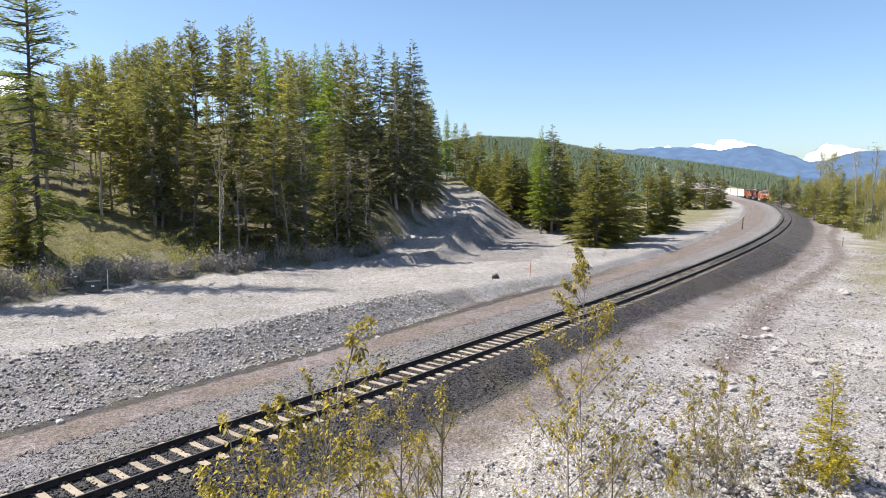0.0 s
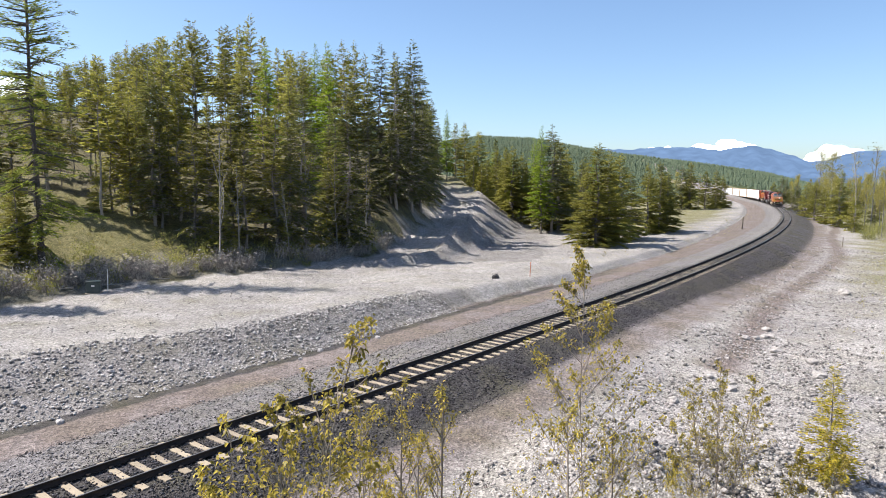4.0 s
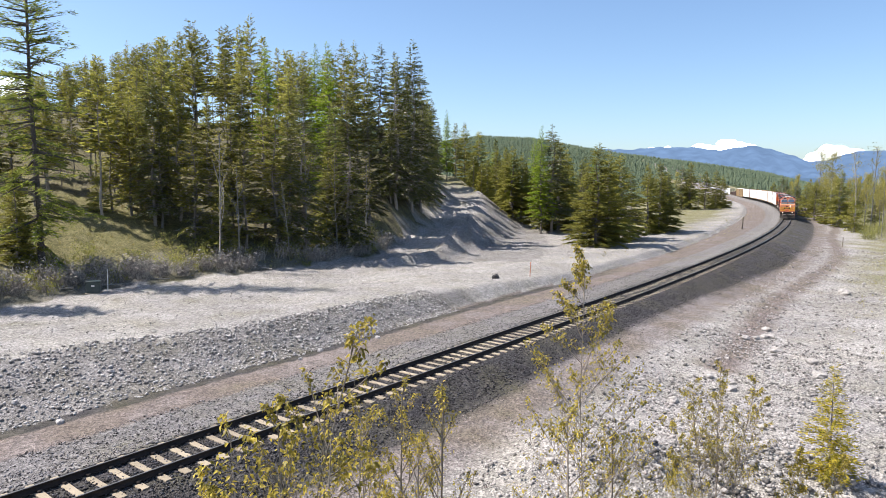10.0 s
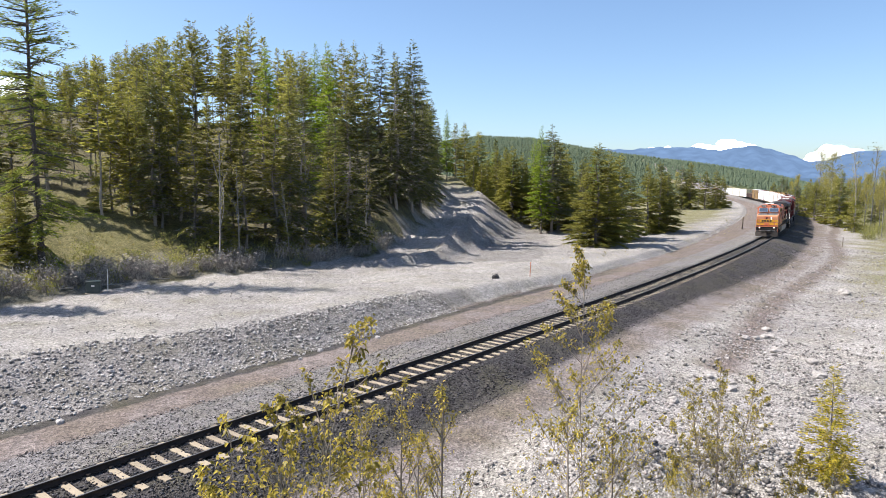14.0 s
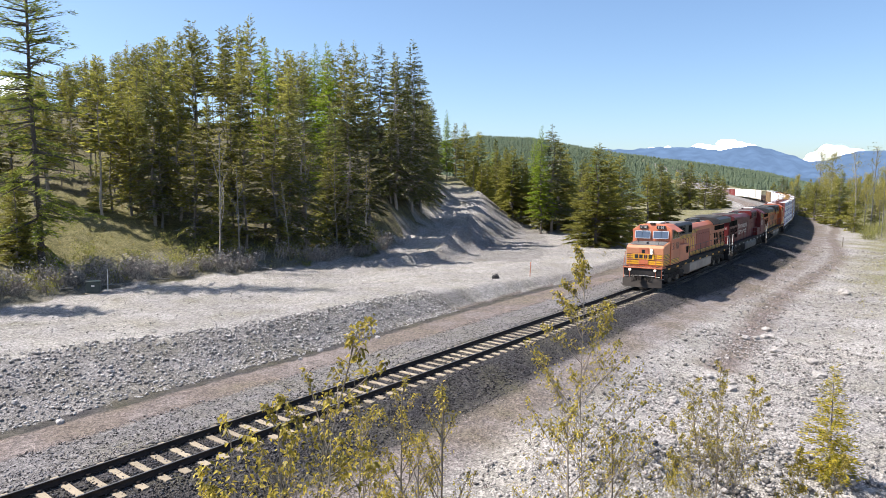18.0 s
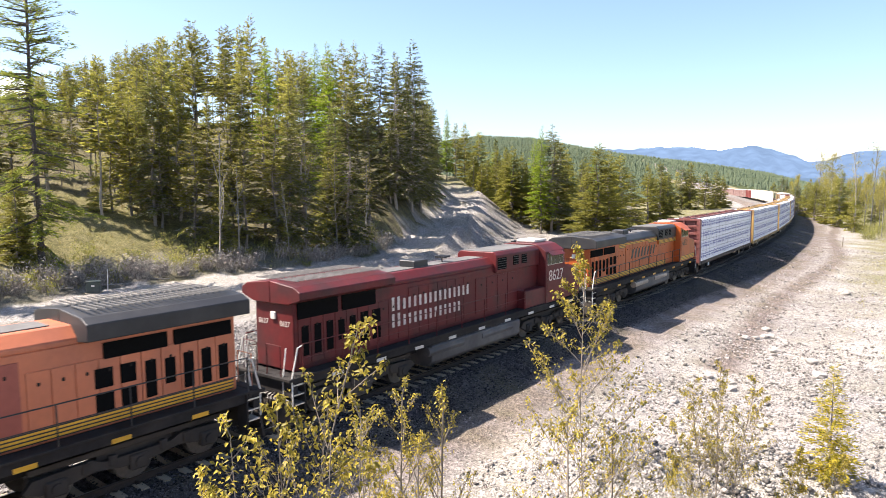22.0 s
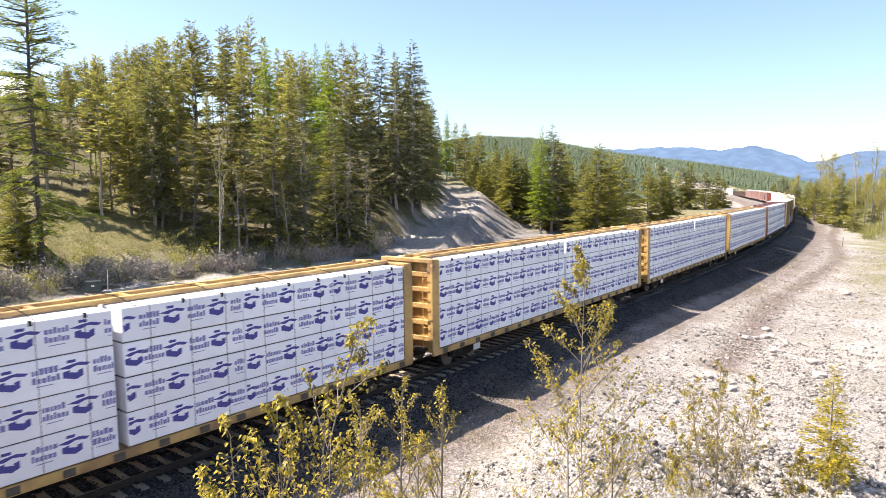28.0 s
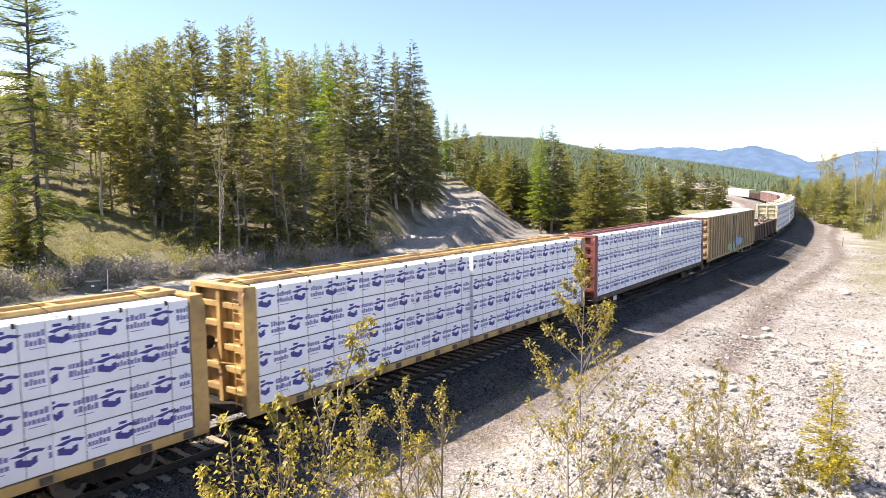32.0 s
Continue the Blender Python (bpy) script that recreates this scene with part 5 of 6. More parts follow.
def doors(root, paint, xs, y, s, z0, z1, openings=()):
    for x0, x1 in xs:
        d = part("hood_door", block(x0 + .015, x1 - .015, min(y, y + .03 * s), max(y, y + .03 * s), z0, z1, .008), paint, root)
        part("latch", block((x0 + x1) / 2 - .03, (x0 + x1) / 2 + .03, min(y + .03 * s, y + .05 * s), max(y + .03 * s, y + .05 * s), z1 - .35, z1 - .27), GRIME, d)


def locomotive(words, style, number):
    """A six-axle diesel; it points along +x and is built alike on both sides."""
    paint, faded, roof_paint, tank = {"a": (ORANGE, FADED, BLACK, TANK), "b": (CRIMSON, CRIMSON, CRIMSON, DARKTANK), "c": (FRESH, FRESH, BLACK, DARKTANK)}[style]
    root = tagged(new("locomotive"), words, "locomotive", "locomotives")
    nf = .38 if style == "a" else 0.0
    fwd = .75 if style == "a" else 0.0          # the first engine has a longer hood and a shorter nose
    part("underframe", merged(block(-10.3, 10.3 + nf, -1.4, 1.4, 1.27, 1.56, .02), block(-10.0, 10.0, -.6, .6, .85, 1.2)), FRAME, root)
    for s in (-1, 1):
        part("walkway", block(-10.25, 6.0 + fwd, min(s * .9, s * 1.5), max(s * .9, s * 1.5), 1.56, 1.63, .01), FRAME, root)
        for i in range(9):
            x = -8.8 + i * 2.2
            part("reflector", block(x, x + .5, min(s * 1.4, s * 1.41), max(s * 1.4, s * 1.41), 1.28, 1.4), YELLOW if style != "b" else OFFWHITE, root)
        part("end_platform", block(-10.7, -10.1, min(0, s * 1.48), max(0, s * 1.48), 1.5, 1.6, .01), FRAME, root)
        part("end_platform", block(10.0, 10.62 + nf, min(0, s * 1.48), max(0, s * 1.48), 1.5, 1.6, .01), FRAME if style == "b" else paint, root)
        for k in (-1, 1):
            x = 10.6 + nf if k > 0 else -10.6
            part("end_rail", tube([(x, s * .25, 1.6), (x, s * .25, 2.6)], .02, 5), paint, root)
            part("end_rail", tube([(x, s * .95, 1.6), (x, s * .95, 2.6), (x, s * .3, 2.6)], .02, 5), paint, root)
    part("fuel_tank", solid([(-1.2, .36), (-1.42, .56), (-1.45, 1.2), (-1.3, 1.265), (1.3, 1.265), (1.45, 1.2), (1.42, .56), (1.2, .36)], -3.4, 3.5, "x", .03), tank, root)
    if style != "a":
        for s in (-1, 1):
            for x0, x1 in ((-3.6, -1.2), (.2, 2.8)):
                part("air_reservoir", solid([(s * 1.3 + .2 * math.cos(a * .5236), 1.0 + .2 * math.sin(a * .5236)) for a in range(12)], x0, x1, "x"), TANK if style == "c" else DARKTANK, root)
    for cx in (-6.9, 6.9):
        loco_truck(root, cx, TRUCKGREY)
    pilot(root, 10.55 + nf, 1)
    pilot(root, -10.55, -1)
    end_steps(root, 10.5 + nf, 1, FRAME, OFFWHITE if style != "a" else paint)
    end_steps(root, -10.5, -1, FRAME, OFFWHITE)
    cabin(root, paint, BLACK if style != "b" else PALE_LETTER, number, BLACK if style == "c" else (ROOFGREY if style == "a" else paint), fwd)
    hw = .98
    # hood, its roof, the raised box behind the cab and the radiator at the far end
    part("hood", block(-10.05, 6.0 + fwd, -hw, hw, 1.62, 3.9, .04), paint, root)
    part("hood_roof", solid([(-hw, 3.88), (-hw, 4.02), (-.66, 4.32), (.66, 4.32), (hw, 4.02), (hw, 3.88)], -6.2, 2.0, "x", .03), paint if style != "c" else BLACK, root)
    part("roof_walk", block(-5.2, 1.8, -.45, .45, 4.315, 4.345), ROOFGREY, root, "soot-stained roof panel")
    part("brake_box", solid([(-1.12, 3.62), (-1.12, 4.42), (-.95, 4.58), (.95, 4.58), (1.12, 4.42), (1.12, 3.62)], 1.9, 5.98 + fwd, "x", .03), BLACK if style != "b" else CRIMSON, root)
    part("brake_box_top", block(2.0, 5.9 + fwd, -.85, .85, 4.58, 4.6), ROOFGREY, root)
    for s in (-1, 1):
        y = s * 1.12
        if style == "a":
            louvres(root, 4.9, 5.75, y, s, 3.72, 4.36)
            louvres(root, 3.95, 4.8, y, s, 3.72, 4.36)
            part("grille", block(2.0, 3.0, min(y, y + .012 * s), max(y, y + .012 * s), 3.72, 4.3), HOLLOW, root)
        else:
            louvres(root, 4.2, 4.7, y, s, 3.85, 4.3, 4)
            louvres(root, 3.4, 3.9, y, s, 3.85, 4.3, 4)
            louvres(root, 2.0, 2.8, y, s, 3.75, 4.3, 5)
        # cabinet beside the walkway behind the cab
        if style != "c":
            part("side_cabinet", block(4.0, 6.0 + fwd, min(s * .9, s * 1.45), max(s * .9, s * 1.45), 1.63, 2.95 if style == "a" else 2.5, .03), paint, root)
        if style == "a":
            part("grille", block(4.15, 4.75, min(s * 1.45, s * 1.465), max(s * 1.45, s * 1.465), 2.2, 2.72), HOLLOW, root)
        # hood doors
        y = s * hw
        doors(root, faded if style == "a" else paint, [(-4.3 + .62 * i, -3.68 + .62 * i) for i in range(7)], y, s, 1.8, 3.7)
        doors(root, paint, [(.35 + .9 * i, 1.25 + .9 * i) for i in range(4)], y, s, 1.9, 3.5)
        doors(root, paint, [(-9.9 + .55 * i, -9.35 + .55 * i) for i in range(10)], y, s, 1.8, 3.4)
        for x0, x1, z0, z1 in ((-9.75, -9.45, 2.1, 3.1), (-9.2, -8.9, 2.1, 3.1), (-8.65, -8.35, 2.1, 3.1), (-8.1, -7.8, 2.35, 3.05), (-7.55, -7.25, 2.1, 3.1),
                               (-7.0, -6.6, 2.65, 3.15), (-7.0, -6.6, 2.05, 2.5), (-6.4, -5.95, 2.65, 3.15), (-6.4, -5.95, 2.05, 2.5)):
            part("vent", block(x0, x1, min(y + .028 * s, y + .045 * s), max(y + .028 * s, y + .045 * s), z0, z1), HOLLOW, root, "dark door vent")
        # overhanging radiator
        if style == "b":
            prof = [(s * .9, 3.86), (s * 1.5, 4.06), (s * 1.5, 4.30), (s * 1.2, 4.46), (0, 4.6), (0, 3.86)]
        else:
            prof = [(s * .9, 3.90), (s * 1.56, 3.98), (s * 1.56, 4.40), (s * 1.25, 4.54), (0, 4.66), (0, 3.90)]
        part("radiator_wing", solid(prof, -10.35 if style == "c" else -10.2, -5.6, "x", .02), paint if style == "b" else BLACK, root)
        for x0, x1 in ((-9.9, -8.1), (-7.9, -6.2)):
            z0, z1 = (3.4, 3.9) if style == "b" else (3.42, 3.78)
            part("radiator_grille", block(x0, x1, min(y + .0 * s, y + .05 * s), max(y, y + .05 * s), z0 - .05, z1), HOLLOW, root, "dark radiator intake")
        bars = []
        for i in range(22):
            x = -9.9 + i * .19
            bars.append(block(x, x + .05, min(s * .1, s * 1.1), max(s * .1, s * 1.1), 4.605 if style == "b" else 4.665, 4.635 if style == "b" else 4.695))
        tagged(part("radiator_screen", merged(*bars), ROOFGREY, root), kind="stuff")
        rail_fence(root, s * 1.46, -10.1, 5.9 if style == "c" else 3.9, 1.63, BLACK if style != "b" else CRIMSON)
        # livery
        fl = lambda pts, yy: flat_poly(pts, yy if s > 0 else yy - .004)
        if style in "ac":
            stripes(root, s * (hw + .034), s, -9.9, 3.9, 1.72, 2.0)
            stripes(root, s * 1.5, s, 6.1 + fwd, 8.2 + fwd, 1.72, 2.05)
            stripes(root, s * 1.42, s, 8.3 + fwd, 10.0 + nf, 1.72, 2.05)
            if style == "a":
                stripes(root, s * 1.42, s, 8.3 + fwd, 10.0 + nf, 2.2, 2.5)
            stripes(root, s * (hw + .004), s, -5.4 if style == "c" else -.6, 1.9, 3.56, 3.84)
            stripes(root, s * 1.124, s, 1.95, 5.9 + fwd, 3.34, 3.6)
            part("brake_box_skirt", block(1.95, 5.95 + fwd, min(s * .98, s * 1.12), max(s * .98, s * 1.12), 3.3, 3.64), paint, root)
        ink, yy = (YELLOW, s * (hw + .034)) if style == "a" else ((PALE_LETTER, s * (hw + .034)) if style == "b" else (BLACK, s * (hw + .034)))
        marks = []

        def pair_of_bars(x, w, z0, h, k, slant=0.0):
            """A plain mark of two bars, from its end towards the reader's left."""
            pt = lambda u, v: (x - s * (u + slant * v / h), z0 + v)
            marks.append(merged(*[fl([pt(u, 0), pt(u + k, 0), pt(u + k, h), pt(u, h)], yy) for u in (0, w - k)]))

        if style == "a":
            for i in range(2):
                pair_of_bars(3.05 - 1.25 * i if s > 0 else .75 + 1.25 * i, .95, 2.25, 1.05, .30)
        elif style == "b":
            for z0, n in ((2.92, 8), (2.28, 7)):
                for i in range(n):
                    pair_of_bars((-.3 - .66 * i) if s > 0 else (-5.3 + .66 * i), .46, z0, .52 if i == 0 else .42, .14)
        else:
            for i in range(4):
                pair_of_bars(1.55 - 1.22 * i if s > 0 else -3.35 + 1.22 * i, .92, 2.72, .62, .30, .26)
            ends = (1.75, -3.2) if s > 0 else (-3.55, 1.4)
            marks.append(fl([(ends[0], 2.42), (ends[0] + (ends[1] - ends[0]) * .55, 2.52), (ends[1], 2.62), (ends[0] + (ends[1] - ends[0]) * .5, 2.62)], yy))
        for mk in marks:
            part("livery_mark", mk, ink, root, {"a": "yellow painted bars on the hood", "b": "pale painted bars on the hood", "c": "black slanted painted bars on the hood"}[style])
    if style in "ac":
        for z0, z1 in ((1.72, 2.05), (2.2, 2.5)):
            part("stripe", block(10.05 + nf, 10.056 + nf, -1.38, 1.38, z0, z1), YELLOW, root, "yellow stripe round the nose")
            for z in (z0, (z0 + z1) / 2, z1):
                part("pinstripe", block(10.056 + nf, 10.06 + nf, -1.38, 1.38, z - .015, z + .015), BLACK, root)
        for y in (-.75, -.4, -.05, .3):
            part("livery_mark", block(10.09 + nf, 10.096 + nf, y, y + .26, 2.2, 2.48), BLACK, root, "dark block mark across the nose")
        part("nose_emblem", block(10.086 + nf, 10.09 + nf, -.9, .7, 2.12, 2.56, 0), YELLOW, root)
    part("exhaust", block(-3.2, -2.3, -.42, .42, 4.3, 4.62, .03), BLACK, root)
    part("horn_stand", tube([(-.8, 0, 4.3), (-.8, 0, 4.55)], .04, 6), BLACK, root)
    for i, y in enumerate((-.2, -.07, .07, .2)):
        part("horn", tube([(-1.0, y, 4.56), (-.62, y, 4.58), (-.5, y, 4.58)], .05, 8), BLACK, root)
    part("rear_headlight", block(-10.12, -10.05, -.12, .12, 3.3, 3.55, .02), OFFWHITE, root)
    if style != "a":
        for s in (-1, 1):
            lettering("number", number, .26, Matrix.Translation((-10.06, s * .55, 3.1)) @ FACE_BACK, PALE_LETTER if style == "b" else BLACK, root)
    return root


def car_truck(root, cx):
    """A freight truck: cast side frames, springs, four wheels."""
    out = []
    for s in (-1, 1):
        y = s * .98
        out.append(solid([(cx + a, b) for a, b in ((-1.1, .62), (-.75, .68), (-.45, .86), (.45, .86), (.75, .68), (1.1, .62), (1.05, .4), (.7, .42), (.4, .3), (-.4, .3), (-.7, .42), (-1.05, .4))], min(y, y + .12 * s), max(y, y + .12 * s), "y"))
        for k in (-.9, .9):
            out.append(drum(cx + k, min(y + .1 * s, y + .2 * s), .45, .12, max(y + .1 * s, y + .2 * s), 10))
    out.append(block(cx - .25, cx + .25, -1.0, 1.0, .45, .9))
    t = part("truck", merged(*out), GRIME, root)
    for k in (-.9, .9):
        w = [drum(0, y, 0, .455, y + .13, 20) for y in (-.82, .69)] + [drum(0, -.7, 0, .08, .7, 8)]
        ws = part("wheel_set", merged(*w), STEEL, t)
        ws.matrix_basis = pose(cx + k, 0, .455)


def bulkhead(root, x, ahead, paint):
    """An end wall of a lumber car: posts, ribs, ladder."""
    f = lambda a: x + a * ahead
    o = lambda a, b: (min(f(a), f(b)), max(f(a), f(b)))
    b = part("bulkhead", block(*o(-.06, .02), -1.38, 1.38, 1.0, 4.66), paint, root)
    for s in (-1, 1):
        y = s * 1.2
        prof = [(f(-.12), .98), (f(.34), .98), (f(.34), 4.45), (f(.22), 4.72), (f(-.12), 4.72)]
        part("corner_post", solid(prof, min(s * 1.3, s * 1.4), max(s * 1.3, s * 1.4), "y"), paint, b)
        part("corner_flange", block(*o(.22, .3), min(s * 1.12, s * 1.3), max(s * 1.12, s * 1.3), 1.0, 4.6), paint, b)
    part("centre_post", block(*o(.02, .26), -.1, .1, 1.0, 4.66, .01), paint, b)
    part("top_beam", block(*o(-.06, .3), -1.38, 1.38, 4.58, 4.73, .01), paint, b)
    for z in (1.35, 2.02, 2.7, 3.38, 4.0):
        for s in (-1, 1):
            part("rib", block(*o(.02, .2), min(s * .1, s * 1.12), max(s * .1, s * 1.12), z, z + .18, .01), paint, b)
    for s in (-1,):
        for i in range(9):
            part("ladder_rung", tube([(f(.36), 1.28, 1.15 + .4 * i), (f(.36), .92, 1.15 + .4 * i)], .014, 4), paint, b)
        part("ladder_side", tube([(f(.36), .92, 1.0), (f(.36), .92, 4.4)], .016, 4), paint, b)
    part("brake_rail", tube([(f(.42), 1.3, 2.45), (f(.42), -1.2, 2.2)], .016, 4), paint, b)
    part("brake_wheel", drum(f(.4), -.35, 2.9, .22, -.32, 14), GRIME, b)
    part("end_platform", block(*o(.02, .7), -1.1, 1.1, 1.0, 1.06), GRIME, root)


def lumber_car(words, paint, two_tone=False):
    root = tagged(new("lumber_car"), words, "freight car", "cars of the train")
    for s in (-1, 1):
        part("side_sill", block(-11.5, 11.5, min(s * 1.3, s * 1.42), max(s * 1.3, s * 1.42), .78, 1.03, .01), SILL if paint is MAROON else paint, root)
        bms = []
        for i in range(19):
            x = -11.0 + 1.2 * i
            bms.append(block(x, x + .28, min(s * 1.42, s * 1.46), max(s * 1.42, s * 1.46), .82, 1.0))
        tagged(part("strap_winch", merged(*bms), SLAT, root, "row of pale dusty strap winches"), kind="stuff")
        part("chord", block(-11.2, 11.2, min(s * .3, s * .5), max(s * .3, s * .5), 4.68, 4.8, .01), paint, root)
    part("deck", block(-11.4, 11.4, -1.3, 1.3, .9, 1.02), paint, root)
    part("centre_sill", block(-11.6, 11.6, -.25, .25, .6, .92), GRIME, root)
    part("centre_wall", block(-11.1, 11.1, -.06, .06, 1.02, 4.7), paint, root)
    for i in range(10):
        x = -10.6 + i * 2.35
        part("cross_tie", block(x, x + .14, -.3, .3, 4.69, 4.78), paint, root)
        part("top_strap", tube([(x + .5, -1.38, 4.67), (x + .5, -.4, 4.82), (x + .5, .4, 4.82), (x + .5, 1.38, 4.67)], .012, 4), GRIME, root)
    bulkhead(root, 11.2, 1, paint)
    bulkhead(root, -11.2, -1, paint)
    for cx in (-8.9, 8.9):
        car_truck(root, cx)
    for a in (-1, 1):
        coupler(root, 11.58 * a, a)
    part("rack_plate", block(8.2, 8.7, 1.43, 1.45, .5, .76), OFFWHITE, root, "small pale plate under the sill")
    return root


def print_marks(seed, length, s):
    """The print along one bundle's wrap: a box emblem, two bars of writing and a thin one, again and again."""
    rng = random.Random(seed)
    dark, soft = [], []
    x = -length / 2 + rng.uniform(-.35, .1)
    y = 0

    def poly(lst, pts):
        pts = [(max(-length / 2 + .03, min(length / 2 - .03, px)), pz) for px, pz in pts]
        if max(p[0] for p in pts) - min(p[0] for p in pts) > .04:
            lst.append([(p[0] * s, p[1]) for p in pts])

    while x < length / 2 - .1:
        low = .24 + rng.uniform(-.02, .02)
        for pts in ([(.0, .14), (.30, .02), (.46, .12), (.46, .36), (.34, .31), (.34, .24), (.16, .30), (.16, .38), (.0, .34)],
                    [(-.12, .48), (.14, .41), (.32, .50), (.56, .44), (.64, .52), (.40, .60), (.14, .55)],
                    [(.10, .62), (.30, .62), (.30, .72), (.10, .72)]):
            poly(dark, [(x + px, low + .70 * pz) for px, pz in pts])
        x += .70 if rng.random() < .85 else .45
        for z0, w in ((.53, .50), (.33, .54)):
            k = 0.0
            while k < w:
                d = rng.uniform(.05, .10)
                tall = rng.choice((.11, .11, .15))
                poly(soft, [(x + k, z0), (x + k + d, z0), (x + k + d, z0 + tall), (x + k, z0 + tall)])
                k += d + .02
        poly(soft, [(x + .08, .245), (x + .45, .245), (x + .45, .265), (x + .08, .265)])
        x += .66
    return dark, soft


def lumber_stack(words, x0, x1, seed):
    """White-wrapped bundles, four high on both sides of the car's centre wall; each bundle with its print and straps."""
    root = tagged(new("lumber_stack"), words, "lumber", "lumber loads")
    rng = random.Random(seed)
    high = .885
    for side in (-1, 1):
        s = -1 if side > 0 else 1
        for row in range(4):
            z = 1.06 + row * (high + .02)
            n = max(1, round((x1 - x0) / 3.7))
            for i in range(n):
                a, b = x0 + (x1 - x0) * i / n, x0 + (x1 - x0) * (i + 1) / n
                out = 1.385 + rng.uniform(-.012, .012)
                bm = block(a + .004, b - .004, min(side * .1, side * out), max(side * .1, side * out), z, z + high - .006, .02)
                bd = part("lumber_pack", bm, WRAP, root)
                if side < 0:
                    continue
                dark, soft = print_marks(seed * 31 + row * 7 + i, b - a, s)
                mid = (a + b) / 2
                for nm, lst, m in (("print", dark, INK), ("print_bar", soft, INK_SOFT)):
                    tagged(part(nm, merged(*[flat_poly([(mid + px, z + pz) for px, pz in pts], out + .001, .003) for pts in lst]), m, bd), kind="stuff")
                straps = [block(mid + k - .008, mid + k + .008, out, out + .006, z, z + high) for k in (-1.2, -.1, 1.05)]
                tagged(part("strap", merged(*straps), SLAT, bd), kind="stuff")
            if row < 3:
                part("dunnage", block(x0, x1, min(side * .12, side * 1.37), max(side * .12, side * 1.37), z + high - .006, z + high + .02), SLAT, root)
        for k in range(int((x1 - x0) / 1.2)):
            if side > 0:
                part("corner_guard", block(x0 + .6 + 1.2 * k, x0 + .68 + 1.2 * k, 1.33, 1.4, 4.56, 4.68), BLACK, root)
    return root


def box_car(words, paint, long, high=4.75, door=BLACK, scrawl=True, name="boxcar"):
    h = long / 2 - .7
    root = tagged(new(name), words, "freight car", "cars of the train")
    part("body", block(-h, h, -1.42, 1.42, 1.0, high - .15, .02), paint, root)
    part("roof", solid([(-1.46, high - .15), (0, high), (1.46, high - .15), (1.46, high - .2), (-1.46, high - .2)], -h - .05, h + .05, "x"), WHITEROOF, root, "pale galvanised roof")
    for s in (-1, 1):
        n = int(long / 1.05)
        for i in range(n + 1):
            x = -h + 2 * h * i / n
            if abs(x) < 1.9:
                continue
            part("side_post", block(x - .06, x + .06, min(s * 1.42, s * 1.5), max(s * 1.42, s * 1.5), 1.0, high - .22), paint, root)
        d = part("door", block(-1.75, 1.75, min(s * 1.42, s * 1.52), max(s * 1.42, s * 1.52), 1.05, high - .3, .01), paint, root)
        part("door_gap", block(-.12, .42, min(s * 1.52, s * 1.53), max(s * 1.52, s * 1.53), 1.5, high - .4), door, d)
        part("door_rod", tube([(-.5, s * 1.55, 1.2), (-.5, s * 1.55, high - .4)], .025, 5), GRIME, d)
        part("door_rod", tube([(.9, s * 1.55, 1.2), (.9, s * 1.55, high - .4)], .025, 5), GRIME, d)
        part("side_sill", block(-h, h, min(s * 1.36, s * 1.46), max(s * 1.36, s * 1.46), .8, 1.02, .01), paint, root)
        if scrawl and s > 0:
            rng = random.Random(4)
            for k, m in ((0, SCRAWL), (1, SCRAWL2)):
                bms = []
                for j in range(7):
                    cx, cz = -.4 - .55 * j + 3.2 * k, 1.75 + .2 * math.sin(j * 2.1) - .3 * k
                    bms.append(flat_poly([(cx + rng.uniform(.2, .42) * math.cos(a * .785), cz + rng.uniform(.25, .6) * math.sin(a * .785)) for a in range(8)], 1.531, .004))
                part("scrawl", merged(*bms), m, root, "sprayed scrawl of plain coloured shapes")
    for a in (-1, 1):
        for z in (1.5, 2.2, 2.9, 3.6, 4.2):
            part("end_rib", block(min(a * h, a * (h + .08)), max(a * h, a * (h + .08)), -1.3, 1.3, z, z + .3, .03), paint, root)
        coupler(root, (h + .1) * a, a)
        for i in range(6):
            part("ladder_rung", tube([(a * (h - .1), 1.5, 1.2 + .38 * i), (a * (h - .55), 1.5, 1.2 + .38 * i)], .014, 4), paint, root)
    part("centre_sill", block(-h - .1, h + .1, -.25, .25, .6, 1.0), GRIME, root)
    for cx in (-h + 2.0, h - 2.0):
        car_truck(root, cx)
    return root


def gondola(words, paint, long, high=2.75):
    h = long / 2 - .7
    root = tagged(new("gondola_car"), words, "freight car", "cars of the train")
    part("floor", block(-h, h, -1.4, 1.4, 1.0, 1.12), paint, root)
    for s in (-1, 1):
        part("side", block(-h, h, min(s * 1.36, s * 1.44), max(s * 1.36, s * 1.44), .95, high, .01), paint, root)
        part("top_rail", block(-h, h, min(s * 1.33, s * 1.5), max(s * 1.33, s * 1.5), high - .05, high + .08, .01), paint, root)
        for i in range(14):
            x = -h + .3 + (2 * h - .6) * i / 13
            part("side_post", block(x - .07, x + .07, min(s * 1.44, s * 1.53), max(s * 1.44, s * 1.53), .95, high - .05), paint, root)
        part("end", block(min(s * h, s * (h - .08)), max(s * h, s * (h - .08)), -1.36, 1.36, 1.0, high, .01), paint, root)
        coupler(root, (h + .02) * s, s)
    part("centre_sill", block(-h - .1, h + .1, -.25, .25, .6, 1.0), GRIME, root)
    for cx in (-h + 2.0, h - 2.0):
        car_truck(root, cx)
    return root


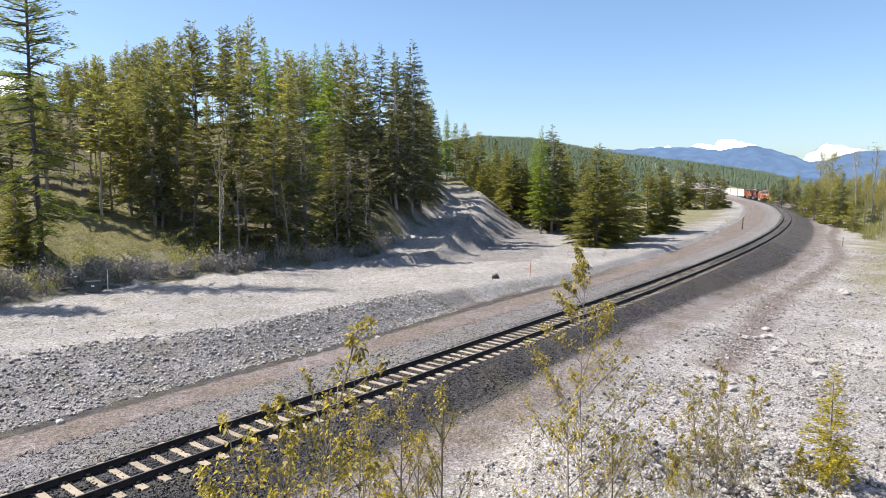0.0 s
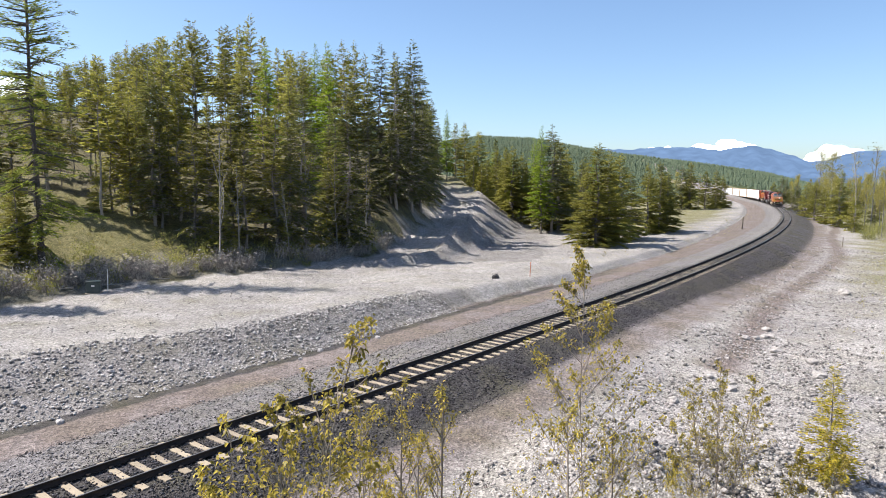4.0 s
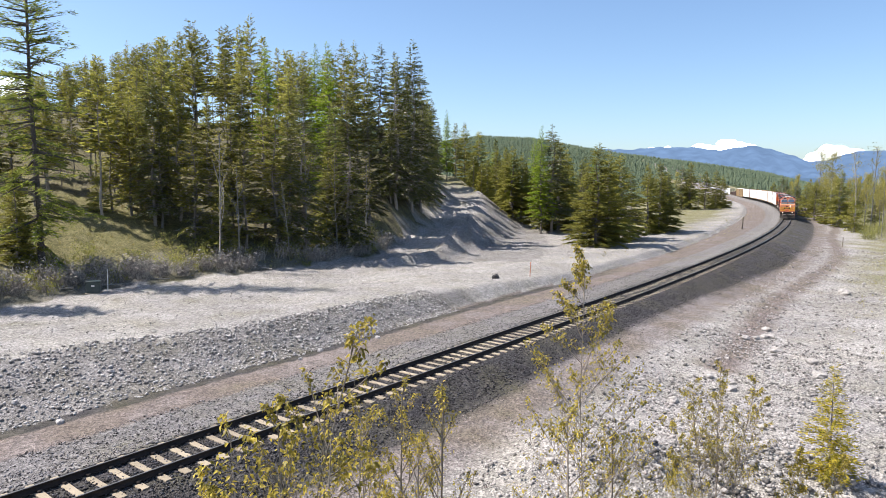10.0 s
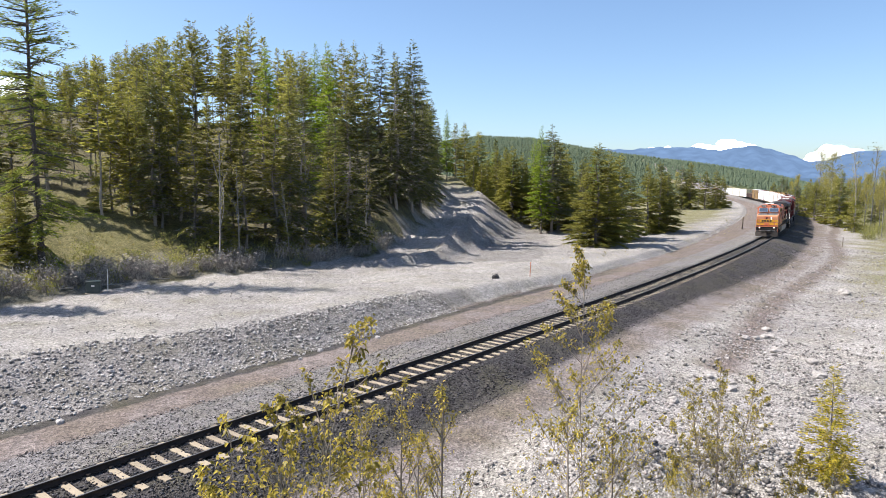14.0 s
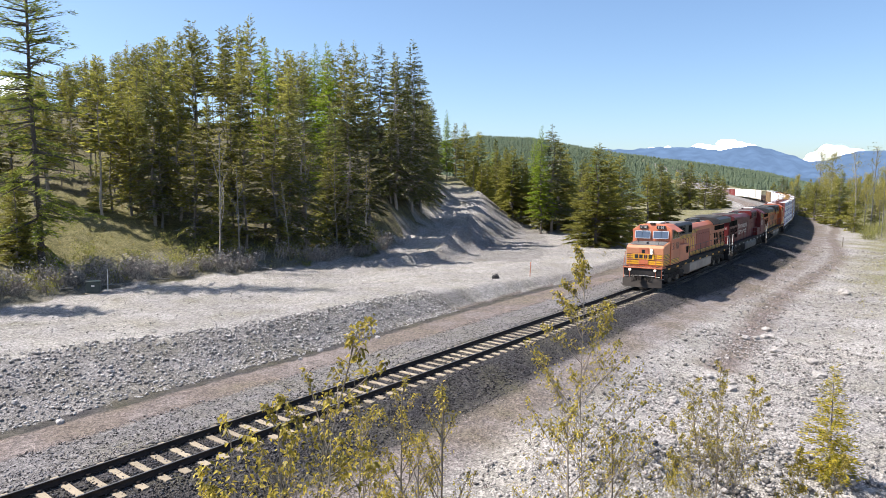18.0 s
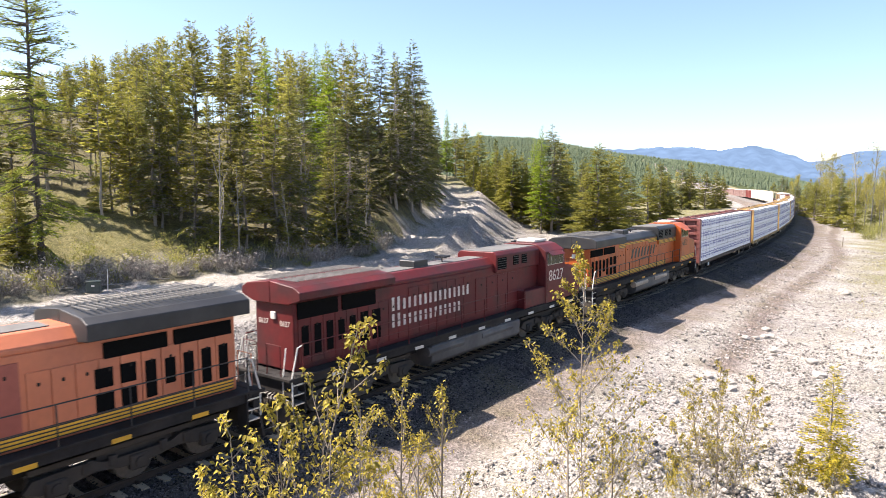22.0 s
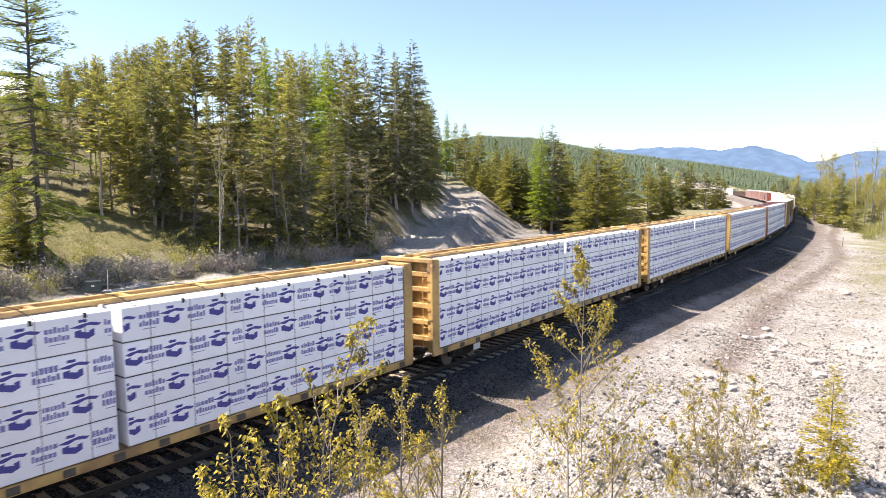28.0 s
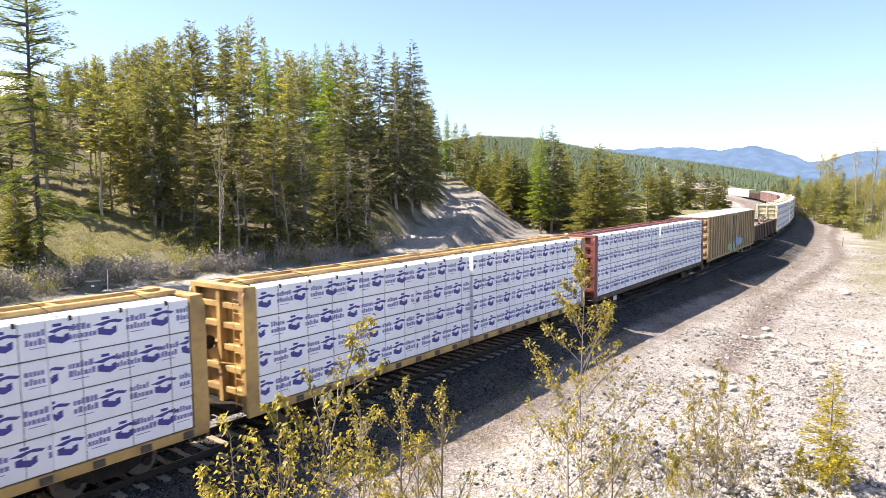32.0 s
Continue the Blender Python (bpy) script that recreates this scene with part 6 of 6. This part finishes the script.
def scrap_load(h):
    rng = random.Random(11)
    bms = []
    for i in range(120):
        x, y = rng.uniform(-h, h), rng.uniform(-1.1, 1.1)
        a, b, c = (rng.uniform(.1, .5) for _ in range(3))
        bm = block(-a, a, -b, b, -c * .4, c * .4)
        bmesh.ops.rotate(bm, verts=bm.verts, matrix=Euler((rng.uniform(-1, 1), rng.uniform(-1, 1), rng.uniform(0, 3))).to_matrix())
        bmesh.ops.translate(bm, verts=bm.verts, vec=(x, y, 2.2 + .5 * math.sin(x * .9) * math.cos(y) + rng.uniform(0, .35)))
        bms.append(bm)
    bms.append(block(-h, h, -1.2, 1.2, 1.13, 2.2))
    root = tagged(part("scrap_load", merged(*bms), SCRAP), "heap of brown scrap pieces in an open gondola", "scrap", kind="stuff")
    return root


# ---- train: make-up ----
ahead = 0.0
for style, number, words in (("a", "5118", "weathered orange locomotive with yellow stripes, cab leading"),
                             ("b", "8627", "weathered crimson locomotive running long hood first"),
                             ("c", "6332", "orange and black locomotive running long hood first")):
    TRAIN.append((locomotive(words, style, number), ahead + 11.15, 6.9, style != "a"))
    ahead += 22.3
ahead -= .05
FIRST_CARS = {}
LOADS = {}


def add_lumber(paint, words, gap, seed):
    global ahead
    key = paint.name
    if key not in FIRST_CARS:
        FIRST_CARS[key] = lumber_car(words, paint)
        car = FIRST_CARS[key]
    else:
        car = tagged(copy_thing(FIRST_CARS[key], Matrix()), words)
    TRAIN.append((car, ahead + 12.155, 8.9, False))
    cuts = ((.12 + gap, 11.05), (-11.05, -.12 + gap)) if gap is not None else ((0.0, 11.05), (-11.05, 0.0))
    for i, (a, b) in enumerate(cuts):
        k = (a, b, seed % 3)
        if k not in LOADS:
            LOADS[k] = lumber_stack("white-wrapped lumber bundles printed with blue emblems on a lumber car", a, b, seed + i)
            load = LOADS[k]
        else:
            load = copy_thing(LOADS[k], Matrix())
        TRAIN.append((load, ahead + 12.155, 8.9, False))
    ahead += 24.31


add_lumber(MAROON, "maroon lumber car with tall ribbed end walls", None, 0)
for i in range(4):
    add_lumber(GOLD, "ochre yellow lumber car with tall ribbed end walls", -.2, 1 + i)
add_lumber(MAROON, "maroon lumber car with tall ribbed end walls", -.2, 5)
TRAIN.append((box_car("tan ribbed boxcar with a dark door gap and sprayed scrawl", TAN, 23.2, 4.95), ahead + 11.6, 8.0, False))
ahead += 23.2
TRAIN.append((gondola("dark brown open gondola with a scrap load", BROWN, 20.4), ahead + 10.2, 7.2, False))
TRAIN.append((scrap_load(8.8), ahead + 10.2, 7.2, False))
ahead += 20.4
for i in range(4):
    add_lumber(CREAM, "cream lumber car with tall ribbed end walls", -.2 if i else None, 7 + i)
red = box_car("bright red boxcar with a pale roof", BOXRED, 19.0, 4.6, BOXRED, False)
TRAIN.append((red, ahead + 9.5, 6.8, False))
ahead += 19.0
faded_box = box_car("faded pinkish red boxcar with a pale roof", PINK, 22.0, 4.5, PINK, False)
for i in range(4):
    TRAIN.append((faded_box if i == 0 else copy_thing(faded_box, Matrix()), ahead + 11, 8.0, False))
    ahead += 22.0
low = gondola("grey-brown open gondola with tall ribbed sides", BROWN, 22.0, 3.2)
for i in range(2):
    TRAIN.append((low if i == 0 else copy_thing(low, Matrix()), ahead + 11, 8.0, False))
    ahead += 22.0
for i in range(3):
    add_lumber(CREAM, "cream lumber car with tall ribbed end walls", None, 12 + i)

# ---- saplings and brush before the viewer ----
def leaf_mesh(seed, size):
    """A pointed leaf folded along its rib, hanging from its stalk."""
    rng = random.Random(seed)
    f = rng.uniform(.1, .25)
    droop = rng.uniform(.05, .3)
    v = [(0, 0, 0), (.3, .26, f), (.65, .2, f * .5 - droop * .4), (1, 0, -droop), (.65, -.2, f * .5 - droop * .4), (.3, -.26, f), (.3, 0, 0), (.65, 0, -droop * .5)]
    q = [(0, 6, 1), (1, 6, 7, 2), (2, 7, 3), (0, 5, 6), (5, 4, 7, 6), (4, 3, 7)]
    me = bpy.data.meshes.new("leaf")
    me.from_pydata([(a * size, b * size, c * size) for a, b, c in v], [], q)
    me.materials.append(SAPLING_LEAF)
    return me


LEAVES = [leaf_mesh(i, 1.0) for i in range(5)]


def sapling(words, x, y, h, seed, spread, count, size, cap, per, lean=(0, 0), levels=2, first=.25, thick=.0045, base=None):
    """A young tree: one mesh of stem and twigs, its leaves parts of their own as far as they can be told apart."""
    z = float(ground_z(np.array([x]), np.array([y]))[0]) if base is None else base
    root = tagged(new("sapling"), words, "sapling", "saplings before the viewer")
    root.matrix_basis = pose(x, y, z, lean[0], lean[1], 0)
    rods, ends = branchy(seed, h, spread, levels, first, .3, thick, count)
    part("stem", rods_mesh("stem", rods, 5), TWIG, root, "pale grey-brown stem and twigs")
    rng = random.Random(seed)
    many = []
    n = 0
    order = list(range(len(ends)))
    rng.shuffle(order)
    for i in order:
        p, d = ends[i]
        for k in range(per):
            if rng.random() < .25:
                continue
            a = rng.random() * 6.283
            way = Vector((math.cos(a), math.sin(a), rng.uniform(-1.1, .2)))
            m = Matrix.Translation(Vector(p) + Vector((rng.gauss(0, .02), rng.gauss(0, .02), rng.gauss(0, .03)))) @ way.to_track_quat("X", "Z").to_matrix().to_4x4() @ Matrix.Rotation(rng.uniform(-.8, .8), 4, "X") @ Matrix.Scale(size * rng.uniform(.6, 1.2), 4)
            if n < cap:
                ob = new("leaf", LEAVES[n % 5])
                ob.parent = root
                ob.matrix_basis = m
                n += 1
            else:
                many.append(m)
    if many:
        vs, fs = [], []
        for j, m in enumerate(many):
            me = LEAVES[j % 5]
            n0 = len(vs)
            vs += [(m @ v.co)[:] for v in me.vertices]
            for p in me.polygons:
                q = [n0 + k for k in p.vertices]
                fs.append(q if len(q) == 3 else q[:3])
                if len(q) == 4:
                    fs.append([q[0], q[2], q[3]])
        tagged(part("foliage", big_mesh("foliage", vs, fs), SAPLING, root), kind="stuff")
    return root


LEAFY = "leafy cottonwood sapling with yellow-green spring leaves"
TWIGGY = "small twiggy sapling with sparse young leaves"
BUSHY = "low twiggy willow bush on rubble"


def rise(x, y, top):
    """Height that a plant at x, y needs for its tip to reach top."""
    return top - float(ground_z(np.array([x]), np.array([y]))[0])


def grown(words, x, y, top, *more, **few):
    return sapling(words, x, y, rise(x, y, top), *more, **few)


grown(LEAFY, -1.62, 5.0, 6.80, 21, .62, 16, .052, 220, 4, (0, 11), first=.40, thick=.0030)
grown(LEAFY, -1.34, 4.5, 6.05, 22, .58, 11, .050, 110, 3, (0, -1), first=.45, thick=.0030)
grown(LEAFY, -1.22, 5.1, 6.10, 28, .62, 13, .050, 110, 4, (0, 1), first=.42, thick=.0030)
grown(LEAFY, -1.25, 5.4, 5.95, 33, .66, 12, .047, 80, 3, (0, 4), first=.45, thick=.0030)
grown(LEAFY, -0.85, 5.6, 5.75, 34, .66, 11, .047, 60, 3, (0, 2), first=.45, thick=.0030)
grown(LEAFY, -1.02, 4.9, 5.85, 71, .62, 13, .047, 60, 4, (0, 3), first=.35, thick=.0030)
grown(LEAFY, -1.30, 4.7, 5.55, 72, .64, 13, .047, 40, 4, (0, -5), first=.35, thick=.0030)
grown(LEAFY, -0.80, 5.3, 5.50, 73, .66, 13, .047, 40, 4, (0, 5), first=.35, thick=.0030)
grown(LEAFY, -1.62, 4.9, 5.60, 74, .64, 11, .047, 30, 4, (0, -6), first=.35, thick=.0030)
grown(TWIGGY, -0.45, 7.0, 5.50, 23, .50, 20, .036, 40, 4, (0, 1), first=.4)
grown(TWIGGY, -0.14, 7.2, 5.45, 24, .50, 20, .036, 30, 4, first=.4)
grown(TWIGGY, -0.75, 6.6, 5.45, 35, .55, 20, .036, 20, 4, first=.4)
grown(TWIGGY, -0.30, 6.8, 5.15, 37, .6, 18, .036, 20, 4, first=.35)
grown("tall slim cottonwood sapling with yellow-green leaves", 2.18, 9.0, 6.70, 25, .58, 34, .052, 200, 4, (0, -1.5), first=.36, thick=.0019)
grown(TWIGGY, 1.75, 8.6, 4.70, 29, .7, 20, .050, 30, 3, first=.3)
grown(TWIGGY, 2.5, 8.8, 4.30, 36, .7, 18, .050, 20, 3, first=.3)
for i, (bx, by, top, lean) in enumerate(((7.45, 17.2, 3.05, 1), (7.2, 17.3, 2.75, -8), (7.75, 17.1, 2.8, 8), (7.35, 16.9, 2.3, -14), (7.9, 17.4, 2.3, 15), (7.5, 17.4, 2.5, 4), (7.1, 17.0, 1.7, -20),
                                         (8.9, 16.7, .9, 14), (9.7, 16.9, .7, -8), (10.4, 17.2, .6, 12), (6.6, 17.0, .8, -14))):
    grown(BUSHY, bx, by, top, 60 + i, .56, 20, .056, 24, 3, (0, lean), first=.12, thick=.0034)

# a young spruce on the rubble
young = tagged(new("young_spruce"), "young spruce with yellow-green needles on pale rubble", "spruce tree")
young.matrix_basis = pose(11.8, 19.4, float(ground_z(np.array([11.8]), np.array([19.4]))[0]), 0, 0, 40)
young_h = rise(11.8, 19.4, 2.4)
v, q, limbs = grow(77, young_h, .08, .95, .85, .17, 7, .17, .05, .35, slim=.13, thin=.92, dense=1.2)
part("trunk", trunk_mesh(7, young_h, .045, limbs, 3, .004), BARK, young)
part("crown", big_mesh("crown", v, q), YOUNG, young)


# ---- undergrowth ----
def brush(name, words, spots, high, material, leaves, seed, twigs=14):
    """Many low twiggy shrubs in one mesh."""
    rng = random.Random(seed)
    vs, fs = [], []
    for x, y in spots:
        z = float(ground_z(np.array([x]), np.array([y]))[0])
        h = high * rng.uniform(.5, 1.2)
        x0, y0 = x, y
        for k in range(twigs):
            x, y = x0 + rng.gauss(0, .22 * h), y0 + rng.gauss(0, .22 * h)
            a, l = rng.random() * 6.283, h * rng.uniform(.5, 1)
            o = rng.uniform(.25, .8)
            tip = (x + o * l * math.cos(a), y + o * l * math.sin(a), z + l)
            n0 = len(vs)
            w = .007 + .005 * h
            vs += [(x - w, y, z), (x + w, y, z), tip, (x, y + w, z)]
            fs += [(n0, n0 + 1, n0 + 2), (n0 + 1, n0 + 3, n0 + 2)]
            for j in range(leaves):
                u = rng.uniform(.4, 1)
                c = Vector((x + (tip[0] - x) * u, y + (tip[1] - y) * u, z + l * u)) + Vector((rng.gauss(0, .12), rng.gauss(0, .12), rng.gauss(0, .12))) * h
                d1 = Vector((rng.gauss(0, 1), rng.gauss(0, 1), rng.gauss(0, 1))).normalized() * rng.uniform(.06, .14)
                d2 = d1.orthogonal() * .5
                n0 = len(vs)
                vs += [c[:], (c + d1 + d2)[:], (c + d1 * 2)[:]]
                fs += [(n0, n0 + 1, n0 + 2)]
    return tagged(part(name, big_mesh(name, vs, fs), material), words, "brush", kind="stuff")


rb = random.Random(12)
edge_spots = []
for i in range(125):
    y = rb.uniform(36, 72)
    edge_spots.append((float(np.interp(y, EDGE_Y, EDGE_X)) - abs(rb.gauss(0, 1.6)) - .3, y))
GREYTWIG = mat("grey_twigs", (0.28, 0.245, 0.21), rough=0.95, island=0.4)
GRASS = leafy("dry_grass", (0.20, 0.17, 0.07), (0.34, 0.29, 0.10), light=.3)
GREENERY = leafy("undergrowth_leaves", (0.10, 0.11, 0.03), (0.24, 0.22, 0.06), light=.35)
brush("edge_brush", "grey leafless brush along the edge of the wood", edge_spots, 1.5, GREYTWIG, 2, 1, 44)
brush("edge_greenery", "low yellow-green shrubs along the edge of the wood", [(x - rb.uniform(0, 4), y + rb.uniform(-2, 2)) for x, y in edge_spots[:90]], 1.3, GREENERY, 8, 2, 10)
outer = []
while len(outer) < 170:
    s, a = rb.uniform(112, 290), rb.uniform(11, 24)
    x, y, _ = (float(k) for k in line(s, a + max(0, 124 - s) * .6))
    outer.append((x, y))
brush("outer_greenery", "yellow-green shrubs at the foot of the far trees", outer, 2.6, GREENERY, 16, 6, 12)
slope = []
while len(slope) < 900:
    y = rb.uniform(34, 66)
    x = float(np.interp(y, EDGE_Y, EDGE_X)) - rb.uniform(.5, 22)
    slope.append((x, y))
brush("slope_grass", "dry yellowish grass tufts on the slope", slope, .32, GRASS, 0, 3, 12)
meadow = []
while len(meadow) < 900:
    s, a = rb.uniform(35, 200), rb.uniform(13, 45)
    x, y, _ = (float(k) for k in line(s, a))
    meadow.append((x, y))
brush("meadow_grass", "dry grass tufts on the open ground", meadow, .35, GRASS, 0, 4, 9)
verge = []
while len(verge) < 300:
    s, a = rb.uniform(55, 190), rb.uniform(-15, -7.5)
    x, y, _ = (float(k) for k in line(s, a))
    verge.append((x, y))
brush("verge_grass", "thin dry grass beside the track", verge, .3, GRASS, 0, 5, 7)

# ---- small things along the line ----
BOXGREEN = mat("dark_green_enamel", (0.045, 0.062, 0.055), rough=0.5, vary=.1, grain=.06, scale=6, stain=(.09, .09, .08), stain_scale=2)
ub = tagged(new("utility_box"), "dark green metal utility box at the foot of the slope", "utility box")
bx, by = -23.7, 44.3
ub.matrix_basis = pose(bx, by, float(ground_z(np.array([bx]), np.array([by]))[0]) - .02, 0, 0, 20)
part("cabinet", block(-.42, .42, -.32, .32, .08, .78, .02), BOXGREEN, ub)
part("lid", block(-.46, .46, -.36, .36, .78, .86, .02), BOXGREEN, ub)
part("plinth", block(-.5, .5, -.4, .4, -.1, .08, .01), TIE, ub, "concrete plinth")
part("plate", block(-.1, .1, -.328, -.322, .5, .62), OFFWHITE, ub, "small pale plate")


def marker(words, x, y, h, w, material, cap=None):
    z = float(ground_z(np.array([x]), np.array([y]))[0])
    root = tagged(new("marker_post"), words, "post", "marker posts")
    root.matrix_basis = pose(x, y, z, 2, 1.5, 30)
    part("shaft", block(-w, w, -w * .6, w * .6, -.3, h, .004), material, root)
    part("cap", block(-w * 1.1, w * 1.1, -w * .7, w * .7, h, h + .06, .004), cap or material, root)
    return root


STAKE = mat("orange_stake", (0.55, 0.16, 0.08), rough=.7, grain=.15, scale=9)
WOODPOST = mat("weathered_post", (0.16, 0.13, 0.10), rough=.9, grain=.25, scale=9)
marker("thin orange survey stake on the gravel", 7.3, 54.9, 1.15, .025, STAKE)
marker("weathered wooden post beside the track", 55.0, 121.2, 2.2, .12, WOODPOST)
marker("thin pale post beside a utility box", -22.9, 44.6, 1.5, .03, OFFWHITE)
marker("thin weathered post on open ground", 58.7, 96.6, 1.4, .05, WOODPOST)

BOULDER = mat("dark_boulder", (0.05, 0.047, 0.045), rough=.9, vary=.2, grain=.25, scale=6, bump=.5, bump_scale=6)
PALEROCK = mat("pale_boulder", (0.36, 0.33, 0.30), rough=.95, vary=.15, grain=.2, scale=6, bump=.5, bump_scale=6)


def boulder(x, y, r, seed, material, words):
    bm = bmesh.new()
    bmesh.ops.create_icosphere(bm, subdivisions=3, radius=1)
    for v in bm.verts:
        n = noise.noise(v.co * 1.3 + Vector((seed * 7.1, 0, 0))) + .4 * noise.noise(v.co * 3.1 + Vector((seed, 3, 0)))
        v.co *= 1 + .38 * n
        v.co = Vector((v.co.x * r, v.co.y * r * .8, v.co.z * r * .65))
    z = float(ground_z(np.array([x]), np.array([y]))[0])
    ob = tagged(part("boulder", bm, material), words, "boulder", "boulders")
    ob.matrix_basis = pose(x, y, z + r * .3, 0, 0, seed * 50)
    return ob


boulder(4.3, 53.3, .34, 1, BOULDER, "dark rounded boulder on pale gravel")
boulder(33.9, 55.1, .55, 2, PALEROCK, "pale boulder on rough open ground")
rr = random.Random(9)
for i in range(26):
    s, a = rr.uniform(3, 40), rr.uniform(8.5, 19)
    x, y, _ = (float(k) for k in line(s, a))
    boulder(x, y, rr.uniform(.16, .34), 3 + i, PALEROCK, "pale broken boulder lying on rubble")
for i in range(16):
    s = rr.uniform(-5, 26)
    x, y, _ = (float(k) for k in line(s, -rr.uniform(6.6, 11)))
    boulder(x, y, rr.uniform(.10, .18), 40 + i, GREY_STONE, "grey broken boulder on the rock bank")


def log(x, y, long, turn, seed):
    z = float(ground_z(np.array([x]), np.array([y]))[0])
    pts = [np.array([long * (i / 5 - .5), .06 * math.sin(i * 1.7 + seed), .05 * math.cos(i + seed)]) for i in range(6)]
    rods = [(pts, .07, .03), ([pts[3], pts[3] + np.array([.25, .3, .3])], .025, .01), ([pts[2], pts[2] + np.array([.2, -.25, .35])], .025, .01)]
    ob = tagged(part("fallen_branch", rods_mesh("fallen_branch", rods, 6), PALE_BARK), "bleached fallen branch lying on the bank", "branch", "fallen branches")
    ob.matrix_basis = pose(x, y, z + .08, 0, 3, turn)
    return ob


for i in range(12):
    y = rr.uniform(40, 58)
    log(float(np.interp(y, EDGE_Y, EDGE_X)) - rr.uniform(-.3, 3), y, rr.uniform(1, 2.6), rr.uniform(0, 180), i)

# ---- what moves ----
def front_at(t):
    """Where the train's front stands along the line at t seconds."""
    return 12.30 - 14.27 * (t - 20) - 0.5 * 0.0113 * (t - 20) ** 2


def car_pose(t, back, half, about):
    """A car's pose: it rides on its two trucks, its own x axis pointing ahead (or back, if turned about)."""
    c = front_at(t) + back
    ax, ay, _ = line(c - half)
    bx, by, _ = line(c + half)
    turn = math.degrees(math.atan2(ay - by, ax - bx))
    return pose((ax + bx) / 2, (ay + by) / 2, 0.0, -0.8 if about else 0.8, 0, turn + (180 if about else 0))


def motions():
    times = [i * 1.0 for i in range(33)]
    about = {}
    for thing, back, half, turned in TRAIN:
        about[thing] = -1 if turned else 1
        walk(thing, [(t, car_pose(t, back, half, turned)) for t in times])
    ticks = [i / 20 for i in range(0, 641)]
    for wheel, x, root in WHEELS:
        rows = []
        for t in ticks:
            rows.append((t, pose(x, 0, 0.53) @ Matrix.Rotation(about[root] * (front_at(0) - front_at(t)) / 0.53 % 6.283185307, 4, "Y")))
        walk(wheel, rows)


motions()
